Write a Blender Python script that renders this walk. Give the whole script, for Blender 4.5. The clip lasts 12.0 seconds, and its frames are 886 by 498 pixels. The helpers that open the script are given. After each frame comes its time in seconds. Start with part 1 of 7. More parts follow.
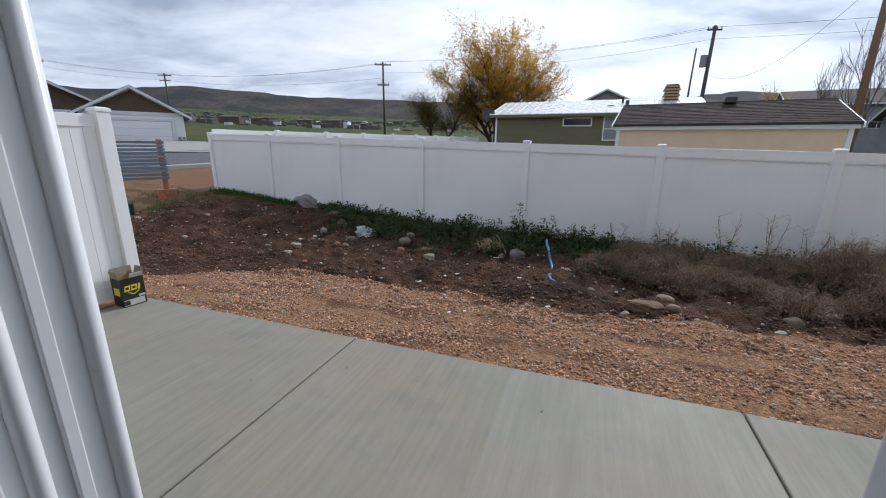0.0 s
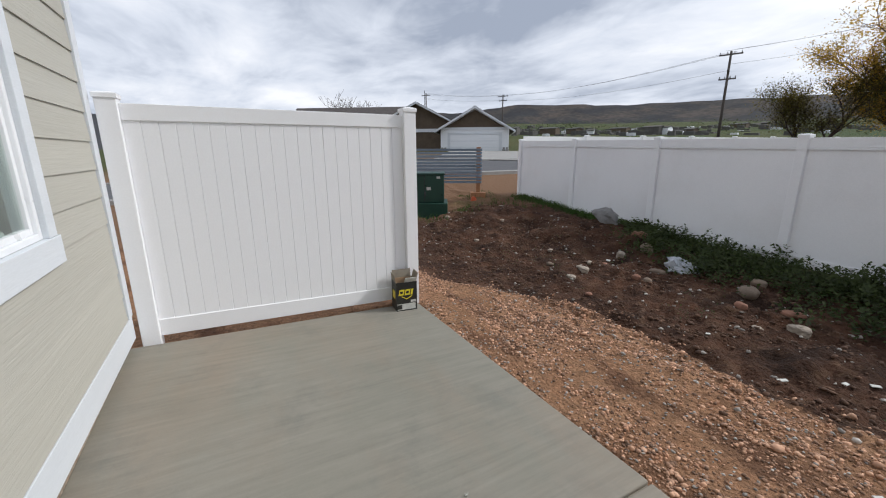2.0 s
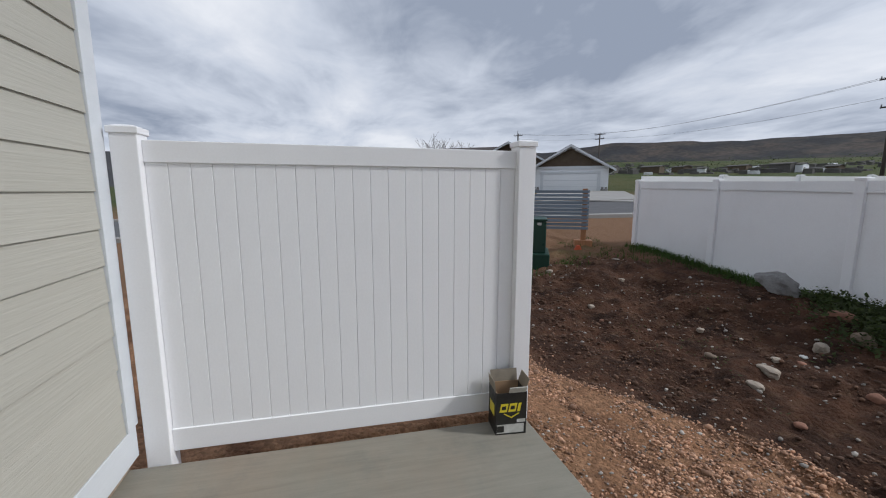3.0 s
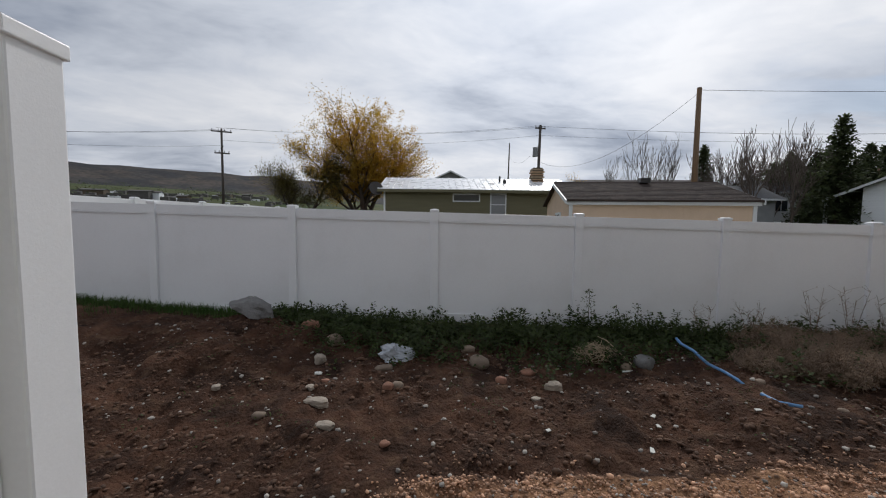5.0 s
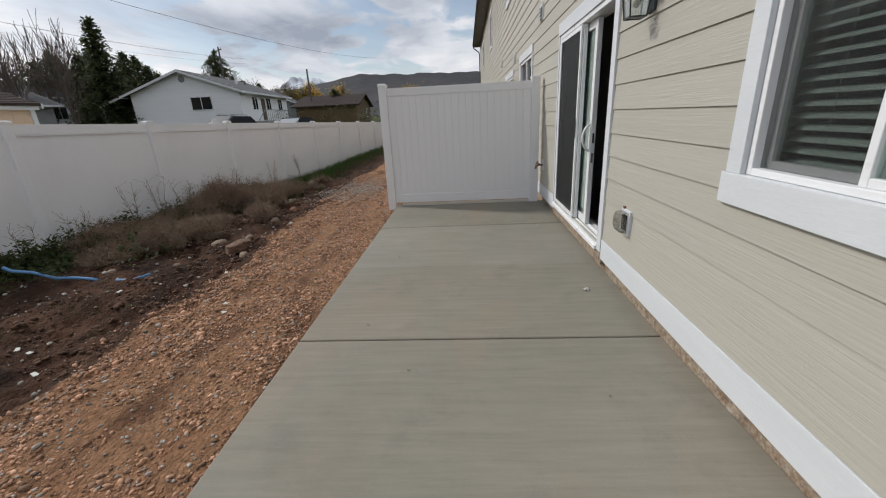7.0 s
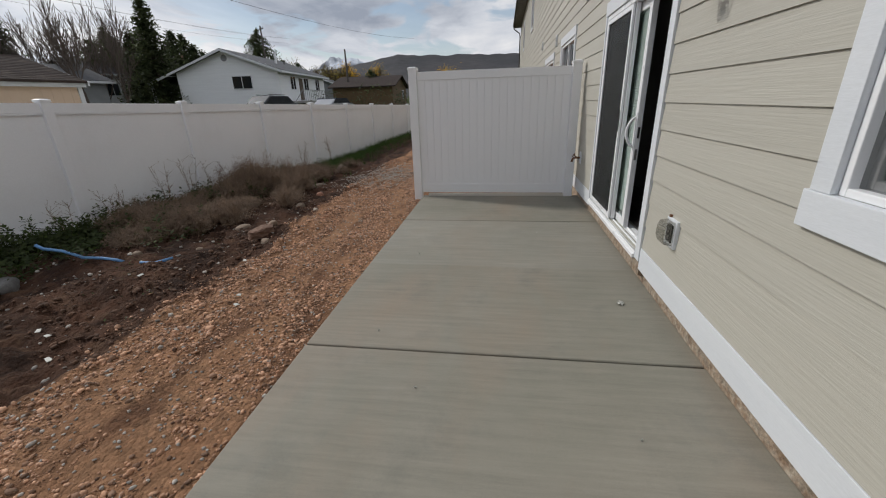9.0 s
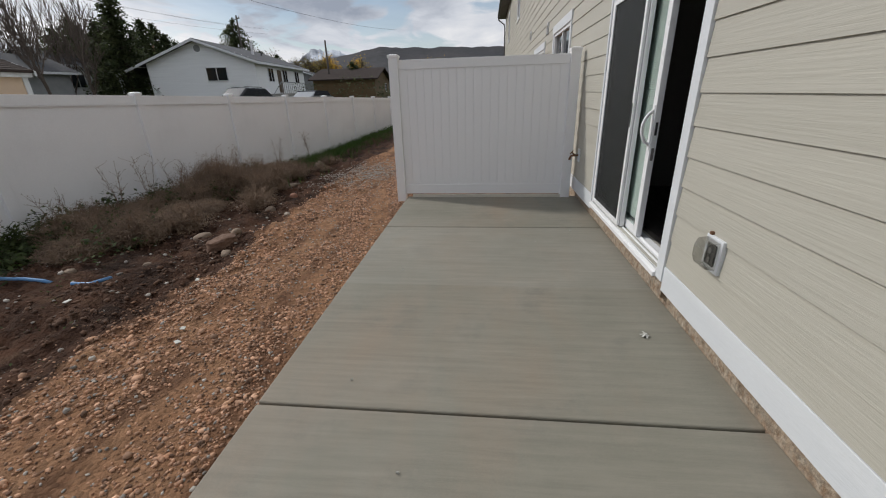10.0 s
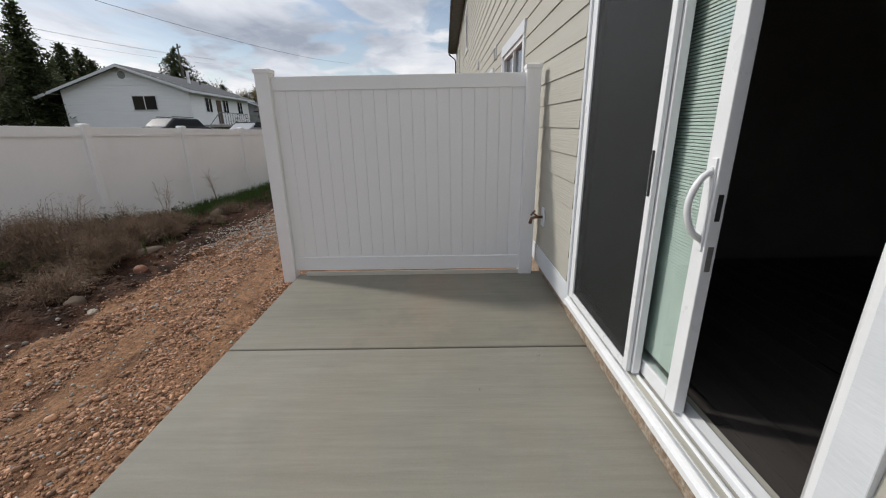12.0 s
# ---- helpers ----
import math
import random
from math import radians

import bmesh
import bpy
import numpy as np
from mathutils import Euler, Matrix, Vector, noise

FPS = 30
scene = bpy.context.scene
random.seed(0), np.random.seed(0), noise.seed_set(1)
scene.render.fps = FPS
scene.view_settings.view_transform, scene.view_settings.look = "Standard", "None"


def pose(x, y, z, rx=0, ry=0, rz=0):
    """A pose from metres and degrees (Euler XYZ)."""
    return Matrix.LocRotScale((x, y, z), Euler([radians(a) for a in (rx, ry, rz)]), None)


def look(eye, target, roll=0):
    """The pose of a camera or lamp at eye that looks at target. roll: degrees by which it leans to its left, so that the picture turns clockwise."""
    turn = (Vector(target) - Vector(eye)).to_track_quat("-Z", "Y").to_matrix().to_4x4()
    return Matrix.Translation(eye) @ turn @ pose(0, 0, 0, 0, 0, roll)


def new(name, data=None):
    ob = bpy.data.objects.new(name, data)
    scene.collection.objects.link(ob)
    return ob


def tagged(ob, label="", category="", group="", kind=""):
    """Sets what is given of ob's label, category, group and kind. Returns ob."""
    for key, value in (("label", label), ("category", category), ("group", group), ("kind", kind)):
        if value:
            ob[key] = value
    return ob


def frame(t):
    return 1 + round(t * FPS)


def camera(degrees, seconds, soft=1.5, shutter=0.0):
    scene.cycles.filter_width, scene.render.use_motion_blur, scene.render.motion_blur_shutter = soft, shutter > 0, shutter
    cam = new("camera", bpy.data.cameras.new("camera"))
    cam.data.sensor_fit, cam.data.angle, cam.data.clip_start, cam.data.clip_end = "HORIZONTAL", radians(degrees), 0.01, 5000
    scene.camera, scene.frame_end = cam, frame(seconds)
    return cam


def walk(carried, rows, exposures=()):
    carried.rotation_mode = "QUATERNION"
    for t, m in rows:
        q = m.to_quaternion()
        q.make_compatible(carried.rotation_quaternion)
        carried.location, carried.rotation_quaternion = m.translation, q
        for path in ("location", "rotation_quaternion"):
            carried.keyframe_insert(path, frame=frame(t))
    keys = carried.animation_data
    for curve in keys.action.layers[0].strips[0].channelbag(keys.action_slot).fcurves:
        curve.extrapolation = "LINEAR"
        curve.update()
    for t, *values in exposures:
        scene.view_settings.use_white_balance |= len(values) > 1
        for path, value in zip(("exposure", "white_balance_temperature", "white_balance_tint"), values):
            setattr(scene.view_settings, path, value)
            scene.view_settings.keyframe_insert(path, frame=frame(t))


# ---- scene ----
cam = camera(96.8, 12.0, soft=1.1)
PATH = [
    (0, (1.788, -0.246, 1.619), (1.126, 1.569, 1.103), 0.6),
    (0.5, (1.725, 0.043, 1.62), (1.091, 1.86, 1.075), 0.5),
    (1, (1.681, 0.253, 1.655), (1.104, 2.092, 1.122), 0.9),
    (1.5, (1.296, 0.5, 1.522), (0.18, 2.068, 0.979), 1.5),
    (2, (0.924, 0.825, 1.512), (-0.791, 1.737, 1.035), -0.2),
    (2.5, (0.324, 0.976, 1.598), (-1.594, 1.449, 1.291), -0.3),
    (4.5, (-1.665, 1.619, 1.576), (-2.747, 3.293, 1.416), 1.2),
    (5, (-1.98, 1.559, 1.557), (-1.849, 3.55, 1.414), 0.6),
    (5.5, (-2.258, 1.281, 1.486), (-1.103, 2.888, 1.200), -0.6),
    (6, (-2.442, 1.243, 1.448), (-0.638, 1.972, 0.986), -2.7),
    (6.5, (-2.412, 1.239, 1.414), (-0.519, 1.389, 0.787), -3.4),
    (8.5, (-2.21, 1.155, 1.493), (-0.338, 1.329, 0.811), -2.1),
    (9, (-2.09, 1.165, 1.471), (-0.242, 1.453, 0.762), -1.9),
    (9.5, (-1.831, 1.238, 1.495), (0.01, 1.516, 0.766), -1.8),
    (10, (-1.508, 1.262, 1.449), (0.338, 1.477, 0.71), -1.8),
    (10.5, (-1.001, 1.221, 1.473), (0.856, 1.444, 0.766), -1.2),
    (11, (-0.482, 1.132, 1.51), (1.398, 1.374, 0.872), -1.7),
    (11.5, (0.025, 1.018, 1.445), (1.93, 1.062, 0.835), -1.2),
    (12, (0.483, 0.929, 1.439), (2.391, 0.945, 0.838), -1.0),
]
EXPOSURES = [(0.0, 0.26, 5900, 10), (1.0, 0.22, 6150, 10), (1.5, 0.30, 6400, 10), (2.5, 0.12, 6100, 10), (4.5, -0.42, 6150, 10), (5.0, -0.26, 6300, 10),
             (5.5, 0.02, 6420, 10), (6.5, 0.08, 6500, 10), (8.5, -0.08, 6500, 10), (9.5, -0.07, 6500, 10), (12.0, 0.14, 6500, 10)]
walk(cam, [(t, look(eye, target, roll)) for t, eye, target, roll in PATH], EXPOSURES)

# ---- light: a bright overcast sky with a veiled sun over the far side of the yard ----
SUN_AZ, SUN_EL = radians(20), radians(38)  # azimuth from +y towards +x
SUN_DIR = Vector((math.sin(SUN_AZ) * math.cos(SUN_EL), math.cos(SUN_AZ) * math.cos(SUN_EL), math.sin(SUN_EL)))
sun_data = bpy.data.lights.new("sun", "SUN")
sun_data.energy, sun_data.angle, sun_data.color = 2.0, radians(5), (1.0, 0.96, 0.9)
sun = new("sun", sun_data)
sun.matrix_world = look(SUN_DIR * 100, (0, 0, 0))


def sky_world():
    w = bpy.data.worlds.new("sky")
    w.use_nodes = True
    scene.world = w
    nt = w.node_tree
    n, ln = nt.nodes, nt.links
    n.clear()
    out, bg = n.new("ShaderNodeOutputWorld"), n.new("ShaderNodeBackground")
    ln.new(bg.outputs[0], out.inputs[0])
    sky = n.new("ShaderNodeTexSky")
    sky.sky_type, sky.sun_disc = "NISHITA", False
    sky.sun_elevation, sky.sun_rotation = SUN_EL, SUN_AZ
    scale = n.new("ShaderNodeVectorMath")
    scale.operation = "SCALE"
    scale.inputs["Scale"].default_value = 0.10
    ln.new(sky.outputs[0], scale.inputs[0])
    tc = n.new("ShaderNodeTexCoord")
    sep = n.new("ShaderNodeSeparateXYZ")
    ln.new(tc.outputs["Generated"], sep.inputs[0])

    def m(op, a, b=None, c=None):
        k = n.new("ShaderNodeMath")
        k.operation = op
        for i, v in enumerate((a, b, c)):
            if v is None:
                continue
            if isinstance(v, (int, float)):
                k.inputs[i].default_value = v
            else:
                ln.new(v, k.inputs[i])
        return k.outputs[0]

    z = m("ADD", m("MAXIMUM", sep.outputs[2], 0.0), 0.14)
    comb = n.new("ShaderNodeCombineXYZ")
    ln.new(m("DIVIDE", sep.outputs[0], z), comb.inputs[0])
    ln.new(m("DIVIDE", sep.outputs[1], z), comb.inputs[1])

    def noise_tex(scale_, detail, rough, dist, off):
        mp = n.new("ShaderNodeMapping")
        mp.inputs["Location"].default_value = off
        mp.inputs["Scale"].default_value = (0.75, 1.0, 1.0)
        ln.new(comb.outputs[0], mp.inputs[0])
        t = n.new("ShaderNodeTexNoise")
        t.inputs["Scale"].default_value, t.inputs["Detail"].default_value = scale_, detail
        t.inputs["Roughness"].default_value, t.inputs["Distortion"].default_value = rough, dist
        ln.new(mp.outputs[0], t.inputs["Vector"])
        return t.outputs[0]

    big = noise_tex(0.55, 6, 0.55, 0.35, (3.1, 1.7, 0))
    fine = noise_tex(2.4, 7, 0.6, 0.6, (7.7, 2.2, 0))
    cover = m("ADD", m("MULTIPLY", big, 0.82), m("MULTIPLY", fine, 0.18))
    # cloud brightness: grey bellies to white
    ramp = n.new("ShaderNodeValToRGB")
    ramp.color_ramp.elements[0].position, ramp.color_ramp.elements[0].color = 0.38, (0.42, 0.47, 0.57, 1)
    ramp.color_ramp.elements[1].position, ramp.color_ramp.elements[1].color = 0.60, (1.12, 1.12, 1.14, 1)
    mid = ramp.color_ramp.elements.new(0.49)
    mid.color = (0.82, 0.86, 0.94, 1)
    ln.new(cover, ramp.inputs[0])
    # glow of the veiled sun through the cloud
    dot = n.new("ShaderNodeVectorMath")
    dot.operation = "DOT_PRODUCT"
    ln.new(tc.outputs["Generated"], dot.inputs[0])
    dot.inputs[1].default_value = SUN_DIR
    glow = m("POWER", m("MAXIMUM", dot.outputs["Value"], 0.0), 6.0)
    gain = m("ADD", m("MULTIPLY", glow, 0.38), 0.76)
    cloud = n.new("ShaderNodeVectorMath")
    cloud.operation = "SCALE"
    ln.new(ramp.outputs[0], cloud.inputs[0])
    ln.new(gain, cloud.inputs["Scale"])
    # a long gap of blue low in the east
    gap = noise_tex(1.5, 5, 0.5, 0.5, (2.9, 4.6, 0))
    gap_ramp = n.new("ShaderNodeMapRange")
    gap_ramp.inputs[1].default_value, gap_ramp.inputs[2].default_value = 0.52, 0.58
    ln.new(gap, gap_ramp.inputs[0])
    east = n.new("ShaderNodeMapRange")
    east.inputs[1].default_value, east.inputs[2].default_value = 0.62, 0.85
    ln.new(sep.outputs[0], east.inputs[0])
    blue = m("MULTIPLY", gap_ramp.outputs[0], m("MULTIPLY", east.outputs[0], 0.75))
    mix = n.new("ShaderNodeMix")
    mix.data_type = "RGBA"
    ln.new(blue, mix.inputs["Factor"])
    ln.new(cloud.outputs[0], mix.inputs["A"])
    ln.new(scale.outputs[0], mix.inputs["B"])
    ln.new(mix.outputs["Result"], bg.inputs[0])
    bg.inputs[1].default_value = 1.0


sky_world()


# ---- materials ----
def material(name, color, rough=0.6, color2=None, scale=8.0, detail=6.0, amount=0.5, fine=0.0, fine_scale=120.0, bump=0.0,
             bump_scale=60.0, metal=0.0, spec=0.5, stretch=(1, 1, 1), island=0.0, obj_random=0.0, coat=0.0, space="Object", stain=None, stain_scale=1.2, stain_amount=0.4):
    """A procedural surface: two colours mixed by noise, a finer grain, relief, and a change from piece to piece."""
    mt = bpy.data.materials.new(name)
    mt.use_nodes = True
    nt = mt.node_tree
    n, ln = nt.nodes, nt.links
    b = n["Principled BSDF"]
    b.inputs["Roughness"].default_value, b.inputs["Metallic"].default_value = rough, metal
    b.inputs["Specular IOR Level"].default_value = spec
    b.inputs["Coat Weight"].default_value = coat
    tc = n.new("ShaderNodeTexCoord")
    mp = n.new("ShaderNodeMapping")
    mp.inputs["Scale"].default_value = stretch
    if space == "World":
        geo = n.new("ShaderNodeNewGeometry")
        ln.new(geo.outputs["Position"], mp.inputs[0])
    else:
        ln.new(tc.outputs["Object"], mp.inputs[0])

    def tex(s, d, r=0.55):
        t = n.new("ShaderNodeTexNoise")
        t.inputs["Scale"].default_value, t.inputs["Detail"].default_value, t.inputs["Roughness"].default_value = s, d, r
        ln.new(mp.outputs[0], t.inputs["Vector"])
        return t.outputs[0]

    def mixc(f, a, c2, mode="MIX"):
        k = n.new("ShaderNodeMix")
        k.data_type, k.blend_type = "RGBA", mode
        for sock, v in (("Factor", f), ("A", a), ("B", c2)):
            if isinstance(v, tuple):
                k.inputs[sock].default_value = (*v, 1) if len(v) == 3 else v
            elif isinstance(v, (int, float)):
                k.inputs[sock].default_value = v
            else:
                ln.new(v, k.inputs[sock])
        return k.outputs["Result"]

    def rng(v, a, b2, c2, d):
        k = n.new("ShaderNodeMapRange")
        for i, q in enumerate((a, b2, c2, d)):
            k.inputs[i + 1].default_value = q
        ln.new(v, k.inputs[0])
        return k.outputs[0]

    col = color
    if color2:
        col = mixc(rng(tex(scale, detail), 0.5 - 0.3 * amount, 0.5 + 0.3 * amount, 0, 1), color, color2)
    if stain:
        col = mixc(rng(tex(stain_scale, 7, 0.65), 0.5, 0.75, 0, stain_amount), col, stain)
    if fine:
        col = mixc(1.0, col, rngc(n, ln, tex(fine_scale, 3), 1 - fine, 1 + fine), "MULTIPLY")
    if island or obj_random:
        src = n.new("ShaderNodeNewGeometry").outputs["Random Per Island"] if island else n.new("ShaderNodeObjectInfo").outputs["Random"]
        k = island or obj_random
        col = mixc(1.0, col, rngc(n, ln, src, 1 - k, 1 + k, raw=True), "MULTIPLY")
    if isinstance(col, tuple):
        b.inputs["Base Color"].default_value = (*col, 1)
    else:
        ln.new(col, b.inputs["Base Color"])
        rv = rng(tex(scale * 1.7, 4), 0.3, 0.7, max(rough - 0.08, 0.02), min(rough + 0.08, 1))
        ln.new(rv, b.inputs["Roughness"])
    if bump:
        bp = n.new("ShaderNodeBump")
        bp.inputs["Strength"].default_value, bp.inputs["Distance"].default_value = 1.0, bump
        ln.new(tex(bump_scale, 5, 0.6), bp.inputs["Height"])
        ln.new(bp.outputs[0], b.inputs["Normal"])
    return mt


def rngc(n, ln, v, lo, hi, raw=False):
    """A grey multiplier from a noise (about 0.3 to 0.7) or a plain random value (0 to 1)."""
    k = n.new("ShaderNodeMapRange")
    k.inputs[1].default_value, k.inputs[2].default_value = (0.0, 1.0) if raw else (0.3, 0.7)
    k.inputs[3].default_value, k.inputs[4].default_value = lo, hi
    ln.new(v, k.inputs[0])
    c = n.new("ShaderNodeCombineColor")
    for i in range(3):
        ln.new(k.outputs[0], c.inputs[i])
    return c.outputs[0]


def concrete_material():
    """Broom-finished slab: blotches, fine streaks across the slab, and a paler later pass in the middle."""
    mt = bpy.data.materials.new("broom_concrete")
    mt.use_nodes = True
    n, ln = mt.node_tree.nodes, mt.node_tree.links
    b = n["Principled BSDF"]
    b.inputs["Roughness"].default_value, b.inputs["Specular IOR Level"].default_value = 0.72, 0.4
    geo = n.new("ShaderNodeNewGeometry")

    def tex(s, d, r=0.6, stretch=(1, 1, 1)):
        mp = n.new("ShaderNodeMapping")
        mp.inputs["Scale"].default_value = stretch
        ln.new(geo.outputs["Position"], mp.inputs[0])
        t = n.new("ShaderNodeTexNoise")
        t.inputs["Scale"].default_value, t.inputs["Detail"].default_value, t.inputs["Roughness"].default_value = s, d, r
        ln.new(mp.outputs[0], t.inputs["Vector"])
        return t.outputs[0]

    def rng(v, a, c, lo=0.0, hi=1.0):
        k = n.new("ShaderNodeMapRange")
        for i, q in enumerate((a, c, lo, hi)):
            k.inputs[i + 1].default_value = q
        ln.new(v, k.inputs[0])
        return k.outputs[0]

    def mix(f, a, c, mode="MIX"):
        k = n.new("ShaderNodeMix")
        k.data_type, k.blend_type = "RGBA", mode
        for s, v in (("Factor", f), ("A", a), ("B", c)):
            if isinstance(v, tuple):
                k.inputs[s].default_value = (*v, 1)
            elif isinstance(v, float):
                k.inputs[s].default_value = v
            else:
                ln.new(v, k.inputs[s])
        return k.outputs["Result"]

    c = mix(rng(tex(0.8, 7, 0.6), 0.36, 0.62), (0.217, 0.209, 0.170), (0.262, 0.244, 0.202))
    c = mix(rng(tex(0.45, 6, 0.65, (0.6, 1.6, 1)), 0.46, 0.66, 0, 0.75), c, (0.280, 0.222, 0.166))
    c = mix(rng(tex(1.7, 8, 0.7), 0.53, 0.72, 0, 0.6), c, (0.165, 0.164, 0.143))
    sep = n.new("ShaderNodeSeparateXYZ")
    ln.new(geo.outputs["Position"], sep.inputs[0])
    step = n.new("ShaderNodeMath")
    step.operation = "MULTIPLY"
    ln.new(rng(sep.outputs[0], 1.37, 1.39), step.inputs[0])
    ln.new(rng(sep.outputs[0], 2.86, 2.85), step.inputs[1])
    c = mix(rng(step.outputs[0], 0, 1, 0, 0.35), c, (0.302, 0.291, 0.252))
    c = mix(1.0, c, rngc(n, ln, tex(26, 5, 0.7, (1, 0.06, 1)), 0.89, 1.10), "MULTIPLY")
    c = mix(1.0, c, rngc(n, ln, tex(220, 3), 0.93, 1.07), "MULTIPLY")
    ln.new(c, b.inputs["Base Color"])
    ln.new(rng(tex(2.0, 5), 0.3, 0.7, 0.62, 0.82), b.inputs["Roughness"])
    bp = n.new("ShaderNodeBump")
    bp.inputs["Strength"].default_value, bp.inputs["Distance"].default_value = 0.8, 0.0016
    ln.new(tex(90, 4, 0.7, (1, 0.08, 1)), bp.inputs["Height"])
    ln.new(bp.outputs[0], b.inputs["Normal"])
    return mt


CONCRETE = concrete_material()
VINYL = material("white_vinyl", (0.87, 0.87, 0.88), 0.38, (0.84, 0.84, 0.855), 1.3, 5, 0.6, 0.015, 90, 0.0004, 140, stain=(0.66, 0.63, 0.58), stain_scale=0.9, stain_amount=0.12)
VINYL_FAR = material("weathered_vinyl", (0.87, 0.872, 0.888), 0.42, (0.83, 0.833, 0.852), 0.8, 5, 0.7, 0.02, 60, 0.0005, 90, stain=(0.60, 0.58, 0.55), stain_scale=0.7, stain_amount=0.25)
TRIM = material("white_trim", (0.68, 0.705, 0.73), 0.5, (0.62, 0.65, 0.68), 3, 5, 0.6, 0.03, 150, 0.0012, 40, stretch=(0.25, 1, 2.0))
SIDING = material("beige_siding", (0.452, 0.436, 0.380), 0.62, (0.424, 0.408, 0.352), 2.2, 6, 0.7, 0.025, 45, 0.0028, 26, stretch=(0.10, 1, 3.0), obj_random=0.03, space="World")
FRAME = material("white_door_vinyl", (0.82, 0.83, 0.84), 0.33, (0.78, 0.79, 0.80), 4, 4, 0.5, 0.01, 80)
FOUNDATION = material("rough_foundation", (0.24, 0.155, 0.095), 0.95, (0.40, 0.35, 0.28), 24, 6, 0.7, 0.3, 60, 0.012, 40, stain=(0.07, 0.05, 0.035), stain_scale=14.0, stain_amount=0.8)
BLACK_METAL = material("black_metal", (0.018, 0.018, 0.02), 0.42, (0.03, 0.03, 0.03), 20, 3, 0.5)
DARK_FASCIA = material("dark_fascia", (0.035, 0.028, 0.024), 0.5, (0.05, 0.042, 0.036), 3, 4, 0.5)
SHINGLE = material("dark_shingle", (0.10, 0.085, 0.078), 0.9, (0.06, 0.052, 0.05), 5, 6, 0.8, 0.25, 45, 0.006, 40, obj_random=0.2)
SHINGLE_BROWN = material("brown_shingle", (0.058, 0.043, 0.037), 0.95, (0.034, 0.027, 0.025), 5, 6, 0.8, 0.25, 45, 0.006, 40, obj_random=0.28, spec=0.15)
SHINGLE_GREY = material("grey_shingle", (0.085, 0.088, 0.097), 0.9, (0.055, 0.058, 0.064), 5, 6, 0.8, 0.2, 40, obj_random=0.15)
WOOD_NEW = material("new_lumber", (0.46, 0.22, 0.10), 0.7, (0.34, 0.16, 0.075), 3, 6, 0.8, 0.1, 90, 0.001, 60, stretch=(6, 6, 0.6))
WOOD_GREY = material("grey_lumber", (0.26, 0.31, 0.37), 0.8, (0.19, 0.23, 0.28), 3, 6, 0.8, 0.1, 90, 0.001, 60, stretch=(0.6, 6, 6), obj_random=0.2)
POLE_WOOD = material("pole_wood", (0.20, 0.125, 0.07), 0.9, (0.12, 0.08, 0.05), 3, 6, 0.9, 0.2, 60, 0.004, 30, stretch=(4, 4, 0.4))
POLE_OLD = material("old_pole_wood", (0.06, 0.05, 0.045), 0.9, (0.10, 0.085, 0.075), 3, 6, 0.9, stretch=(4, 4, 0.4))
WIRE = material("wire", (0.03, 0.03, 0.035), 0.6)
GREEN_BOX = material("green_enamel", (0.012, 0.055, 0.036), 0.35, (0.009, 0.042, 0.03), 4, 4, 0.6)
OLIVE = material("olive_siding", (0.155, 0.145, 0.085), 0.75, (0.135, 0.125, 0.073), 2, 5, 0.6, 0.04, 60, stretch=(0.3, 1, 3))
TAN = material("tan_siding", (0.64, 0.49, 0.36), 0.75, (0.59, 0.45, 0.33), 2, 5, 0.6, 0.03, 60)
WHITE_SIDING = material("white_siding", (0.84, 0.86, 0.88), 0.65, (0.79, 0.81, 0.83), 2, 5, 0.6, 0.02, 30, stretch=(0.2, 0.2, 3))
METAL_ROOF = material("white_metal_roof", (0.74, 0.75, 0.77), 0.3, (0.68, 0.69, 0.71), 1.5, 4, 0.6, metal=0.15)
BROWN_SIDING = material("brown_siding", (0.085, 0.060, 0.040), 0.8, (0.11, 0.08, 0.052), 2, 5, 0.6)
OCHRE_SIDING = material("ochre_siding", (0.135, 0.088, 0.042), 0.85, (0.11, 0.072, 0.036), 2, 5, 0.6)
FLAP = material("grey_cardboard", (0.30, 0.26, 0.20), 0.85, (0.22, 0.19, 0.15), 12, 4, 0.7)
GREY_SIDING = material("grey_siding", (0.26, 0.27, 0.28), 0.8, (0.22, 0.23, 0.24), 2, 5, 0.6)
WEATHERED = material("weathered_boards", (0.125, 0.118, 0.11), 0.9, (0.07, 0.066, 0.062), 1.5, 5, 0.9, 0.15, 20)
DARK_WINDOW = material("dark_window_glass", (0.02, 0.024, 0.028), 0.08, spec=0.7)
STONE_VENEER = material("stone_veneer", (0.36, 0.35, 0.34), 0.9, (0.24, 0.23, 0.22), 6, 5, 1.0, obj_random=0.2)
STONE = material("field_stone", (0.29, 0.215, 0.155), 0.85, (0.18, 0.135, 0.10), 9, 6, 0.8, 0.15, 70, 0.004, 35, obj_random=0.3)
STONE_PINK = material("pink_stone", (0.31, 0.15, 0.095), 0.85, (0.20, 0.10, 0.068), 9, 6, 0.8, 0.15, 70, 0.004, 35, obj_random=0.25)
STONE_PALE = material("pale_stone", (0.42, 0.355, 0.285), 0.85, (0.27, 0.225, 0.18), 9, 6, 0.8, 0.12, 70, 0.004, 35)
STONE_BROWN = material("brown_stone", (0.20, 0.115, 0.075), 0.9, (0.12, 0.07, 0.05), 8, 6, 0.9, 0.2, 60, 0.006, 30)
STONE_GREY = material("grey_stone", (0.20, 0.195, 0.19), 0.85, (0.12, 0.115, 0.11), 9, 6, 0.8, 0.2, 70, 0.006, 30)
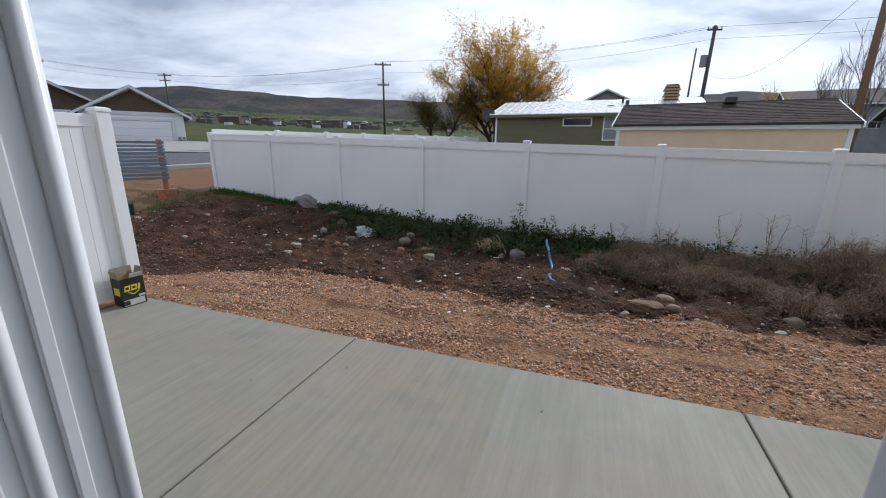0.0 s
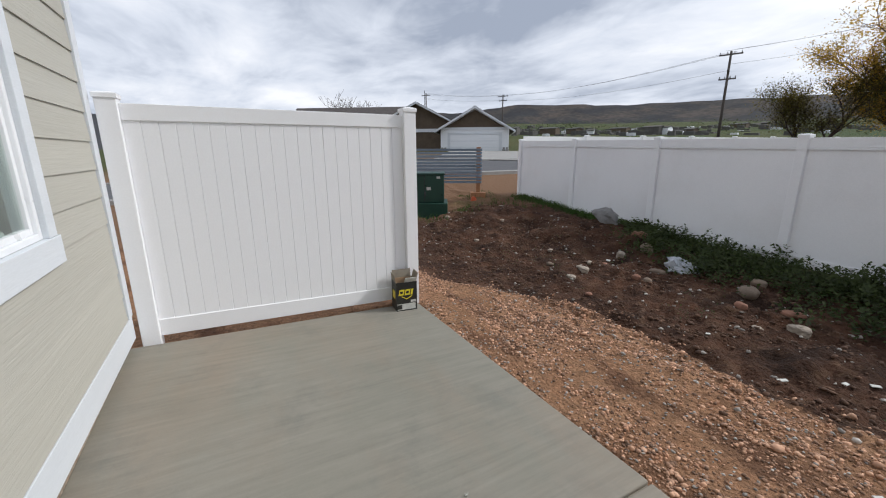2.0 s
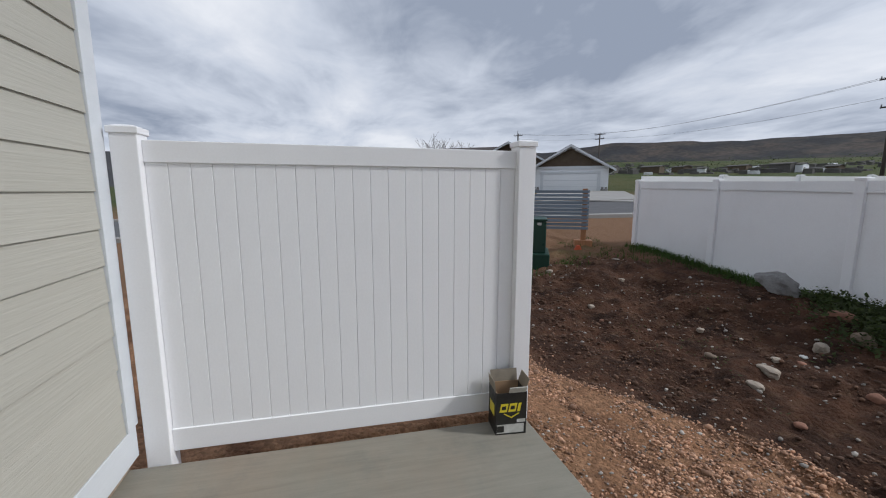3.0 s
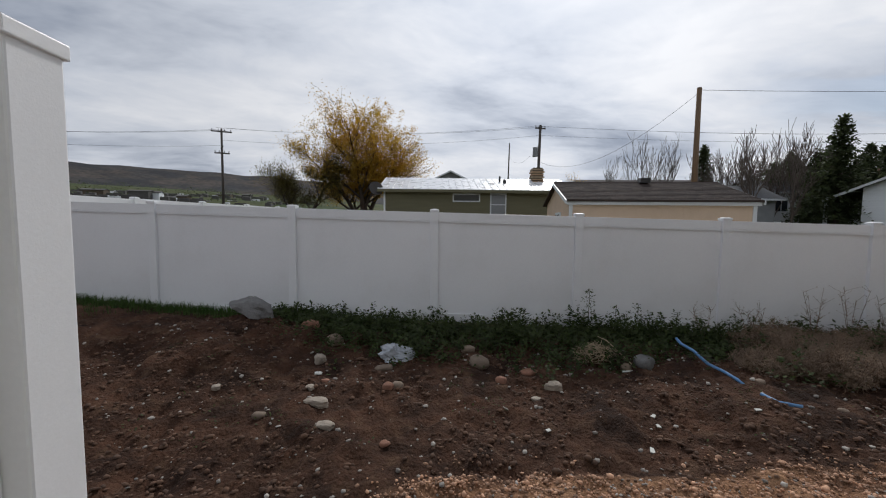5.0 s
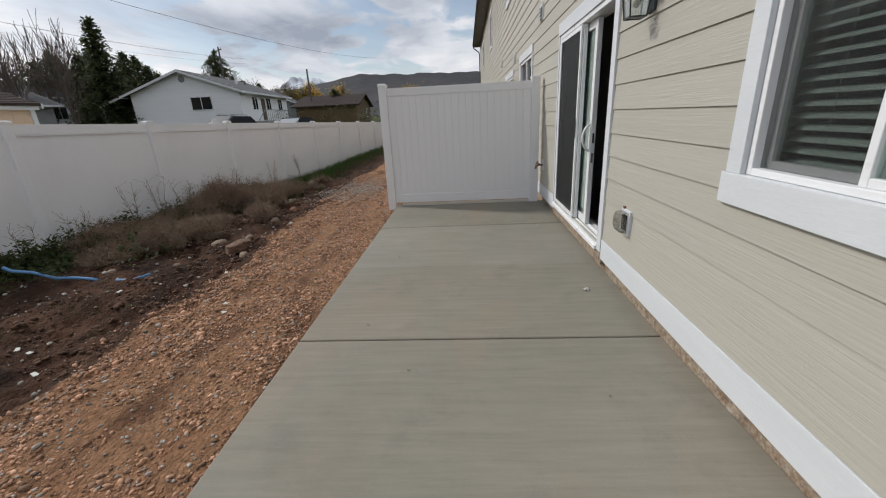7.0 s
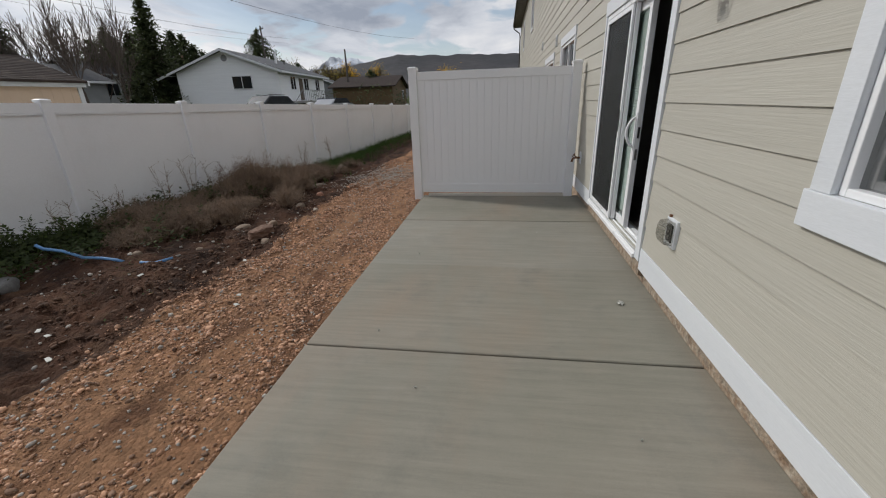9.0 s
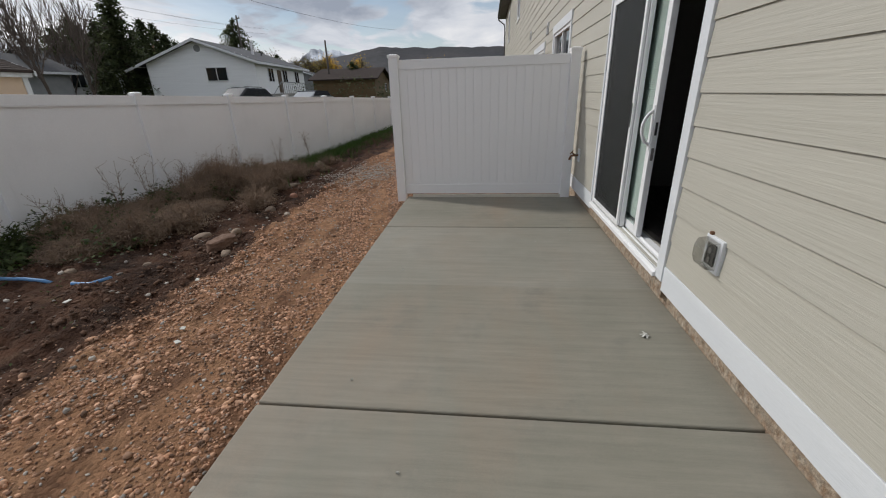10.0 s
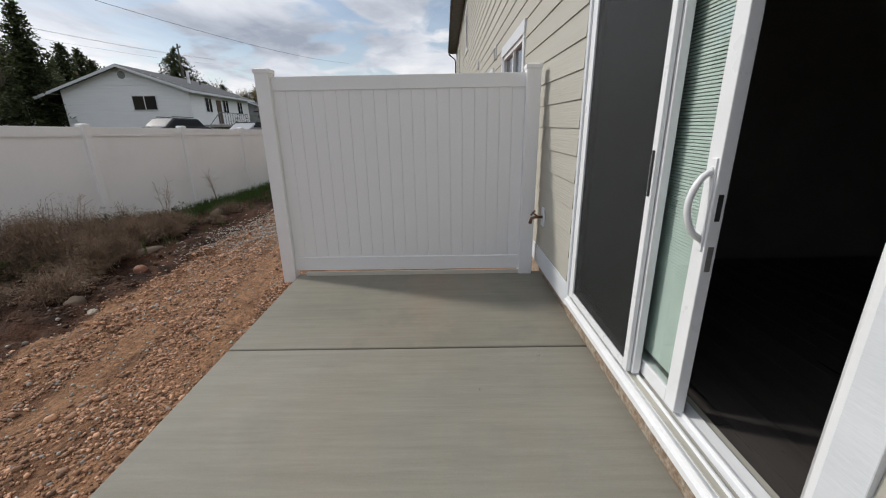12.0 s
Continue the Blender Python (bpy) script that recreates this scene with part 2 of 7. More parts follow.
GRAVEL_STONE = material("gravel_stone", (0.50, 0.310, 0.205), 0.9, (0.29, 0.150, 0.085), 14, 4, 0.8, 0.1, 90, island=0.7)
GRAVEL_GREY = material("grey_gravel_stone", (0.44, 0.41, 0.37), 0.9, (0.28, 0.25, 0.22), 14, 4, 0.8, island=0.4)
CLOD = material("dirt_clod", (0.135, 0.074, 0.045), 0.95, (0.070, 0.037, 0.023), 20, 4, 0.8, island=0.35)
TWIG = material("dead_twig", (0.25, 0.165, 0.105), 0.9, (0.13, 0.088, 0.060), 6, 3, 0.8, island=0.35)
STRAW = material("straw", (0.42, 0.33, 0.22), 0.9, (0.30, 0.23, 0.15), 6, 3, 0.8, island=0.3)
LEAF = material("weed_leaf", (0.040, 0.064, 0.014), 0.75, (0.068, 0.086, 0.024), 4, 3, 0.8, island=0.4)
GRASS = material("grass_blade", (0.040, 0.095, 0.016), 0.75, (0.08, 0.12, 0.03), 2, 3, 0.8, island=0.4)
LEAF_GOLD = material("golden_leaf", (0.66, 0.38, 0.045), 0.75, (0.44, 0.31, 0.045), 0.35, 3, 0.9, island=0.3)
LEAF_OLIVE = material("fading_leaf", (0.12, 0.115, 0.03), 0.65, (0.20, 0.15, 0.03), 0.5, 3, 0.9, island=0.4)
NEEDLE = material("conifer_needle", (0.050, 0.074, 0.036), 0.7, (0.096, 0.108, 0.045), 0.6, 3, 0.9, island=0.4)
BARK = material("bark", (0.085, 0.06, 0.045), 0.95, (0.05, 0.036, 0.03), 6, 5, 0.9, stretch=(4, 4, 0.8))
BARK_MID = material("grey_brown_bark", (0.15, 0.12, 0.10), 0.95, (0.09, 0.07, 0.06), 6, 5, 0.9, stretch=(4, 4, 0.8))
BARK_PALE = material("pale_bark", (0.22, 0.20, 0.18), 0.9, (0.13, 0.115, 0.10), 5, 5, 0.9)
ASPHALT = material("asphalt", (0.10, 0.10, 0.105), 0.9, (0.075, 0.075, 0.08), 2, 6, 0.7, 0.15, 120)
DRIVE = material("pale_concrete", (0.33, 0.32, 0.30), 0.8, (0.27, 0.26, 0.245), 1.5, 6, 0.7)
BLUE_PIPE = material("blue_plastic", (0.10, 0.25, 0.50), 0.4, (0.14, 0.30, 0.53), 12, 3, 0.6)
CARDBOARD = material("cardboard", (0.40, 0.27, 0.16), 0.85, (0.34, 0.23, 0.14), 10, 4, 0.6)
BOX_BLACK = material("black_print", (0.014, 0.014, 0.013), 0.5, (0.022, 0.021, 0.018), 20, 3, 0.5)
YELLOW = material("yellow_print", (0.75, 0.62, 0.03), 0.5)
PAPER = material("paper_white", (0.62, 0.62, 0.58), 0.7, (0.5, 0.5, 0.46), 20, 3, 0.5)
BRASS = material("aged_brass", (0.24, 0.12, 0.07), 0.45, (0.16, 0.085, 0.05), 30, 3, 0.6, metal=0.7)
ORANGE_PAINT = material("orange_marking", (0.50, 0.09, 0.03), 0.8)
ROOM_WALL = material("room_paint", (0.30, 0.29, 0.27), 0.8, (0.27, 0.26, 0.245), 2, 4, 0.5)
ROOM_FLOOR = material("dark_plank_floor", (0.075, 0.066, 0.062), 0.35, (0.045, 0.04, 0.038), 2.5, 6, 0.9, 0.1, 60, stretch=(0.5, 5, 1), obj_random=0.3)
SLAT = material("blind_slat", (0.66, 0.70, 0.68), 0.55, (0.62, 0.66, 0.64), 5, 3, 0.5)
SEALANT = material("caulk_bead", (0.60, 0.57, 0.50), 0.7)
CAR_DARK = material("dark_car_paint", (0.02, 0.022, 0.026), 0.25, spec=0.6)
CAR_SILVER = material("silver_car_paint", (0.32, 0.33, 0.35), 0.3, metal=0.4)
HILL = material("dry_hillside", (0.050, 0.037, 0.028), 0.95, (0.012, 0.013, 0.016), 0.016, 12, 0.3, 0.5, 0.14, stain=(0.008, 0.010, 0.012), stain_scale=0.05, stain_amount=0.85)
HILL_FAR = material("far_hillside", (0.046, 0.043, 0.046), 0.95, (0.022, 0.024, 0.029), 0.006, 10, 0.6, 0.25, 0.05)


def glass(name, tint=(0.86, 0.93, 0.89), rough=0.0):
    mt = bpy.data.materials.new(name)
    mt.use_nodes = True
    n, ln = mt.node_tree.nodes, mt.node_tree.links
    n.clear()
    out, mix = n.new("ShaderNodeOutputMaterial"), n.new("ShaderNodeMixShader")
    tr, gl, fr = n.new("ShaderNodeBsdfTransparent"), n.new("ShaderNodeBsdfGlossy"), n.new("ShaderNodeLayerWeight")
    tr.inputs[0].default_value = (*tint, 1)
    gl.inputs["Roughness"].default_value = rough
    fr.inputs[0].default_value = 0.5
    p, q = n.new("ShaderNodeMath"), n.new("ShaderNodeMath")
    p.operation, q.operation = "POWER", "MULTIPLY_ADD"
    p.inputs[1].default_value = 4.0
    q.inputs[1].default_value, q.inputs[2].default_value = 0.9, 0.05
    ln.new(fr.outputs["Facing"], p.inputs[0])
    ln.new(p.outputs[0], q.inputs[0])
    ln.new(q.outputs[0], mix.inputs[0])
    ln.new(tr.outputs[0], mix.inputs[1])
    ln.new(gl.outputs[0], mix.inputs[2])
    ln.new(mix.outputs[0], out.inputs[0])
    return mt


def thin_leaf(mt, share=0.5):
    """Lets part of the light pass through a leaf."""
    n, ln = mt.node_tree.nodes, mt.node_tree.links
    b, out = n["Principled BSDF"], n["Material Output"]
    tr, mix = n.new("ShaderNodeBsdfTranslucent"), n.new("ShaderNodeMixShader")
    mix.inputs[0].default_value = share
    src = b.inputs["Base Color"].links[0].from_socket
    ln.new(src, tr.inputs[0])
    ln.new(b.outputs[0], mix.inputs[1])
    ln.new(tr.outputs[0], mix.inputs[2])
    ln.new(mix.outputs[0], out.inputs[0])


for leaf_mt in (LEAF, GRASS, LEAF_GOLD, LEAF_OLIVE, NEEDLE):
    thin_leaf(leaf_mt, 0.62 if leaf_mt is LEAF_GOLD else 0.5)
GLASS = glass("window_glass", (0.86, 0.92, 0.89))
CLEAR = glass("clear_glass", (0.9, 0.92, 0.92))
PLASTIC = glass("smoked_plastic", (0.86, 0.86, 0.85), 0.08)


def screen_material(name, cover):
    mt = bpy.data.materials.new(name)
    mt.use_nodes = True
    n, ln = mt.node_tree.nodes, mt.node_tree.links
    b, out = n["Principled BSDF"], n["Material Output"]
    b.inputs["Base Color"].default_value, b.inputs["Roughness"].default_value = (0.010, 0.011, 0.011, 1), 0.6
    tr, mix = n.new("ShaderNodeBsdfTransparent"), n.new("ShaderNodeMixShader")
    mix.inputs[0].default_value = cover
    ln.new(tr.outputs[0], mix.inputs[1])
    ln.new(b.outputs[0], mix.inputs[2])
    ln.new(mix.outputs[0], out.inputs[0])
    return mt


SCREEN = screen_material("insect_screen", 0.62)
SCREEN_FINE = screen_material("fine_insect_screen", 0.32)


def bag_material():
    mt = bpy.data.materials.new("thin_plastic_bag")
    mt.use_nodes = True
    n, ln = mt.node_tree.nodes, mt.node_tree.links
    b, out = n["Principled BSDF"], n["Material Output"]
    b.inputs["Base Color"].default_value, b.inputs["Roughness"].default_value = (0.72, 0.76, 0.82, 1), 0.25
    tr, mix = n.new("ShaderNodeBsdfTransparent"), n.new("ShaderNodeMixShader")
    mix.inputs[0].default_value = 0.5
    ln.new(tr.outputs[0], mix.inputs[1])
    ln.new(b.outputs[0], mix.inputs[2])
    ln.new(mix.outputs[0], out.inputs[0])
    return mt


BAG = bag_material()


def ground_material():
    """Orange gravel beside the slab, dark turned soil beyond it, rough grass further off."""
    mt = bpy.data.materials.new("yard_ground")
    mt.use_nodes = True
    n, ln = mt.node_tree.nodes, mt.node_tree.links
    b = n["Principled BSDF"]
    b.inputs["Roughness"].default_value = 0.95
    b.inputs["Specular IOR Level"].default_value = 0.2
    geo = n.new("ShaderNodeNewGeometry")
    sep = n.new("ShaderNodeSeparateXYZ")
    ln.new(geo.outputs["Position"], sep.inputs[0])

    def tex(s, d, r=0.6):
        t = n.new("ShaderNodeTexNoise")
        t.inputs["Scale"].default_value, t.inputs["Detail"].default_value, t.inputs["Roughness"].default_value = s, d, r
        ln.new(geo.outputs["Position"], t.inputs["Vector"])
        return t.outputs[0]

    def m(op, a, c=None):
        k = n.new("ShaderNodeMath")
        k.operation = op
        for i, v in enumerate((a, c)):
            if v is None:
                continue
            if isinstance(v, (int, float)):
                k.inputs[i].default_value = v
            else:
                ln.new(v, k.inputs[i])
        return k.outputs[0]

    def ramp(v, a, c):
        k = n.new("ShaderNodeMapRange")
        k.inputs[1].default_value, k.inputs[2].default_value = a, c
        ln.new(v, k.inputs[0])
        return k.outputs[0]

    def mix(f, a, c):
        k = n.new("ShaderNodeMix")
        k.data_type = "RGBA"
        for s, v in (("Factor", f), ("A", a), ("B", c)):
            if isinstance(v, tuple):
                k.inputs[s].default_value = (*v, 1)
            else:
                ln.new(v, k.inputs[s])
        return k.outputs["Result"]

    vor = n.new("ShaderNodeTexVoronoi")
    vor.inputs["Scale"].default_value = 32
    ln.new(geo.outputs["Position"], vor.inputs["Vector"])
    wob = tex(0.9, 5)
    gravel = mix(tex(3, 6), (0.25, 0.120, 0.062), (0.38, 0.225, 0.130))
    long_patch = n.new("ShaderNodeMapping")
    long_patch.inputs["Scale"].default_value = (0.75, 2.3, 1)
    ln.new(geo.outputs["Position"], long_patch.inputs[0])
    bare = n.new("ShaderNodeTexNoise")
    bare.inputs["Scale"].default_value, bare.inputs["Detail"].default_value = 1.3, 6
    ln.new(long_patch.outputs[0], bare.inputs["Vector"])
    gravel = mix(m("MULTIPLY", ramp(bare.outputs[0], 0.50, 0.62), 0.8), gravel, (0.125, 0.062, 0.036))
    hue = n.new("ShaderNodeMix")
    hue.data_type, hue.blend_type = "RGBA", "OVERLAY"
    hue.inputs["Factor"].default_value = 0.35
    ln.new(gravel, hue.inputs["A"])
    bw = n.new("ShaderNodeRGBToBW")
    ln.new(vor.outputs["Color"], bw.inputs[0])
    ln.new(bw.outputs[0], hue.inputs["B"])
    gravel = hue.outputs["Result"]
    soil = mix(ramp(tex(2.2, 8, 0.7), 0.38, 0.66), (0.026, 0.0125, 0.0075), (0.105, 0.050, 0.029))
    soil = mix(ramp(tex(34, 5, 0.7), 0.60, 0.70), soil, (0.13, 0.080, 0.052))
    soil = mix(m("MULTIPLY", ramp(tex(4.5, 6, 0.65), 0.54, 0.68), 0.7), soil, (0.125, 0.072, 0.043))
    grass = mix(tex(0.6, 8, 0.7), (0.075, 0.085, 0.024), (0.145, 0.115, 0.05))
    far = mix(ramp(tex(0.05, 9, 0.72), 0.38, 0.62), (0.034, 0.060, 0.014), (0.080, 0.080, 0.028))
    # gravel strip runs along the slab, its outer edge wandering
    att = n.new("ShaderNodeAttribute")
    att.attribute_name = "off_gravel"
    f1 = ramp(m("ADD", att.outputs["Fac"], m("MULTIPLY", m("ADD", tex(7.0, 6, 0.7), -0.5), 0.30)), -0.05, 0.06)
    c = mix(f1, gravel, soil)
    c = mix(ramp(m("ADD", sep.outputs[0], m("MULTIPLY", wob, -2.0)), -7.5, -9.5), c, mix(ramp(tex(0.5, 6, 0.65), 0.58, 0.74), (0.20, 0.115, 0.066), grass))
    c = mix(m("MULTIPLY", ramp(m("ADD", sep.outputs[1], m("MULTIPLY", sep.outputs[0], 0.09)), 7.7, 8.3), ramp(sep.outputs[0], -9.3, -8.8)), c, grass)
    d = n.new("ShaderNodeVectorMath")
    d.operation = "LENGTH"
    ln.new(geo.outputs["Position"], d.inputs[0])
    c = mix(ramp(d.outputs["Value"], 25, 45), c, far)
    ln.new(c, b.inputs["Base Color"])
    bp = n.new("ShaderNodeBump")
    bp.inputs["Strength"].default_value, bp.inputs["Distance"].default_value = 1.0, 0.034
    ln.new(m("ADD", m("MULTIPLY", tex(28, 6, 0.7), 0.9), m("MULTIPLY", vor.outputs["Distance"], -0.5)), bp.inputs["Height"])
    ln.new(bp.outputs[0], b.inputs["Normal"])
    return mt


GROUND = ground_material()


# ---- mesh helpers ----
class Build:
    """Collects vertices and faces of one mesh."""

    def __init__(self):
        self.v, self.f = [], []

    def add(self, verts, faces):
        o = len(self.v)
        self.v.extend(tuple(p) for p in verts)
        self.f.extend(tuple(i + o for i in q) for q in faces)
        return self

    def box(self, x0, y0, z0, x1, y1, z1):
        x0, x1, y0, y1, z0, z1 = min(x0, x1), max(x0, x1), min(y0, y1), max(y0, y1), min(z0, z1), max(z0, z1)
        return self.add([(x0, y0, z0), (x1, y0, z0), (x1, y1, z0), (x0, y1, z0), (x0, y0, z1), (x1, y0, z1), (x1, y1, z1), (x0, y1, z1)],
                        [(0, 3, 2, 1), (4, 5, 6, 7), (0, 1, 5, 4), (1, 2, 6, 5), (2, 3, 7, 6), (3, 0, 4, 7)])

    def prism(self, profile, axis, a, b):
        """A closed profile of (u, v), counter-clockwise, pulled along axis from a to b. x: (y, z); y: (x, z); z: (x, y)."""
        k = len(profile)
        at = {"x": lambda u, v, w: (w, u, v), "y": lambda u, v, w: (u, w, v), "z": lambda u, v, w: (u, v, w)}[axis]
        vs = [at(u, v, a) for u, v in profile] + [at(u, v, b) for u, v in profile]
        fs = [tuple(reversed(range(k))), tuple(range(k, 2 * k))] + [(i, (i + 1) % k, (i + 1) % k + k, i + k) for i in range(k)]
        return self.add(vs, fs)

    def tube(self, pts, radii, sides=8, caps=True):
        pts = [Vector(p) for p in pts]
        if isinstance(radii, (int, float)):
            radii = [radii] * len(pts)
        ring, last = [], None
        for i, p in enumerate(pts):
            d = (pts[min(i + 1, len(pts) - 1)] - pts[max(i - 1, 0)]).normalized()
            side = last if last is not None else (Vector((0, 0, 1)) if abs(d.z) < 0.9 else Vector((1, 0, 0)))
            u = (side - d * side.dot(d)).normalized()
            last = u
            w = d.cross(u)
            ring.append([p + (u * math.cos(2 * math.pi * k / sides) + w * math.sin(2 * math.pi * k / sides)) * radii[i] for k in range(sides)])
        vs = [q for r in ring for q in r]
        fs = [(i * sides + k, i * sides + (k + 1) % sides, (i + 1) * sides + (k + 1) % sides, (i + 1) * sides + k) for i in range(len(pts) - 1) for k in range(sides)]
        if caps:
            fs += [tuple(reversed(range(sides))), tuple(range((len(pts) - 1) * sides, len(pts) * sides))]
        return self.add(vs, fs)

    def mesh(self, name, smooth=False, fix=True):
        me = bpy.data.meshes.new(name)
        me.from_pydata(self.v, [], self.f)
        if fix:
            bm = bmesh.new()
            bm.from_mesh(me)
            bmesh.ops.recalc_face_normals(bm, faces=bm.faces)
            bm.to_mesh(me)
            bm.free()
        if smooth:
            me.polygons.foreach_set("use_smooth", [True] * len(me.polygons))
        me.update()
        return me


def part(name, built, mt, parent=None, label="", bevel=0.0, smooth=False, at=None, fix=True, segments=2):
    """Links one mesh object, under a thing or a part where parent is given."""
    me = built.mesh(name, smooth, fix) if isinstance(built, Build) else built
    if not me.materials:
        me.materials.append(mt)
    ob = new(name, me)
    if parent is not None:
        ob.parent = parent
    if at is not None:
        ob.matrix_basis = at
    if label:
        ob["label"] = label
    if bevel:
        md = ob.modifiers.new("bevel", "BEVEL")
        md.width, md.segments, md.limit_method = bevel, segments, "ANGLE"
    return ob


def thing(name, label, category, at=None, group="", kind=""):
    ob = new(name)
    ob.empty_display_size = 0.1
    if at is not None:
        ob.matrix_basis = at
    return tagged(ob, label, category, group, kind)


def lerp(a, b, t):
    return a + (b - a) * t


def smooth_step(a, b, v):
    t = min(max((v - a) / (b - a), 0.0), 1.0)
    return t * t * (3 - 2 * t)


# ---- plan ----
SLAB_X0, SLAB_X1, SLAB_Y1 = -2.73, 4.26, 2.448
JOINT_W, JOINT_E = 0.0, 2.86
FENCE_A_X, FENCE_C_X = -2.80, 4.285
FB_X, FB_Y, FB_ANG, FB_STEP = -8.60, 8.54, -0.089, 2.308  # the long boundary fence: first post, heading, post spacing


def slab_z(y, x=1.0):
    """Top of the slab, falling a little to the west, its west panel lifting towards the house."""
    return -0.036 + 0.006 * x + 0.026 * max(0.0, -x) * (1 - y / 2.4)


def fb_point(i):
    return FB_X + math.cos(FB_ANG) * FB_STEP * i, FB_Y + math.sin(FB_ANG) * FB_STEP * i


def fb_base(x):
    return -0.003 - 0.0196 * (x + 8.6)


def gravel_edge(x):
    """Outer edge of the gravel strip along the slab."""
    e = 2.95 + 0.97 * min(max((x + 3.7) / 1.9, 0.0), 1.0) + 0.28 * min(max((x - 2.0) / 4.0, 0.0), 1.0)
    return e + 0.16 * noise.noise((x * 0.8, 3.3, 0)) + 0.07 * noise.noise((x * 3.1, 7.3, 0))


def ground_z(x, y):
    """Height of the yard and of the land round it."""
    line = FB_Y + math.tan(FB_ANG) * (x - FB_X)
    n1 = noise.noise((x * 0.55, y * 0.55, 0.3))
    n2 = noise.noise((x * 1.9, y * 1.9, 1.7))
    n3 = noise.noise((x * 6.5, y * 6.5, 4.1))
    edge = gravel_edge(x)
    z = -0.075 - 0.045 * smooth_step(edge - 0.06, edge + 0.16, y) - 0.055 * smooth_step(3.2, 5.0, y)
    z = lerp(z, fb_base(x) + 0.01, smooth_step(5.4, line - 0.3, y))
    z += 0.20 * smooth_step(-3.2, -8.5, x) * smooth_step(2.2, 3.8, y)
    rough = smooth_step(3.0, 4.2, y) * (1 - smooth_step(line - 1.0, line - 0.2, y))
    n4 = noise.noise((x * 15.0, y * 15.0, 2.6))
    rut = 0.5 * noise.noise((x * 0.7, y * 4.2, 6.0)) * (1 - smooth_step(edge - 0.2, edge + 0.2, y))
    z += (0.055 * n1 + 0.06 * n2 + 0.05 * n3 + 0.022 * n4 + 0.05 * rut) * (0.25 + rough) * smooth_step(2.35, 2.9, y)
    # mounds of turned soil
    for mx, my, mr, mh in ((-4.5, 6.75, 1.25, 0.30), (-6.4, 6.1, 1.3, 0.24), (-5.4, 5.2, 0.9, 0.10), (1.1, 5.1, 0.8, 0.05)):
        z += mh * math.exp(-((x - mx) ** 2 + (y - my) ** 2) / (mr * mr) * 1.6) * (1 + 0.5 * n2)
    d = math.hypot(x, y)
    if y < SLAB_Y1 - 0.02 and -2.8 < x < 30:
        z = min(z, -0.16)
    if d > 10:
        az = math.atan2(x, y)
        west = smooth_step(0.35, -0.35, az) if y > -20 else 0.5
        rise = 0.030 * (d - 10) if d < 45 else 1.05 + lerp(0.010, 0.060, west) * (d - 45)
        rise = min(rise, lerp(4, 17, west))
        z += rise * smooth_step(10, 16, d) * (1.0 if y > 0 else 0.4)
        z += 0.9 * noise.noise((x * 0.03, y * 0.03, 8.0)) * smooth_step(45, 110, d)
    return z


def axis_steps(lo, hi, dense_lo, dense_hi, step, growth=1.16):
    v = list(np.arange(dense_lo, dense_hi + 1e-6, step))
    s, a = step, dense_hi
    while a < hi:
        s *= growth
        a += s
        v.append(a)
    s, a = step, dense_lo
    while a > lo:
        s *= growth
        a -= s
        v.insert(0, a)
    return v


def build_ground():
    xs, ys = axis_steps(-900, 900, -8.5, 8.0, 0.05), axis_steps(-900, 1200, 2.35, 8.3, 0.05)
    vs = [(x, y, ground_z(x, y)) for y in ys for x in xs]
    k = len(xs)
    fs = [(j * k + i, j * k + i + 1, (j + 1) * k + i + 1, (j + 1) * k + i) for j in range(len(ys) - 1) for i in range(k - 1)]
    b = Build()
    b.v, b.f = vs, fs
    ob = part("ground", b, GROUND, smooth=True, fix=False)
    off = ob.data.attributes.new("off_gravel", "FLOAT", "POINT")
    off.data.foreach_set("value", [min(max(y - gravel_edge(x), -2.0), 2.0) for x, y, _ in vs])
    tagged(ob, "orange gravel and dark turned soil rising to rough grass", "ground", kind="structure")


build_ground()


# ---- slab ----
def build_slab():
    slab = thing("patio", "grey broom-finished concrete patio slab with tooled joints", "patio", kind="structure")
    cuts = [SLAB_X0, JOINT_W, JOINT_E, SLAB_X1 + 0.03]
    for i in range(3):
        a, b = cuts[i] + (0.007 if i else 0), cuts[i + 1] - (0.007 if i < 2 else 0)
        y0, y1 = -0.035, SLAB_Y1
        p = Build()
        m = 12
        rows = [(lerp(y0, y1, j / m), lerp(a, b, k / m)) for k in range(m + 1) for j in range(m + 1)]
        top = [(xx, yy, slab_z(yy, xx)) for yy, xx in rows]
        low = [(xx, yy, -0.15) for yy, xx in rows]
        w_ = m + 1
        quads = [(k * w_ + j, k * w_ + j + 1, (k + 1) * w_ + j + 1, (k + 1) * w_ + j) for k in range(m) for j in range(m)]
        rim = [j for j in range(w_)] + [k * w_ + m for k in range(1, w_)] + [m * w_ + j for j in range(m - 1, -1, -1)] + [k * w_ for k in range(m - 1, 0, -1)]
        o = len(top)
        sides = [(rim[q], rim[(q + 1) % len(rim)], rim[(q + 1) % len(rim)] + o, rim[q] + o) for q in range(len(rim))]
        p.add(top + low, quads + [tuple(v + o for v in q) for q in quads] + sides)
        part("concrete_panel", p, CONCRETE, slab, bevel=0.011, segments=3)
    j = Build()
    for x in (JOINT_W, JOINT_E):
        j.prism([(0.02, -0.12), (SLAB_Y1 - 0.01, -0.14), (SLAB_Y1 - 0.01, slab_z(SLAB_Y1, x) - 0.024), (0.02, slab_z(0.02, x) - 0.024)], "x", x - 0.009, x + 0.009)
    part("joint_filler", j, CONCRETE, slab)


build_slab()


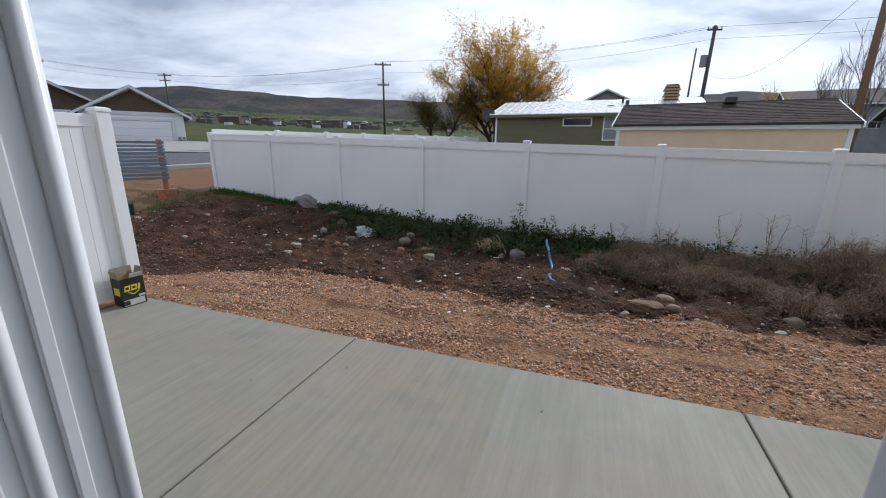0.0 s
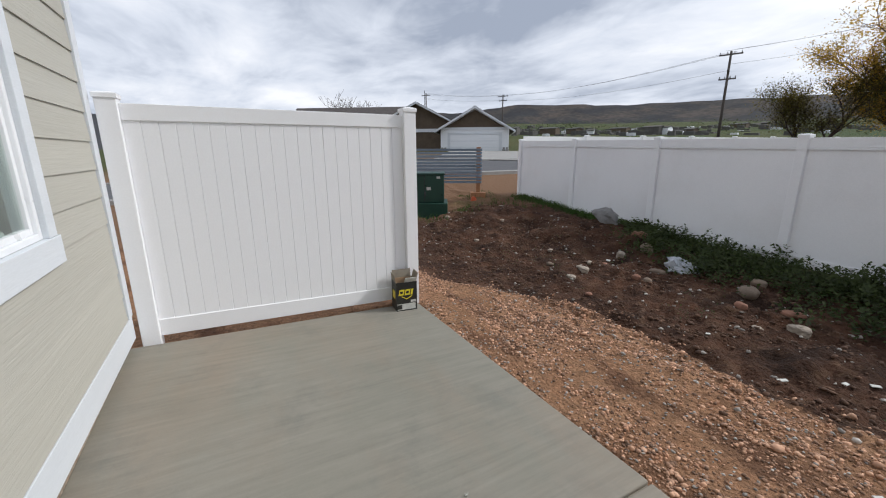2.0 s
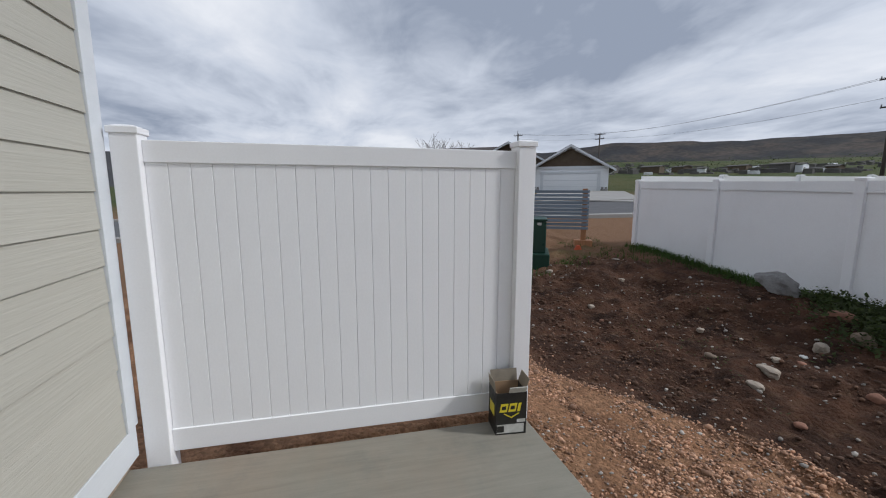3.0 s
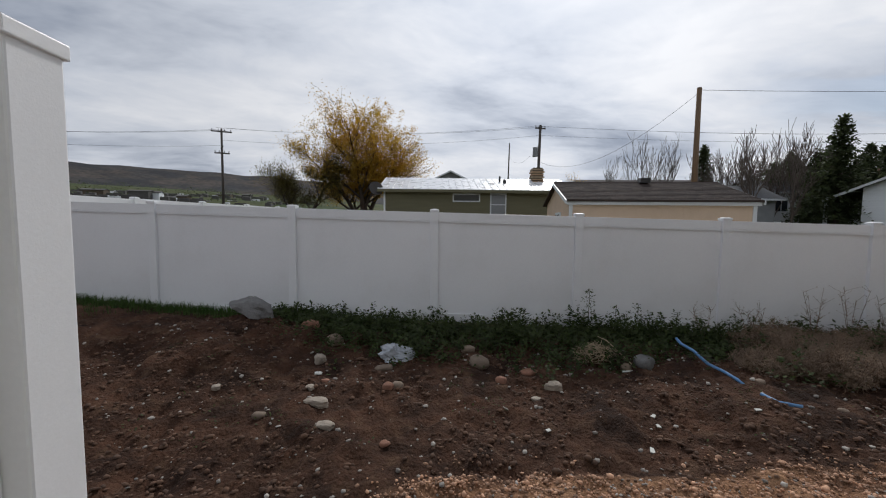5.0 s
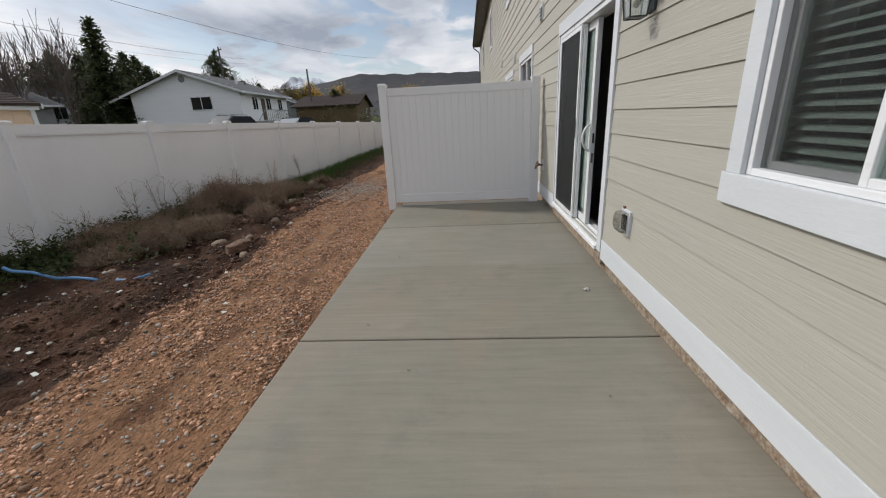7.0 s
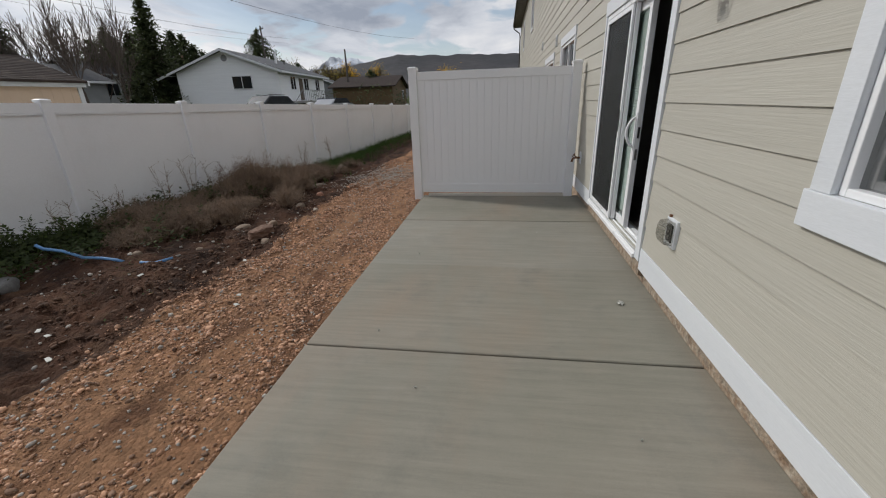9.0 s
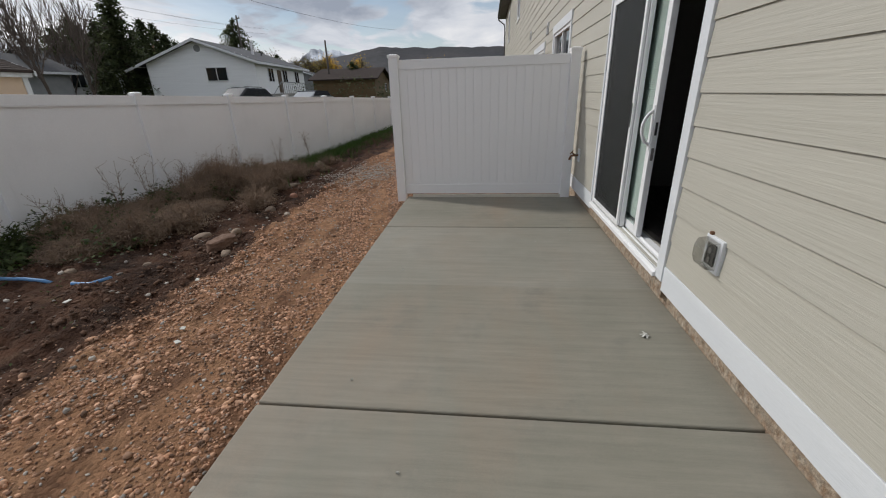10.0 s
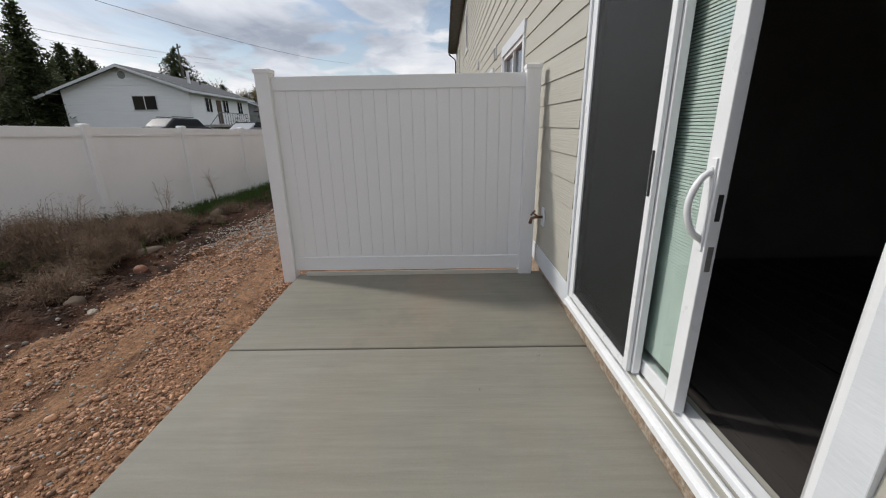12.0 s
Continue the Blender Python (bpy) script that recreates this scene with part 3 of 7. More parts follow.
# ---- fences ----
def post_with_cap(parent, x, y, z0, z1, mt, w=0.127, rot=0.0):
    at = pose(x, y, 0, 0, 0, math.degrees(rot))
    h = w / 2
    p = part("post", Build().box(-h, -h, z0, h, h, z1 - 0.02), mt, parent, bevel=0.006, at=at)
    c = Build()
    e = h + 0.008
    c.box(-e, -e, z1 - 0.045, e, e, z1 - 0.012)
    c.add([(-e, -e, z1 - 0.012), (e, -e, z1 - 0.012), (e, e, z1 - 0.012), (-e, e, z1 - 0.012), (-e * 0.55, -e * 0.55, z1), (e * 0.55, -e * 0.55, z1), (e * 0.55, e * 0.55, z1), (-e * 0.55, e * 0.55, z1)],
          [(0, 1, 5, 4), (1, 2, 6, 5), (2, 3, 7, 6), (3, 0, 4, 7), (4, 5, 6, 7), (3, 2, 1, 0)])
    part("cap", c, mt, p, bevel=0.003, at=None)


def privacy_screen(name, label, x, y0, y1, top, z_low, boards, face, rise=0.0):
    """A vinyl screen across the slab's end; face: +1 where the boards' front looks to +x."""
    f = thing(name, label, "fence", group="patio privacy screens")
    post_with_cap(f, x, y0, slab_z(y0, x) - 0.1 if z_low is None else z_low, top, VINYL)
    post_with_cap(f, x, y1, -0.3, top, VINYL)
    a, b = y0 + 0.0635, y1 - 0.0635
    part("top_rail", Build().box(x - 0.022, a, top - 0.19, x + 0.022, b, top - 0.072), VINYL, f, bevel=0.004)
    za, zb = slab_z(a, x) + 0.045, slab_z(b, x) + 0.05 + rise
    rail = Build().prism([(a, za), (b, zb), (b, zb + 0.14), (a, za + 0.14)], "x", x - 0.022, x + 0.022)
    part("bottom_rail", rail, VINYL, f, bevel=0.004)
    w = (b - a) / boards
    me = Build().box(-0.011, 0.0005, 0, 0.011, w - 0.0005, 1).mesh("fence_board")
    bm = bmesh.new()
    bm.from_mesh(me)
    bmesh.ops.bevel(bm, geom=[e for e in bm.edges if abs((e.verts[0].co - e.verts[1].co).z) > 0.5], offset=0.0034, segments=1, affect="EDGES")
    bm.to_mesh(me)
    bm.free()
    me.materials.append(VINYL)
    for i in range(boards):
        z0 = lerp(za, zb, i / boards) + 0.10
        ob = part("fence_board", me, VINYL, f)
        ob.location = (x, a + w * i, z0)
        ob.scale = (1, 1, top - 0.15 - z0)
    part("backing_tongue", Build().box(x - 0.003, a, max(za, zb) + 0.10, x + 0.003, b, top - 0.12), VINYL, f)
    return f


fence_a = privacy_screen("privacy_fence", "white vinyl privacy fence panel at the west end of the patio", FENCE_A_X, 0.115, 2.415, 1.935, None, 20, 1)
fence_c = privacy_screen("privacy_fence", "white vinyl privacy fence panel beside the sliding door", FENCE_C_X, 0.135, 2.53, 1.945, None, 20, -1)
part("sealant", Build().box(FENCE_C_X - 0.05, 0.14, slab_z(1.2) - 0.035, FENCE_C_X - 0.028, 2.36, slab_z(1.2) + 0.06), SEALANT, fence_c)


def boundary_fence():
    f = thing("boundary_fence", "long off-white vinyl fence with capped posts along the yard", "fence")
    n_posts = 19
    for i in range(n_posts):
        x, y = fb_point(i)
        zb = fb_base(x)
        post_with_cap(f, x, y, zb - 0.2, zb + 1.885, VINYL_FAR, rot=FB_ANG)
        if i == n_posts - 1:
            break
        at = pose(x, y, 0, 0, 0, math.degrees(FB_ANG))
        L = FB_STEP
        x2, _ = fb_point(i + 1)
        z2 = fb_base(x2)

        def strip(y0, y1, lo, hi):
            return Build().add([(0.06, y0, zb + lo), (L - 0.06, y0, z2 + lo), (L - 0.06, y1, z2 + lo), (0.06, y1, zb + lo), (0.06, y0, zb + hi), (L - 0.06, y0, z2 + hi), (L - 0.06, y1, z2 + hi), (0.06, y1, zb + hi)],
                               [(0, 3, 2, 1), (4, 5, 6, 7), (0, 1, 5, 4), (1, 2, 6, 5), (2, 3, 7, 6), (3, 0, 4, 7)])

        part("rail_lip", strip(-0.030, 0.030, 1.672, 1.690), VINYL_FAR, f, at=at)
        part("rail_lip", strip(-0.027, 0.027, 0.171, 0.185), VINYL_FAR, f, at=at)
        part("top_rail", strip(-0.022, 0.022, 1.70, 1.83), VINYL_FAR, f, at=at, bevel=0.003)
        part("bottom_rail", strip(-0.022, 0.022, 0.04, 0.17), VINYL_FAR, f, at=at, bevel=0.003)
        part("infill_panel", strip(-0.011, 0.011, 0.12, 1.75), VINYL_FAR, f, at=at)


boundary_fence()


def return_fence():
    f = thing("boundary_fence", "white vinyl fence running back from the corner post", "fence")
    ang = FB_ANG + math.pi / 2
    for i in range(1, 10):
        x, y = FB_X + math.cos(ang) * 2.44 * i, FB_Y + math.sin(ang) * 2.44 * i
        zb = 0.12 + 0.020 * i
        post_with_cap(f, x, y, zb - 0.3, zb + 1.885, VINYL_FAR, rot=ang)
        at = pose(x, y, zb, 0, 0, math.degrees(ang) + 180)
        part("infill_panel", Build().box(0.06, -0.012, 0.1, 2.38, 0.012, 1.72), VINYL_FAR, f, at=at)
        part("top_rail", Build().box(0.06, -0.022, 1.70, 2.38, 0.022, 1.83), VINYL_FAR, f, at=at, bevel=0.003)


return_fence()


# ---- the house ----
HOUSE_X0, HOUSE_X1, WALL_TOP = -2.735, 31.0, 6.25
SKIRT_TOP, LAP = 0.283, 0.187
WIN = (-1.585, -0.56, 1.118, 2.42)          # window opening: x0, x1, z0, z1
DOOR = (1.235, 3.185, 0.205, 2.285)       # sliding door opening
WIN2 = (5.45, 7.05, 1.20, 2.40)
UP = [(8.9, 10.1, 4.25, 5.55), (16.8, 18.0, 4.25, 5.55), (24.6, 25.8, 4.25, 5.55)]
DOOR2 = (8.4, 10.3, 0.2, 2.28)
OPENINGS = [WIN, DOOR, WIN2, DOOR2] + UP
TRIM_W = 0.100


def build_wall():
    xs = sorted({HOUSE_X0, HOUSE_X1, *[o[0] for o in OPENINGS], *[o[1] for o in OPENINGS]})
    core = Build()
    for a, b in zip(xs, xs[1:]):
        mid = (a + b) / 2
        holes = sorted((o[2], o[3]) for o in OPENINGS if o[0] < mid < o[1])
        z = 0.10
        for lo, hi in holes:
            if lo > z:
                core.box(a, -0.20, z, b, 0.0, lo)
            z = hi
        core.box(a, -0.20, z, b, 0.0, WALL_TOP)
    wall = part("wall_house", core, SIDING)
    tagged(wall, "beige fibre-cement lap siding wall with white trim", "wall", kind="structure")
    tagged(part("foundation", Build().box(HOUSE_X0, -0.2, -0.3, HOUSE_X1, -0.030, 0.0995), FOUNDATION), "rough brown foundation strip under the siding", "foundation", kind="structure")
    # lap boards, each a board of its own between the trims
    tw = TRIM_W
    blocks = [(o[0] - tw, o[1] + tw, o[2] - 0.14, o[3] + 0.14) for o in OPENINGS]
    k = 0
    z = SKIRT_TOP
    while z < WALL_TOP - 0.02:
        top = min(z + LAP + 0.02, WALL_TOP)
        free = [(HOUSE_X0 + 0.09, HOUSE_X1)]
        for a, b, lo, hi in blocks:
            if lo < z + LAP * 0.5 < hi:
                nxt = []
                for p, q in free:
                    if b <= p or a >= q:
                        nxt.append((p, q))
                    else:
                        if a > p:
                            nxt.append((p, a))
                        if b < q:
                            nxt.append((b, q))
                free = nxt
        for p, q in free:
            # long runs break at staggered butt joints
            stops = [p]
            s = max(p + 3.66, 5.0 + 1.22 * (k % 3))
            while s < q - 0.5:
                stops.append(s)
                s += 3.66
            stops.append(q)
            for a, b in zip(stops, stops[1:]):
                board = Build().prism([(0.001, z), (0.0165, z), (0.005, top), (0.001, top)], "x", a + 0.001, b - 0.001)
                part("siding_board", board, SIDING, wall)
        z += LAP
        k += 1
    # skirt, corner board
    segs = [(HOUSE_X0 + 0.001, DOOR[0] - tw - 0.002), (DOOR[1] + tw * 0.55 + 0.002, DOOR2[0] - tw - 0.002), (DOOR2[1] + tw + 0.002, HOUSE_X1)]
    for a, b in segs:
        part("skirt_board", Build().box(a, 0.001, SKIRT_TOP - 0.185, b, 0.022, SKIRT_TOP - 0.003), TRIM, wall, bevel=0.003, label="white skirt board")
    part("corner_board", Build().box(HOUSE_X0 - 0.02, -0.1, SKIRT_TOP, HOUSE_X0 + 0.088, 0.026, WALL_TOP), TRIM, wall, bevel=0.003, label="white corner board")
    w2 = part("wall_west", Build().box(HOUSE_X0, -8, -0.3, HOUSE_X0 + 0.15, -0.2, WALL_TOP), SIDING)
    tagged(w2, "beige end wall of the house", "wall", kind="structure")
    w3 = part("wall_east", Build().box(HOUSE_X1 - 0.15, -8, -0.3, HOUSE_X1, -0.2, WALL_TOP), SIDING)
    tagged(w3, "beige far end wall of the house", "wall", kind="structure")
    w4 = part("wall_rear", Build().box(HOUSE_X0, -8.2, -0.3, HOUSE_X1, -8, WALL_TOP), SIDING)
    tagged(w4, "beige rear wall of the house", "wall", kind="structure")


build_wall()


def build_roof():
    r = thing("roof", "dark shingle roof with brown fascia and gutter", "roof", kind="structure")
    a, b, e = HOUSE_X0 - 0.35, HOUSE_X1 + 0.35, 0.46
    part("soffit", Build().box(a, 0.0, WALL_TOP, b, e, WALL_TOP + 0.03), DARK_FASCIA, r)
    part("fascia", Build().box(a, e, WALL_TOP - 0.02, b, e + 0.03, WALL_TOP + 0.18), DARK_FASCIA, r)
    gut = [(e + 0.03, WALL_TOP + 0.05), (e + 0.09, WALL_TOP + 0.05), (e + 0.13, WALL_TOP + 0.1), (e + 0.13, WALL_TOP + 0.17), (e + 0.12, WALL_TOP + 0.17), (e + 0.115, WALL_TOP + 0.1), (e + 0.085, WALL_TOP + 0.062), (e + 0.03, WALL_TOP + 0.062)]
    part("gutter", Build().prism(gut, "x", a, b), DARK_FASCIA, r)
    part("roof_slope", Build().prism([(e + 0.05, WALL_TOP + 0.18), (-4.1, WALL_TOP + 2.45), (-8.6, WALL_TOP + 0.18), (-8.6, WALL_TOP + 0.05), (e, WALL_TOP + 0.05)], "x", a, b), SHINGLE, r)
    dx = HOUSE_X1 - 0.15
    d = Build().tube([(dx, e + 0.07, WALL_TOP + 0.06), (dx, e + 0.06, WALL_TOP - 0.12), (dx, 0.12, WALL_TOP - 0.42), (dx, 0.07, WALL_TOP - 0.6), (dx, 0.07, 0.2)], 0.04, 8)
    part("downspout", d, DARK_FASCIA, r)


build_roof()


def trims(parent, o, y=0.03, sill=True, side=TRIM_W, left=None):
    x0, x1, z0, z1 = o
    ls = side if left is None else left
    lo = z0 if sill else z0 - 0.045
    part("side_casing", Build().box(x0 - side, 0.001, lo, x0 - 0.001, y, z1), TRIM, parent, bevel=0.003)
    part("side_casing", Build().box(x1 + 0.001, 0.001, lo, x1 + ls, y, z1), TRIM, parent, bevel=0.003)
    part("head_casing", Build().box(x0 - side - 0.012, 0.001, z1 + 0.001, x1 + ls + 0.012, y + 0.004, z1 + 0.14), TRIM, parent, bevel=0.003)
    if sill:
        part("sill_casing", Build().box(x0 - side - 0.02, 0.001, z0 - 0.14, x1 + ls + 0.02, y + 0.006, z0 - 0.001), TRIM, parent, bevel=0.003)


def frame_ring(parent, name, x0, x1, z0, z1, y0, y1, w, mt, bevel=0.004):
    part(name, Build().box(x0, y0, z0, x0 + w, y1, z1), mt, parent, bevel=bevel)
    part(name, Build().box(x1 - w, y0, z0, x1, y1, z1), mt, parent, bevel=bevel)
    part(name, Build().box(x0 + w + 0.0005, y0, z0, x1 - w - 0.0005, y1, z0 + w), mt, parent, bevel=bevel)
    part(name, Build().box(x0 + w + 0.0005, y0, z1 - w, x1 - w - 0.0005, y1, z1), mt, parent, bevel=bevel)


def pane(parent, x0, x1, z0, z1, y, mt=None, name="pane"):
    p = part(name, Build().box(x0, y - 0.003, z0, x1, y + 0.003, z1), mt or GLASS, parent)
    p.visible_shadow = False
    return p


def blind(parent, x0, x1, z0, z1, y, pitch, depth, tilt, mt, joined=False):
    t = radians(tilt)
    dy, dz = depth / 2 * math.cos(t), depth / 2 * math.sin(t)
    b = Build()
    prof = [(-dy, dz), (0, 0.004), (dy, -dz), (dy, -dz - 0.002), (0, 0.0015), (-dy, dz - 0.002)]
    if joined:
        z = z0
        while z < z1:
            b.prism([(y + u, z + v) for u, v in prof], "x", x0, x1)
            z += pitch
        tagged(part("mini_blind", b, mt, parent, label="closed white mini blind between the panes"), kind="stuff")
        return
    me = b.prism(prof, "x", x0, x1).mesh("slat")
    me.materials.append(mt)
    z = z0 + 0.03
    while z < z1 - 0.03:
        ob = part("slat", me, mt, parent)
        ob.location = (0, y, z)
        z += pitch
    part("bottom_bar", Build().box(x0, y - 0.025, z0, x1, y + 0.025, z0 + 0.018), mt, parent, bevel=0.003)
    for x in (lerp(x0, x1, 0.2), lerp(x0, x1, 0.8)):
        part("ladder_cord", Build().tube([(x, y + 0.027, z0), (x, y + 0.027, z1)], 0.0012, 5), mt, parent)


def window_main():
    w = thing("window_1", "white vinyl window with half-open slatted blinds", "window", kind="structure")
    x0, x1, z0, z1 = WIN
    trims(w, WIN)
    frame_ring(w, "window_frame", x0, x1, z0, z1, -0.085, 0.006, 0.030, FRAME)
    mid = (x0 + x1) / 2
    # two sliding sashes
    frame_ring(w, "sash", x0 + 0.0305, mid + 0.02, z0 + 0.0305, z1 - 0.0305, -0.045, -0.012, 0.030, FRAME, 0.003)
    frame_ring(w, "sash", mid - 0.02, x1 - 0.0305, z0 + 0.0305, z1 - 0.0305, -0.082, -0.047, 0.030, FRAME, 0.003)
    pane(w, x0 + 0.06, mid - 0.01, z0 + 0.06, z1 - 0.06, -0.03)
    pane(w, mid + 0.01, x1 - 0.06, z0 + 0.06, z1 - 0.06, -0.065)
    part("screen_mesh", Build().box(mid + 0.022, -0.030, z0 + 0.0305, x1 - 0.0305, -0.0285, z1 - 0.0305), SCREEN_FINE, w, "dark insect screen")
    blind(w, x0 + 0.03, x1 - 0.03, z0 + 0.03, z1, -0.135, 0.045, 0.05, 24, SLAT)


window_main()


def window_plain(o, label, name):
    w = thing(name, label, "window", kind="structure")
    x0, x1, z0, z1 = o
    trims(w, o)
    frame_ring(w, "window_frame", x0, x1, z0, z1, -0.08, 0.012, 0.05, FRAME)
    mid = (x0 + x1) / 2
    part("mullion", Build().box(mid - 0.025, -0.07, z0 + 0.05, mid + 0.025, 0.0, z1 - 0.05), FRAME, w)
    part("pane", Build().box(x0 + 0.05, -0.04, z0 + 0.05, x1 - 0.05, -0.034, z1 - 0.05), DARK_WINDOW, w)


window_plain(WIN2, "white vinyl window in the neighbouring unit", "window_2")
for k, o in enumerate(UP):
    window_plain(o, "white upper-storey window", f"window_{k + 3}")


def sliding_door():
    d = thing("door_1", "white vinyl sliding glass door standing half open", "door", kind="structure")
    x0, x1, z0, z1 = DOOR
    trims(d, DOOR, sill=False, side=0.10, left=0.04)
    part("jamb", Build().box(x0, -0.15, z0, x0 + 0.028, 0.018, z1), FRAME, d, bevel=0.004)
    part("jamb", Build().box(x1 - 0.04, -0.15, z0, x1, 0.018, z1), FRAME, d, bevel=0.004)
    part("head", Build().box(x0 + 0.0285, -0.15, z1 - 0.045, x1 - 0.0405, 0.018, z1), FRAME, d, bevel=0.004)
    part("jamb_stop", Build().box(x0 + 0.0282, -0.115, z0 + 0.03, x0 + 0.040, -0.10, z1 - 0.05), FRAME, d, bevel=0.002)
    part("jamb_stop", Build().box(x0 + 0.0282, -0.045, z0 + 0.03, x0 + 0.036, -0.03, z1 - 0.05), FRAME, d, bevel=0.002)
    for yb, rb in ((0.004, 0.011), (-0.072, 0.010)):
        part("jamb_bead", Build().tube([(x0 + 0.030, yb, z0 + 0.03), (x0 + 0.030, yb, z1 - 0.046)], rb, 10), FRAME, d, smooth=True)
    part("strike", Build().tube([(x0 + 0.030, -0.01, 0.62), (x0 + 0.030, -0.01, 0.70)], 0.012, 8), STONE_GREY, d, "grey metal bumper on the jamb")
    sill = [(-0.16, z0 - 0.03), (0.05, z0 - 0.05), (0.05, z0 - 0.02), (0.035, z0 - 0.012), (0.03, z0 + 0.006), (0.022, z0 + 0.006), (0.018, z0 - 0.008), (-0.025, z0 - 0.004), (-0.03, z0 + 0.012), (-0.038, z0 + 0.012),
            (-0.042, z0 - 0.002), (-0.085, z0 + 0.002), (-0.09, z0 + 0.02), (-0.098, z0 + 0.02), (-0.103, z0 + 0.004), (-0.16, z0 + 0.012)]
    part("threshold", Build().prism(sill, "x", x0 + 0.001, x1 - 0.001), FRAME, d)
    part("sub_sill", Build().box(x0 - 0.1, -0.028, 0.035, x1 + 0.04, 0.012, z0 - 0.055), FOUNDATION, d, label="bare brown board under the threshold")
    zt, zb = z1 - 0.05, z0 + 0.014
    # fixed panel, towards the far end
    f0, f1 = 2.20, x1 - 0.041
    frame_ring(d, "fixed_stile", f0, f1, zb, zt, -0.042, -0.004, 0.06, FRAME)
    pane(d, f0 + 0.06, f1 - 0.06, zb + 0.06, zt - 0.06, -0.022)
    blind(d, f0 + 0.062, f1 - 0.062, zb + 0.07, zt - 0.07, -0.034, 0.0135, 0.010, 62, SLAT, joined=True)
    # screen slid over it
    s0, s1 = 2.215, x1 - 0.045
    frame_ring(d, "screen_frame", s0, s1, zb + 0.004, zt - 0.004, 0.000, 0.022, 0.042, FRAME, 0.003)
    sc = part("screen_mesh", Build().box(s0 + 0.04, 0.010, zb + 0.04, s1 - 0.04, 0.0115, zt - 0.04), SCREEN, d, "dark insect screen")
    part("screen_pull", Build().box(s0 + 0.012, 0.0225, 1.12, s0 + 0.024, 0.030, 1.32), BLACK_METAL, d, bevel=0.002)
    # sliding panel, pushed back
    p0, p1 = 1.912, 2.86
    frame_ring(d, "sliding_stile", p0, p1, zb, zt, -0.10, -0.052, 0.075, FRAME)
    g0, g1 = p0 + 0.075, p1 - 0.075
    pane(d, g0, g1, zb + 0.075, zt - 0.075, -0.064)
    blind(d, g0 + 0.03, g1 - 0.03, zb + 0.13, zt - 0.08, -0.078, 0.0135, 0.010, 58, SLAT, joined=True)
    pane(d, g0, g1, zb + 0.075, zt - 0.075, -0.092)
    # bowed pull handle on the leading stile
    hx = p0 + 0.026
    pts = [(hx, -0.052 + 0.075 * math.sin(math.pi * i / 10) ** 0.6, 1.00 + 0.27 * i / 10) for i in range(11)]
    h = part("handle", Build().tube(pts, [0.013] * 11, 8), FRAME, d, "white bowed pull handle", smooth=True)
    part("escutcheon", Build().box(hx - 0.016, -0.052, 0.96, hx + 0.016, -0.044, 1.31), FRAME, h, bevel=0.003)
    part("latch_plate", Build().box(p0 - 0.003, -0.086, 0.88, p0 + 0.001, -0.066, 0.98), STONE_GREY, d, "grey metal lock plate")
    part("latch_plate", Build().box(p0 - 0.003, -0.086, 1.08, p0 + 0.001, -0.068, 1.18), BLACK_METAL, d, "dark latch")


sliding_door()


def second_door():
    d = thing("door_2", "white sliding glass door of the neighbouring unit", "door", kind="structure")
    trims(d, DOOR2, sill=False)
    frame_ring(d, "door_frame", *DOOR2, -0.12, 0.012, 0.06, FRAME)
    part("pane", Build().box(DOOR2[0] + 0.06, -0.05, DOOR2[2] + 0.06, DOOR2[1] - 0.06, -0.044, DOOR2[3] - 0.06), DARK_WINDOW, d)


second_door()


def build_room():
    zf = DOOR[2] - 0.01
    x0, x1, y0 = -2.45, 4.0, -4.6
    fl = part("floor_room", Build().box(x0, y0, zf - 0.12, x1, -0.165, zf - 0.012), ROOM_FLOOR)
    tagged(fl, "dark grey-brown plank floor inside the room", "floor", kind="structure")
    w, k, y = 0.18, 0, y0
    while y < -0.2:
        x = x0 - (k * 0.47) % 1.2
        while x < x1:
            a, b = max(x, x0), min(x + 1.2, x1)
            if b - a > 0.05:
                part("plank", Build().box(a + 0.001, y + 0.001, zf - 0.012, b - 0.001, min(y + w, -0.166) - 0.001, zf - 0.001), ROOM_FLOOR, fl)
            x += 1.2
        y += w
        k += 1
    for nm, bx in (("wall_room_back", (x0, y0 - 0.1, zf, x1, y0, 2.7)), ("wall_room_west", (x0 - 0.1, y0, zf - 0.1, x0, -0.21, 2.7)), ("wall_room_east", (x1, y0, zf - 0.1, x1 + 0.1, -0.21, 2.7))):
        tagged(part(nm, Build().box(*bx), ROOM_WALL), "plain painted wall of the dark room", "wall", kind="structure")
    tagged(part("ceiling_room", Build().box(x0 - 0.1, y0 - 0.1, 2.7, x1 + 0.1, -0.205, 2.8), ROOM_WALL), "plain ceiling of the dark room", "ceiling", kind="structure")
    tagged(part("baseboard", Build().box(x0 + 0.001, y0 + 0.001, zf, x1 - 0.001, y0 + 0.016, zf + 0.1), TRIM), "white baseboard along the far wall", "baseboard", kind="structure")


build_room()


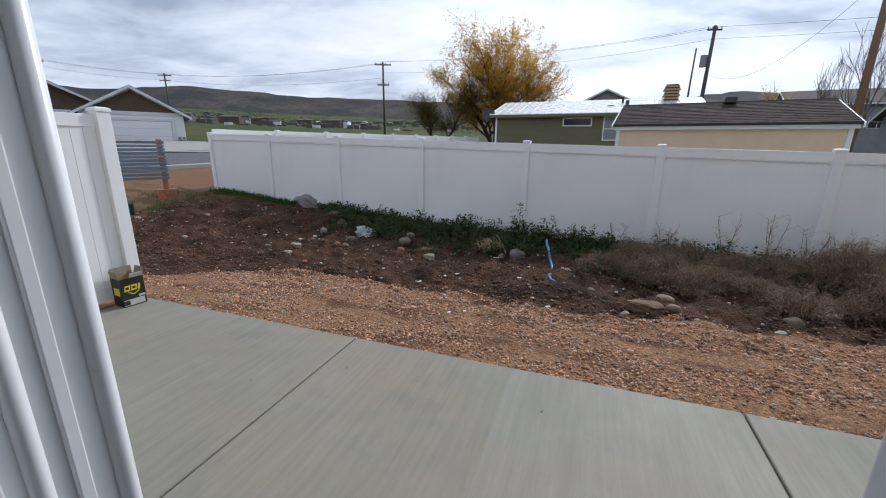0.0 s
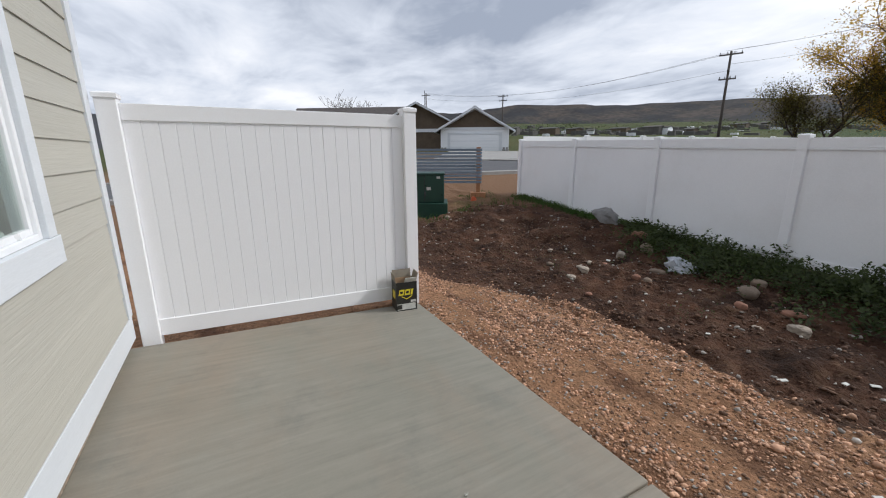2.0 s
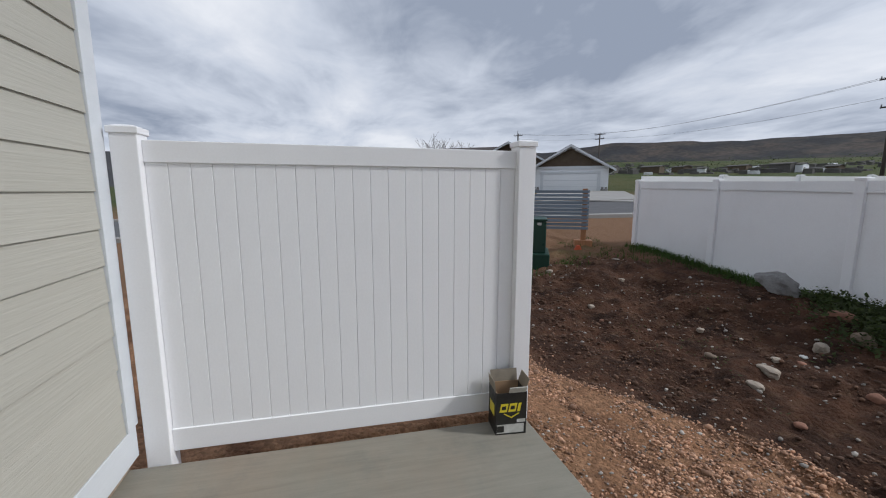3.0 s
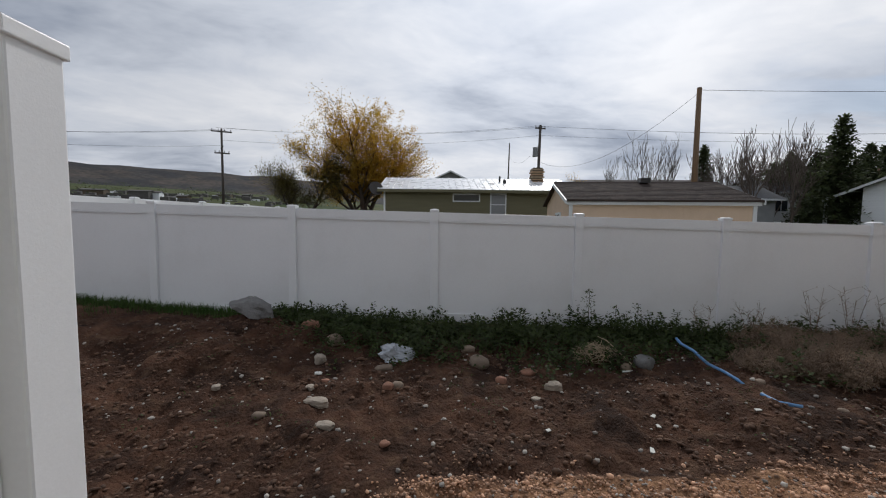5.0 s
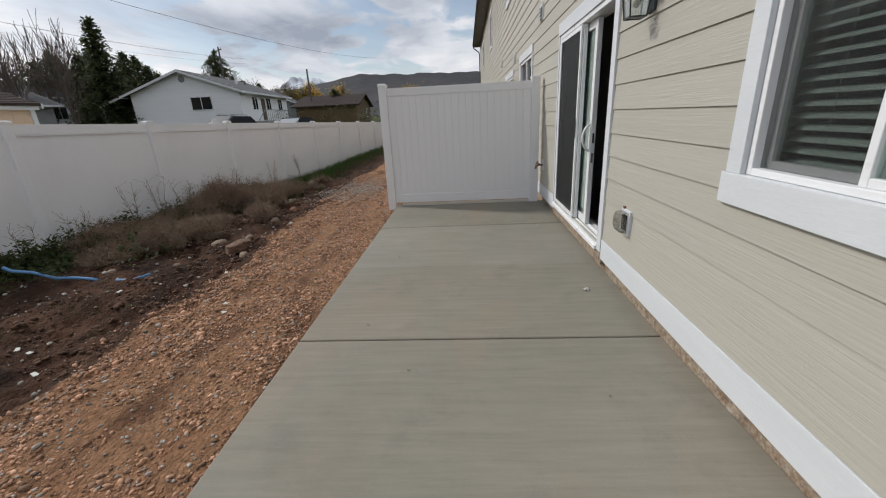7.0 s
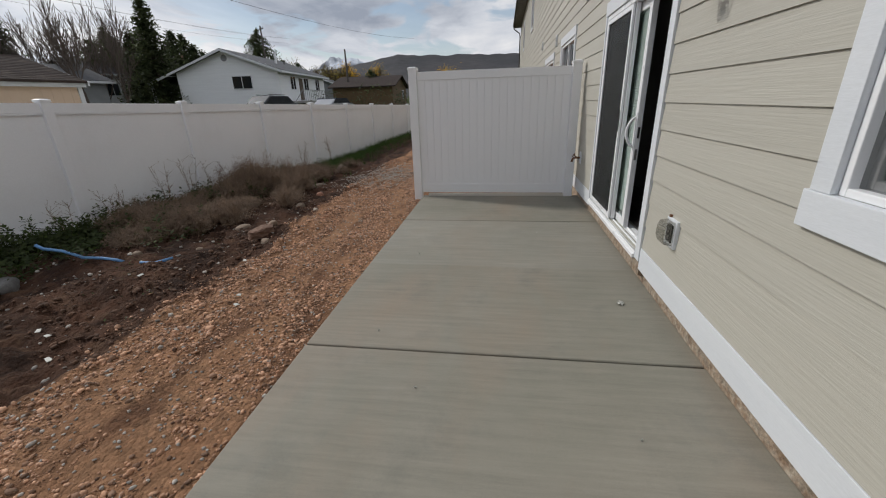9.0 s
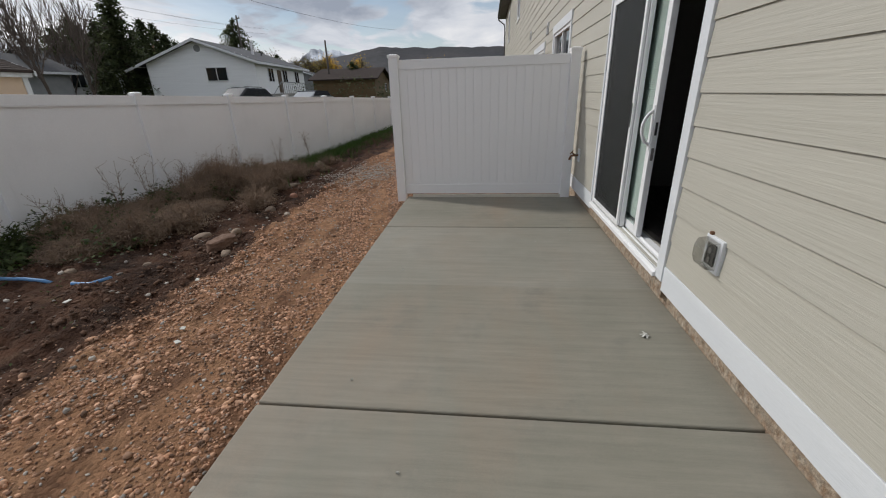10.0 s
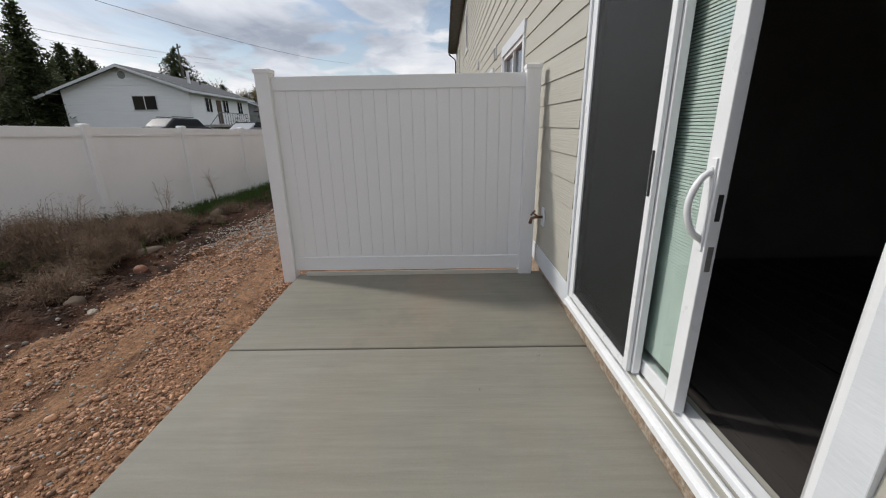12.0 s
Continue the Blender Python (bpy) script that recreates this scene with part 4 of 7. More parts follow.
# ---- things on the house wall ----
def outlet_box():
    t = thing("outdoor_outlet", "outdoor outlet with a clear weather cover on a white mounting block", "outlet")
    x0, x1, z0, z1 = 0.540, 0.705, 0.488, 0.680
    part("mounting_block", Build().box(x0, 0.006, z0, x1, 0.032, z1), TRIM, t, bevel=0.004)
    part("receptacle", Build().box(x0 + 0.04, 0.032, z0 + 0.035, x1 - 0.04, 0.042, z1 - 0.035), BLACK_METAL, t, "dark receptacle", bevel=0.003)
    for dz in (0.065, 0.115):
        part("socket", Build().tube([(0.6225, 0.04, z0 + dz), (0.6225, 0.047, z0 + dz)], 0.016, 12), STONE_GREY, t)
    c = Build()
    a, b = x0 + 0.022, x1 - 0.022
    prof = [(0.032, z0 + 0.02), (0.085, z0 + 0.03), (0.10, z0 + 0.07), (0.10, z1 - 0.06), (0.085, z1 - 0.02), (0.032, z1 - 0.012),
            (0.032, z1 - 0.016), (0.083, z1 - 0.025), (0.096, z1 - 0.062), (0.096, z0 + 0.072), (0.083, z0 + 0.035), (0.032, z0 + 0.025)]
    c.prism(prof, "x", a, b)
    for x in (a, b - 0.003):
        c.prism(prof[:6], "x", x, x + 0.003)
    cover = part("weather_cover", c, PLASTIC, t, "smoky clear plastic cover")
    part("hinge_clip", Build().box(0.665, 0.006, z1, 0.685, 0.03, z1 + 0.018), BRASS, t)


outlet_box()


def hose_bib():
    t = thing("hose_bib", "aged brass hose bib on a white wall plate", "faucet")
    x, z = 4.08, 0.605
    part("wall_plate", Build().box(x - 0.05, 0.008, z - 0.085, x + 0.05, 0.026, z + 0.085), TRIM, t, bevel=0.003)
    part("spout", Build().tube([(x, 0.026, z), (x, 0.09, z), (x, 0.125, z - 0.01), (x, 0.14, z - 0.06)], [0.014, 0.014, 0.015, 0.016], 10), BRASS, t, smooth=True)
    part("valve_stem", Build().tube([(x, 0.075, z + 0.01), (x, 0.115, z + 0.04)], 0.008, 8), BRASS, t)
    h = Build()
    for k in range(6):
        a = math.pi * k / 3
        h.tube([(x, 0.115, z + 0.04), (x + 0.03 * math.cos(a), 0.115 - 0.02 * math.sin(a), z + 0.04 + 0.025 * math.sin(a))], 0.006, 6)
    part("hand_wheel", h, BRASS, t)


hose_bib()


def wall_lantern():
    t = thing("wall_lantern", "black metal wall lantern with clear glass panes", "wall lamp")
    x, z = 0.565, 1.955
    part("back_plate", Build().box(x - 0.055, 0.008, z + 0.03, x + 0.055, 0.03, z + 0.33), BLACK_METAL, t, bevel=0.006)
    part("arm", Build().tube([(x, 0.03, z + 0.27), (x, 0.07, z + 0.33), (x, 0.115, z + 0.315), (x, 0.12, z + 0.28)], 0.009, 8), BLACK_METAL, t, smooth=True)
    cy = 0.12

    def ring(zz, h, th=0.008):
        b = Build()
        for sx, sy in ((1, 0), (-1, 0), (0, 1), (0, -1)):
            if sx:
                b.box(x + sx * h - th / 2, cy - h, zz, x + sx * h + th / 2, cy + h, zz + th)
            else:
                b.box(x - h, cy + sy * h - th / 2, zz, x + h, cy + sy * h + th / 2, zz + th)
        return b

    part("bottom_ring", ring(z, 0.050), BLACK_METAL, t)
    part("bottom_plate", Build().box(x - 0.03, cy - 0.03, z + 0.002, x + 0.03, cy + 0.03, z + 0.008), BLACK_METAL, t)
    part("top_ring", ring(z + 0.20, 0.072), BLACK_METAL, t)
    for sx in (-1, 1):
        for sy in (-1, 1):
            part("corner_bar", Build().tube([(x + sx * 0.05, cy + sy * 0.05, z), (x + sx * 0.072, cy + sy * 0.072, z + 0.205)], 0.005, 6), BLACK_METAL, t)
    e = 0.085
    part("hood", Build().add([(x - e, cy - e, z + 0.208), (x + e, cy - e, z + 0.208), (x + e, cy + e, z + 0.208), (x - e, cy + e, z + 0.208), (x, cy, z + 0.29)], [(0, 3, 2, 1), (0, 1, 4), (1, 2, 4), (2, 3, 4), (3, 0, 4)]), BLACK_METAL, t)
    for sx, sy in ((0, 1), (0, -1), (1, 0), (-1, 0)):
        lo, hi = 0.047, 0.069
        if sx:
            vs = [(x + sx * lo, cy - lo, z + 0.008), (x + sx * lo, cy + lo, z + 0.008), (x + sx * hi, cy + hi, z + 0.2), (x + sx * hi, cy - hi, z + 0.2)]
        else:
            vs = [(x - lo, cy + sy * lo, z + 0.008), (x + lo, cy + sy * lo, z + 0.008), (x + hi, cy + sy * hi, z + 0.2), (x - hi, cy + sy * hi, z + 0.2)]
        vs2 = [(a - sx * 0.002, b - sy * 0.002, c) for a, b, c in vs]
        p = part("pane", Build().add(vs + vs2, [(0, 1, 2, 3), (7, 6, 5, 4), (0, 4, 5, 1), (1, 5, 6, 2), (2, 6, 7, 3), (3, 7, 4, 0)]), CLEAR, t)
        p.visible_shadow = False
    part("bulb", Build().tube([(x, cy, z + 0.2), (x, cy, z + 0.15), (x, cy, z + 0.12), (x, cy, z + 0.08), (x, cy, z + 0.06)], [0.014, 0.014, 0.03, 0.028, 0.008], 10), PAPER, t, smooth=True)


wall_lantern()


def wall_vent(x, z, w, h):
    t = thing("wall_vent", "small white louvred vent on the siding", "vent", group="wall vents")
    part("frame", Build().box(x - w / 2, 0.004, z - h / 2, x + w / 2, 0.035, z + h / 2), TRIM, t, bevel=0.004)
    for k in range(4):
        zz = z - h / 2 + h * (k + 0.6) / 4.6
        part("louvre", Build().prism([(0.035, zz), (0.055, zz - 0.02), (0.058, zz - 0.018), (0.037, zz + 0.008)], "x", x - w * 0.38, x + w * 0.38), GREY_SIDING, t)


for vx, vz in ((4.55, 2.84), (8.0, 2.62), (11.6, 2.9)):
    wall_vent(vx, vz, 0.20, 0.22)


# ---- things on the slab ----
def carton():
    t = thing("carton", "open black and yellow printed carton standing by the fence post", "box", at=pose(-2.635, 2.265, slab_z(2.265, -2.635) + 0.002, 0, 0, 84))
    w, d, h, th = 0.215, 0.175, 0.30, 0.004
    walls = [("front_panel", (-w / 2, -d / 2, 0, w / 2, -d / 2 + th, h)), ("back_panel", (-w / 2, d / 2 - th, 0, w / 2, d / 2, h)),
             ("side_panel", (-w / 2, -d / 2 + th, 0, -w / 2 + th, d / 2 - th, h)), ("side_panel", (w / 2 - th, -d / 2 + th, 0, w / 2, d / 2 - th, h))]
    for nm, bx in walls:
        part(nm, Build().box(*bx), BOX_BLACK, t)
    part("base_panel", Build().box(-w / 2 + th, -d / 2 + th, 0.001, w / 2 - th, d / 2 - th, 0.006), CARDBOARD, t)
    part("lining", Build().box(-w / 2 + th, d / 2 - 2 * th - 0.001, 0.01, w / 2 - th, d / 2 - th - 0.001, h + 0.003), CARDBOARD, t)
    part("lining", Build().box(-w / 2 + th + 0.001, -d / 2 + th, 0.01, -w / 2 + 2 * th + 0.001, d / 2 - 2 * th, h + 0.002), CARDBOARD, t)
    # raised flaps
    part("flap", Build().prism([(d / 2 - th, h), (d / 2 + 0.012, h + 0.085), (d / 2 + 0.016, h + 0.084), (d / 2, h)], "x", -w / 2 + 0.01, w / 2 - 0.01), FLAP, t)
    part("flap", Build().prism([(-d / 2, h), (-d / 2 - 0.03, h + 0.05), (-d / 2 - 0.026, h + 0.052), (-d / 2 + th, h)], "x", -w * 0.1, w / 2 - 0.01), PAPER, t, "torn pale flap")
    part("flap", Build().prism([(w / 2 - th, h), (w / 2 + 0.02, h + 0.08), (w / 2 + 0.024, h + 0.079), (w / 2, h)], "y", -d / 2 + 0.02, d / 2 - 0.01), FLAP, t)
    part("flap", Build().prism([(-w / 2, h), (-w / 2 - 0.01, h + 0.075), (-w / 2 - 0.006, h + 0.076), (-w / 2 + th, h)], "y", -d / 2 + 0.02, d / 2 - 0.01), FLAP, t)
    # printed mark as plain shapes: three slanted yellow blocks over a shield
    yf = -d / 2 - 0.001
    for k in range(3):
        x0 = -0.085 + 0.062 * k
        wd = 0.052 if k < 2 else 0.020
        part("printed_block", Build().prism([(x0, 0.165), (x0 + wd, 0.165), (x0 + wd + 0.012, 0.225), (x0 + 0.012, 0.225)], "y", yf - 0.0008, yf), YELLOW, t)
        if k < 2:
            part("printed_bar", Build().prism([(x0 + 0.014, 0.182), (x0 + wd - 0.008, 0.182), (x0 + wd - 0.004, 0.208), (x0 + 0.018, 0.208)], "y", yf - 0.0014, yf - 0.0009), BOX_BLACK, t)
    part("printed_shield", Build().prism([(-0.055, 0.150), (0.0, 0.118), (0.055, 0.150), (0.050, 0.156), (0.0, 0.128), (-0.050, 0.156)], "y", yf - 0.0008, yf), YELLOW, t)
    part("printed_panel", Build().box(-0.10, yf - 0.0008, 0.012, 0.09, yf, 0.075), PAPER, t, "pale printed panel")
    part("printed_panel", Build().box(0.04, yf - 0.0010, 0.085, 0.10, yf, 0.108), PAPER, t)
    part("printed_bar", Build().box(-0.10, yf - 0.0016, 0.02, -0.05, yf - 0.0009, 0.066), BOX_BLACK, t)
    part("printed_block", Build().box(-w / 2 - 0.0012, -0.05, 0.12, -w / 2 - 0.0002, 0.05, 0.20), YELLOW, t)


carton()


def scrap(x, y, s, seed):
    r = random.Random(seed)
    t = Build()
    for k in range(5):
        a = r.uniform(0, 6.28)
        l, w = s * r.uniform(0.6, 1.3), s * 0.22
        ca, sa = math.cos(a), math.sin(a)
        vs = []
        for u, hh in ((-0.5, 0.004), (-0.1, 0.35 * s), (0.3, 0.25 * s), (0.6, 0.01)):
            for v in (-1, 1):
                vs.append((ca * u * l - sa * v * w / 2, sa * u * l + ca * v * w / 2, hh + 0.002 * v))
        top = [(p[0], p[1], p[2] + 0.002) for p in vs]
        fs = []
        for i in range(3):
            fs += [(2 * i, 2 * i + 1, 2 * i + 3, 2 * i + 2), (8 + 2 * i, 8 + 2 * i + 2, 8 + 2 * i + 3, 8 + 2 * i + 1)]
            fs += [(2 * i, 2 * i + 2, 10 + 2 * i, 8 + 2 * i), (2 * i + 1, 9 + 2 * i, 11 + 2 * i, 2 * i + 3)]
        t.add(vs + top, fs)
    ob = part("paper_scrap", t, PAPER, at=pose(x, y, slab_z(y, x)))
    tagged(ob, "crumpled white paper scrap lying on the concrete", "litter", group="scraps on the slab")


scrap(0.735, 0.245, 0.055, 3)
for sx, sy, ss in ((2.75, 0.33, 0.012), (1.65, 2.0, 0.010), (0.2, 2.0, 0.010), (-0.6, 0.5, 0.010), (2.4, 0.75, 0.008), (-0.35, 1.62, 0.012)):
    scrap(sx, sy, ss, int(sx * 100))


# ---- stones and rubbish in the yard ----
def stone_mesh(seed, sx, sy, sz, sharp=0.0, taper=0.0):
    r = random.Random(seed)
    bm = bmesh.new()
    bmesh.ops.create_icosphere(bm, subdivisions=3, radius=1.0)
    off = Vector((r.uniform(0, 50), r.uniform(0, 50), 0))
    for v in bm.verts:
        p = v.co.copy()
        k = 1 + 0.28 * noise.noise(p * 0.9 + off) + 0.10 * noise.noise(p * 2.3 + off) + (0.13 if sharp > 0.5 else 0.03) * noise.noise(p * 4.6 + off)
        if sharp:
            q = max(abs(p.x) * 0.95 + abs(p.y) * 0.35, abs(p.y), abs(p.z) * 1.1 + abs(p.x) * 0.2)
            k *= lerp(1, 0.85 / max(q, 0.3), sharp)
        tp = 1 - taper * (p.z + 0.3)
        v.co = Vector(((p.x * tp + taper * 0.35 * p.z) * sx * k, p.y * tp * sy * k, p.z * sz * k))
    me = bpy.data.meshes.new("stone")
    bm.to_mesh(me)
    bm.free()
    me.polygons.foreach_set("use_smooth", [sharp < 0.5] * len(me.polygons))
    return me


def put_stone(x, y, sx, sy, sz, mt, label, seed, sharp=0.0, rot=0.0, sink=0.35, taper=0.0, tilt=0.0):
    me = stone_mesh(seed, sx, sy, sz, sharp, taper)
    me.materials.append(mt)
    ob = new("stone", me)
    ob.matrix_basis = pose(x, y, ground_z(x, y) + sz * (0.9 - 2 * sink), 0, tilt, rot)
    tagged(ob, label, "stone", group="stones in the yard")


ROUND = "rounded tan field stone half sunk in the soil"
PINK = "small reddish stone lying on the dark soil"
PALE = "pale angular stone lying on the dark soil"
GREY = "grey boulder among the weeds"
STONES = [
    (-1.18, 6.05, 0.19, 0.15, 0.12, STONE, ROUND), (-1.02, 5.56, 0.085, 0.075, 0.075, STONE_PINK, PINK), (-0.66, 5.80, 0.16, 0.10, 0.06, STONE_PINK, PINK),
    (-0.47, 5.48, 0.14, 0.10, 0.10, STONE_PALE, PALE), (-2.98, 6.75, 0.17, 0.14, 0.12, STONE, ROUND), (-3.40, 7.10, 0.20, 0.13, 0.10, STONE_PINK, PINK),
    (-2.28, 6.00, 0.16, 0.09, 0.06, STONE, ROUND), (-2.20, 5.42, 0.09, 0.07, 0.055, STONE_PINK, PINK), (-2.83, 5.12, 0.20, 0.09, 0.08, STONE_PALE, PALE),
    (-2.98, 5.83, 0.08, 0.05, 0.02, PAPER, "flat whitish stone chip on the soil"), (0.86, 6.08, 0.20, 0.15, 0.14, STONE_GREY, GREY), (-0.72, 5.27, 0.08, 0.06, 0.035, STONE_PALE, PALE),
    (-1.25, 6.45, 0.13, 0.11, 0.09, STONE, ROUND), (-2.85, 5.60, 0.07, 0.05, 0.03, STONE_PINK, PINK), (-2.15, 4.50, 0.07, 0.055, 0.04, STONE_PINK, PINK),
    (2.30, 4.16, 0.09, 0.08, 0.07, STONE, ROUND), (2.78, 4.33, 0.11, 0.08, 0.07, STONE, ROUND), (3.92, 4.50, 0.14, 0.11, 0.11, STONE, ROUND),
    (2.78, 4.78, 0.16, 0.10, 0.08, STONE, ROUND), (3.66, 4.10, 0.10, 0.06, 0.05, STONE_PALE, PALE), (0.62, 6.05, 0.11, 0.09, 0.08, STONE, ROUND),
    (-2.66, 4.72, 0.13, 0.07, 0.05, STONE_PALE, PALE), (-3.05, 6.20, 0.12, 0.10, 0.10, STONE_PALE, PALE), (-2.10, 5.52, 0.10, 0.08, 0.06, STONE, ROUND),
    (-6.75, 5.05, 0.10, 0.08, 0.08, STONE_PALE, PALE), (-5.05, 4.75, 0.09, 0.07, 0.05, STONE_PALE, PALE), (-7.15, 6.85, 0.20, 0.12, 0.09, STONE_PALE, PALE),
    (-2.95, 5.38, 0.07, 0.06, 0.05, STONE_PALE, PALE), (-3.25, 4.90, 0.09, 0.07, 0.05, STONE, ROUND), (1.95, 4.82, 0.07, 0.06, 0.05, STONE, ROUND),
    (3.2, 5.2, 0.15, 0.12, 0.09, STONE, ROUND), (4.9, 4.6, 0.11, 0.10, 0.09, STONE_PINK, PINK), (5.6, 5.0, 0.30, 0.16, 0.13, STONE, ROUND), (8.2, 5.5, 0.30, 0.18, 0.15, STONE, ROUND),
    (1.62, 5.35, 0.08, 0.07, 0.06, STONE, ROUND), (-3.9, 5.5, 0.07, 0.06, 0.05, STONE_PALE, PALE), (-4.6, 4.6, 0.06, 0.05, 0.04, STONE_PINK, PINK), (-5.7, 5.8, 0.08, 0.06, 0.05, STONE_PALE, PALE),
]
for k, (x, y, sx, sy, sz, mt, lab) in enumerate(STONES):
    put_stone(x - (0.07 if x < 1 else 0.0), y, sx * 0.68, sy * 0.68, sz * 0.74, mt, lab, 100 + k, sharp=0.6 if mt in (STONE_PALE, PAPER) else 0.15, rot=(k * 47) % 60 - 30)
put_stone(2.50, 4.33, 0.20, 0.13, 0.09, STONE_BROWN, "flat broken reddish-brown rock slab on the gravel edge", 40, 0.8, -15, 0.25)
put_stone(-4.25, 7.2, 0.31, 0.20, 0.14, STONE_GREY, "pointed grey boulder on the soil mound by the fence", 41, 0.7, -12, 0.22, 0.35, tilt=24)
put_stone(3.62, 6.95, 0.16, 0.13, 0.11, CLOD, "dark clod of earth against the fence", 42, 0.3)
put_stone(3.05, 6.95, 0.20, 0.13, 0.12, CLOD, "dark clod of earth against the fence", 43, 0.3)


def plastic_bag():
    bm = bmesh.new()
    bmesh.ops.create_icosphere(bm, subdivisions=4, radius=1.0)
    for v in bm.verts:
        p = v.co.copy()
        rg = abs(noise.noise(p * 1.7 + Vector((5, 2, 1)))) * 0.55 + abs(noise.noise(p * 4.5)) * 0.28
        k = 0.75 + rg
        v.co = Vector((p.x * 0.24 * k, p.y * 0.15 * k, max(p.z, -0.35) * 0.12 * k * (1.4 if p.x < -0.1 else 0.85)))
    me = bpy.data.meshes.new("plastic_bag")
    bm.to_mesh(me)
    bm.free()
    me.materials.append(BAG)
    ob = new("plastic_bag", me)
    ob.matrix_basis = pose(-2.20, 6.32, ground_z(-2.20, 6.32) + 0.06, 0, 0, -8)
    tagged(ob, "crumpled translucent white plastic bag among the weeds", "plastic bag")


plastic_bag()


def blue_pipe(pts, label):
    b = Build().tube(pts, 0.017, 10)
    ob = part("blue_pipe", b, BLUE_PIPE, smooth=True)
    tagged(ob, label, "pipe", group="blue pipes")


def on_ground(pts, lift):
    return [(x, y, ground_z(x, y) + h + lift) for x, y, h in pts]


blue_pipe(on_ground([(1.24, 6.16, 0.26), (1.25, 6.09, 0.22), (1.30, 5.92, 0.10), (1.34, 5.74, 0.04), (1.38, 5.55, 0.01), (1.41, 5.40, 0.0), (1.41, 5.32, -0.02)], 0.017), "bent length of pale blue plastic pipe sticking out of the weeds")
blue_pipe(on_ground([(1.40, 5.10, -0.01), (1.43, 4.95, 0.01), (1.50, 4.78, -0.012)], 0.017), "short end of pale blue plastic pipe in the soil")


def white_strip(x, y, l0, rot, lab="flat strip of white plastic lying on the soil"):
    l = l0 * 0.6
    b = Build().add([(-l / 2, -0.018, 0), (l / 2, -0.012, 0.004), (l / 2, 0.014, 0.006), (-l / 2, 0.018, 0.0), (-l / 2, -0.018, 0.006), (l / 2, -0.012, 0.010), (l / 2, 0.014, 0.012), (-l / 2, 0.018, 0.006)],
                    [(0, 3, 2, 1), (4, 5, 6, 7), (0, 1, 5, 4), (1, 2, 6, 5), (2, 3, 7, 6), (3, 0, 4, 7)])
    ob = part("plastic_strip", b, PAPER, at=pose(x, y, ground_z(x, y) + 0.012, 2, 4, rot))
    tagged(ob, lab, "litter", group="litter in the soil")


for x, y, l, r in ((0.50, 5.93, 0.24, 10), (0.15, 4.85, 0.10, 40), (0.05, 4.62, 0.07, 80), (-0.9, 4.6, 0.06, 20), (1.05, 4.75, 0.09, -5), (1.5, 3.9, 0.08, 30), (0.55, 3.35, 0.07, 60), (0.7, 3.42, 0.05, 10), (-0.2, 4.3, 0.12, 65)):
    white_strip(x, y, l, r)


def blades(b, base, n, length, width, lean, rnd, curl=0.5, jitter=0.03):
    """Tapered blades or thin twigs as narrow bent strips, two segments each."""
    for _ in range(n):
        a = rnd.uniform(0, 6.283)
        l = length * rnd.uniform(0.55, 1.15)
        ln = lean * rnd.uniform(0.3, 1.2)
        dx, dy = math.cos(a), math.sin(a)
        bx, by = base[0] + rnd.gauss(0, jitter), base[1] + rnd.gauss(0, jitter)
        z0 = base[2]
        px, py = -dy * width / 2, dx * width / 2
        m = (bx + dx * l * ln * 0.35, by + dy * l * ln * 0.35, z0 + l * 0.6)
        t = (bx + dx * l * ln * (0.7 + curl * 0.5), by + dy * l * ln * (0.7 + curl * 0.5), z0 + l * (1 - 0.35 * ln * curl))
        o = len(b.v)
        b.v += [(bx - px, by - py, z0 - 0.02), (bx + px, by + py, z0 - 0.02), (m[0] + px * 0.8, m[1] + py * 0.8, m[2]), (m[0] - px * 0.8, m[1] - py * 0.8, m[2]), t]
        b.f += [(o, o + 1, o + 2, o + 3), (o + 3, o + 2, o + 4)]


def leaf(b, p, s, rnd):
    a, e = rnd.uniform(0, 6.283), rnd.uniform(-0.6, 0.9)
    d = Vector((math.cos(a) * math.cos(e), math.sin(a) * math.cos(e), math.sin(e)))
    sd = Vector((-math.sin(a), math.cos(a), rnd.uniform(-0.4, 0.4))).normalized()
    p = Vector(p)
    o = len(b.v)
    b.v += [tuple(p), tuple(p + d * s * 0.5 + sd * s * 0.3), tuple(p + d * s), tuple(p + d * s * 0.5 - sd * s * 0.3)]
    b.f += [(o, o + 1, o + 2, o + 3)]


def stuff(name, b, mt, label, category):
    ob = part(name, b, mt, fix=False)
    return tagged(ob, label, category, kind="stuff")


def fence_line(x):
    return FB_Y + math.tan(FB_ANG) * (x - FB_X)


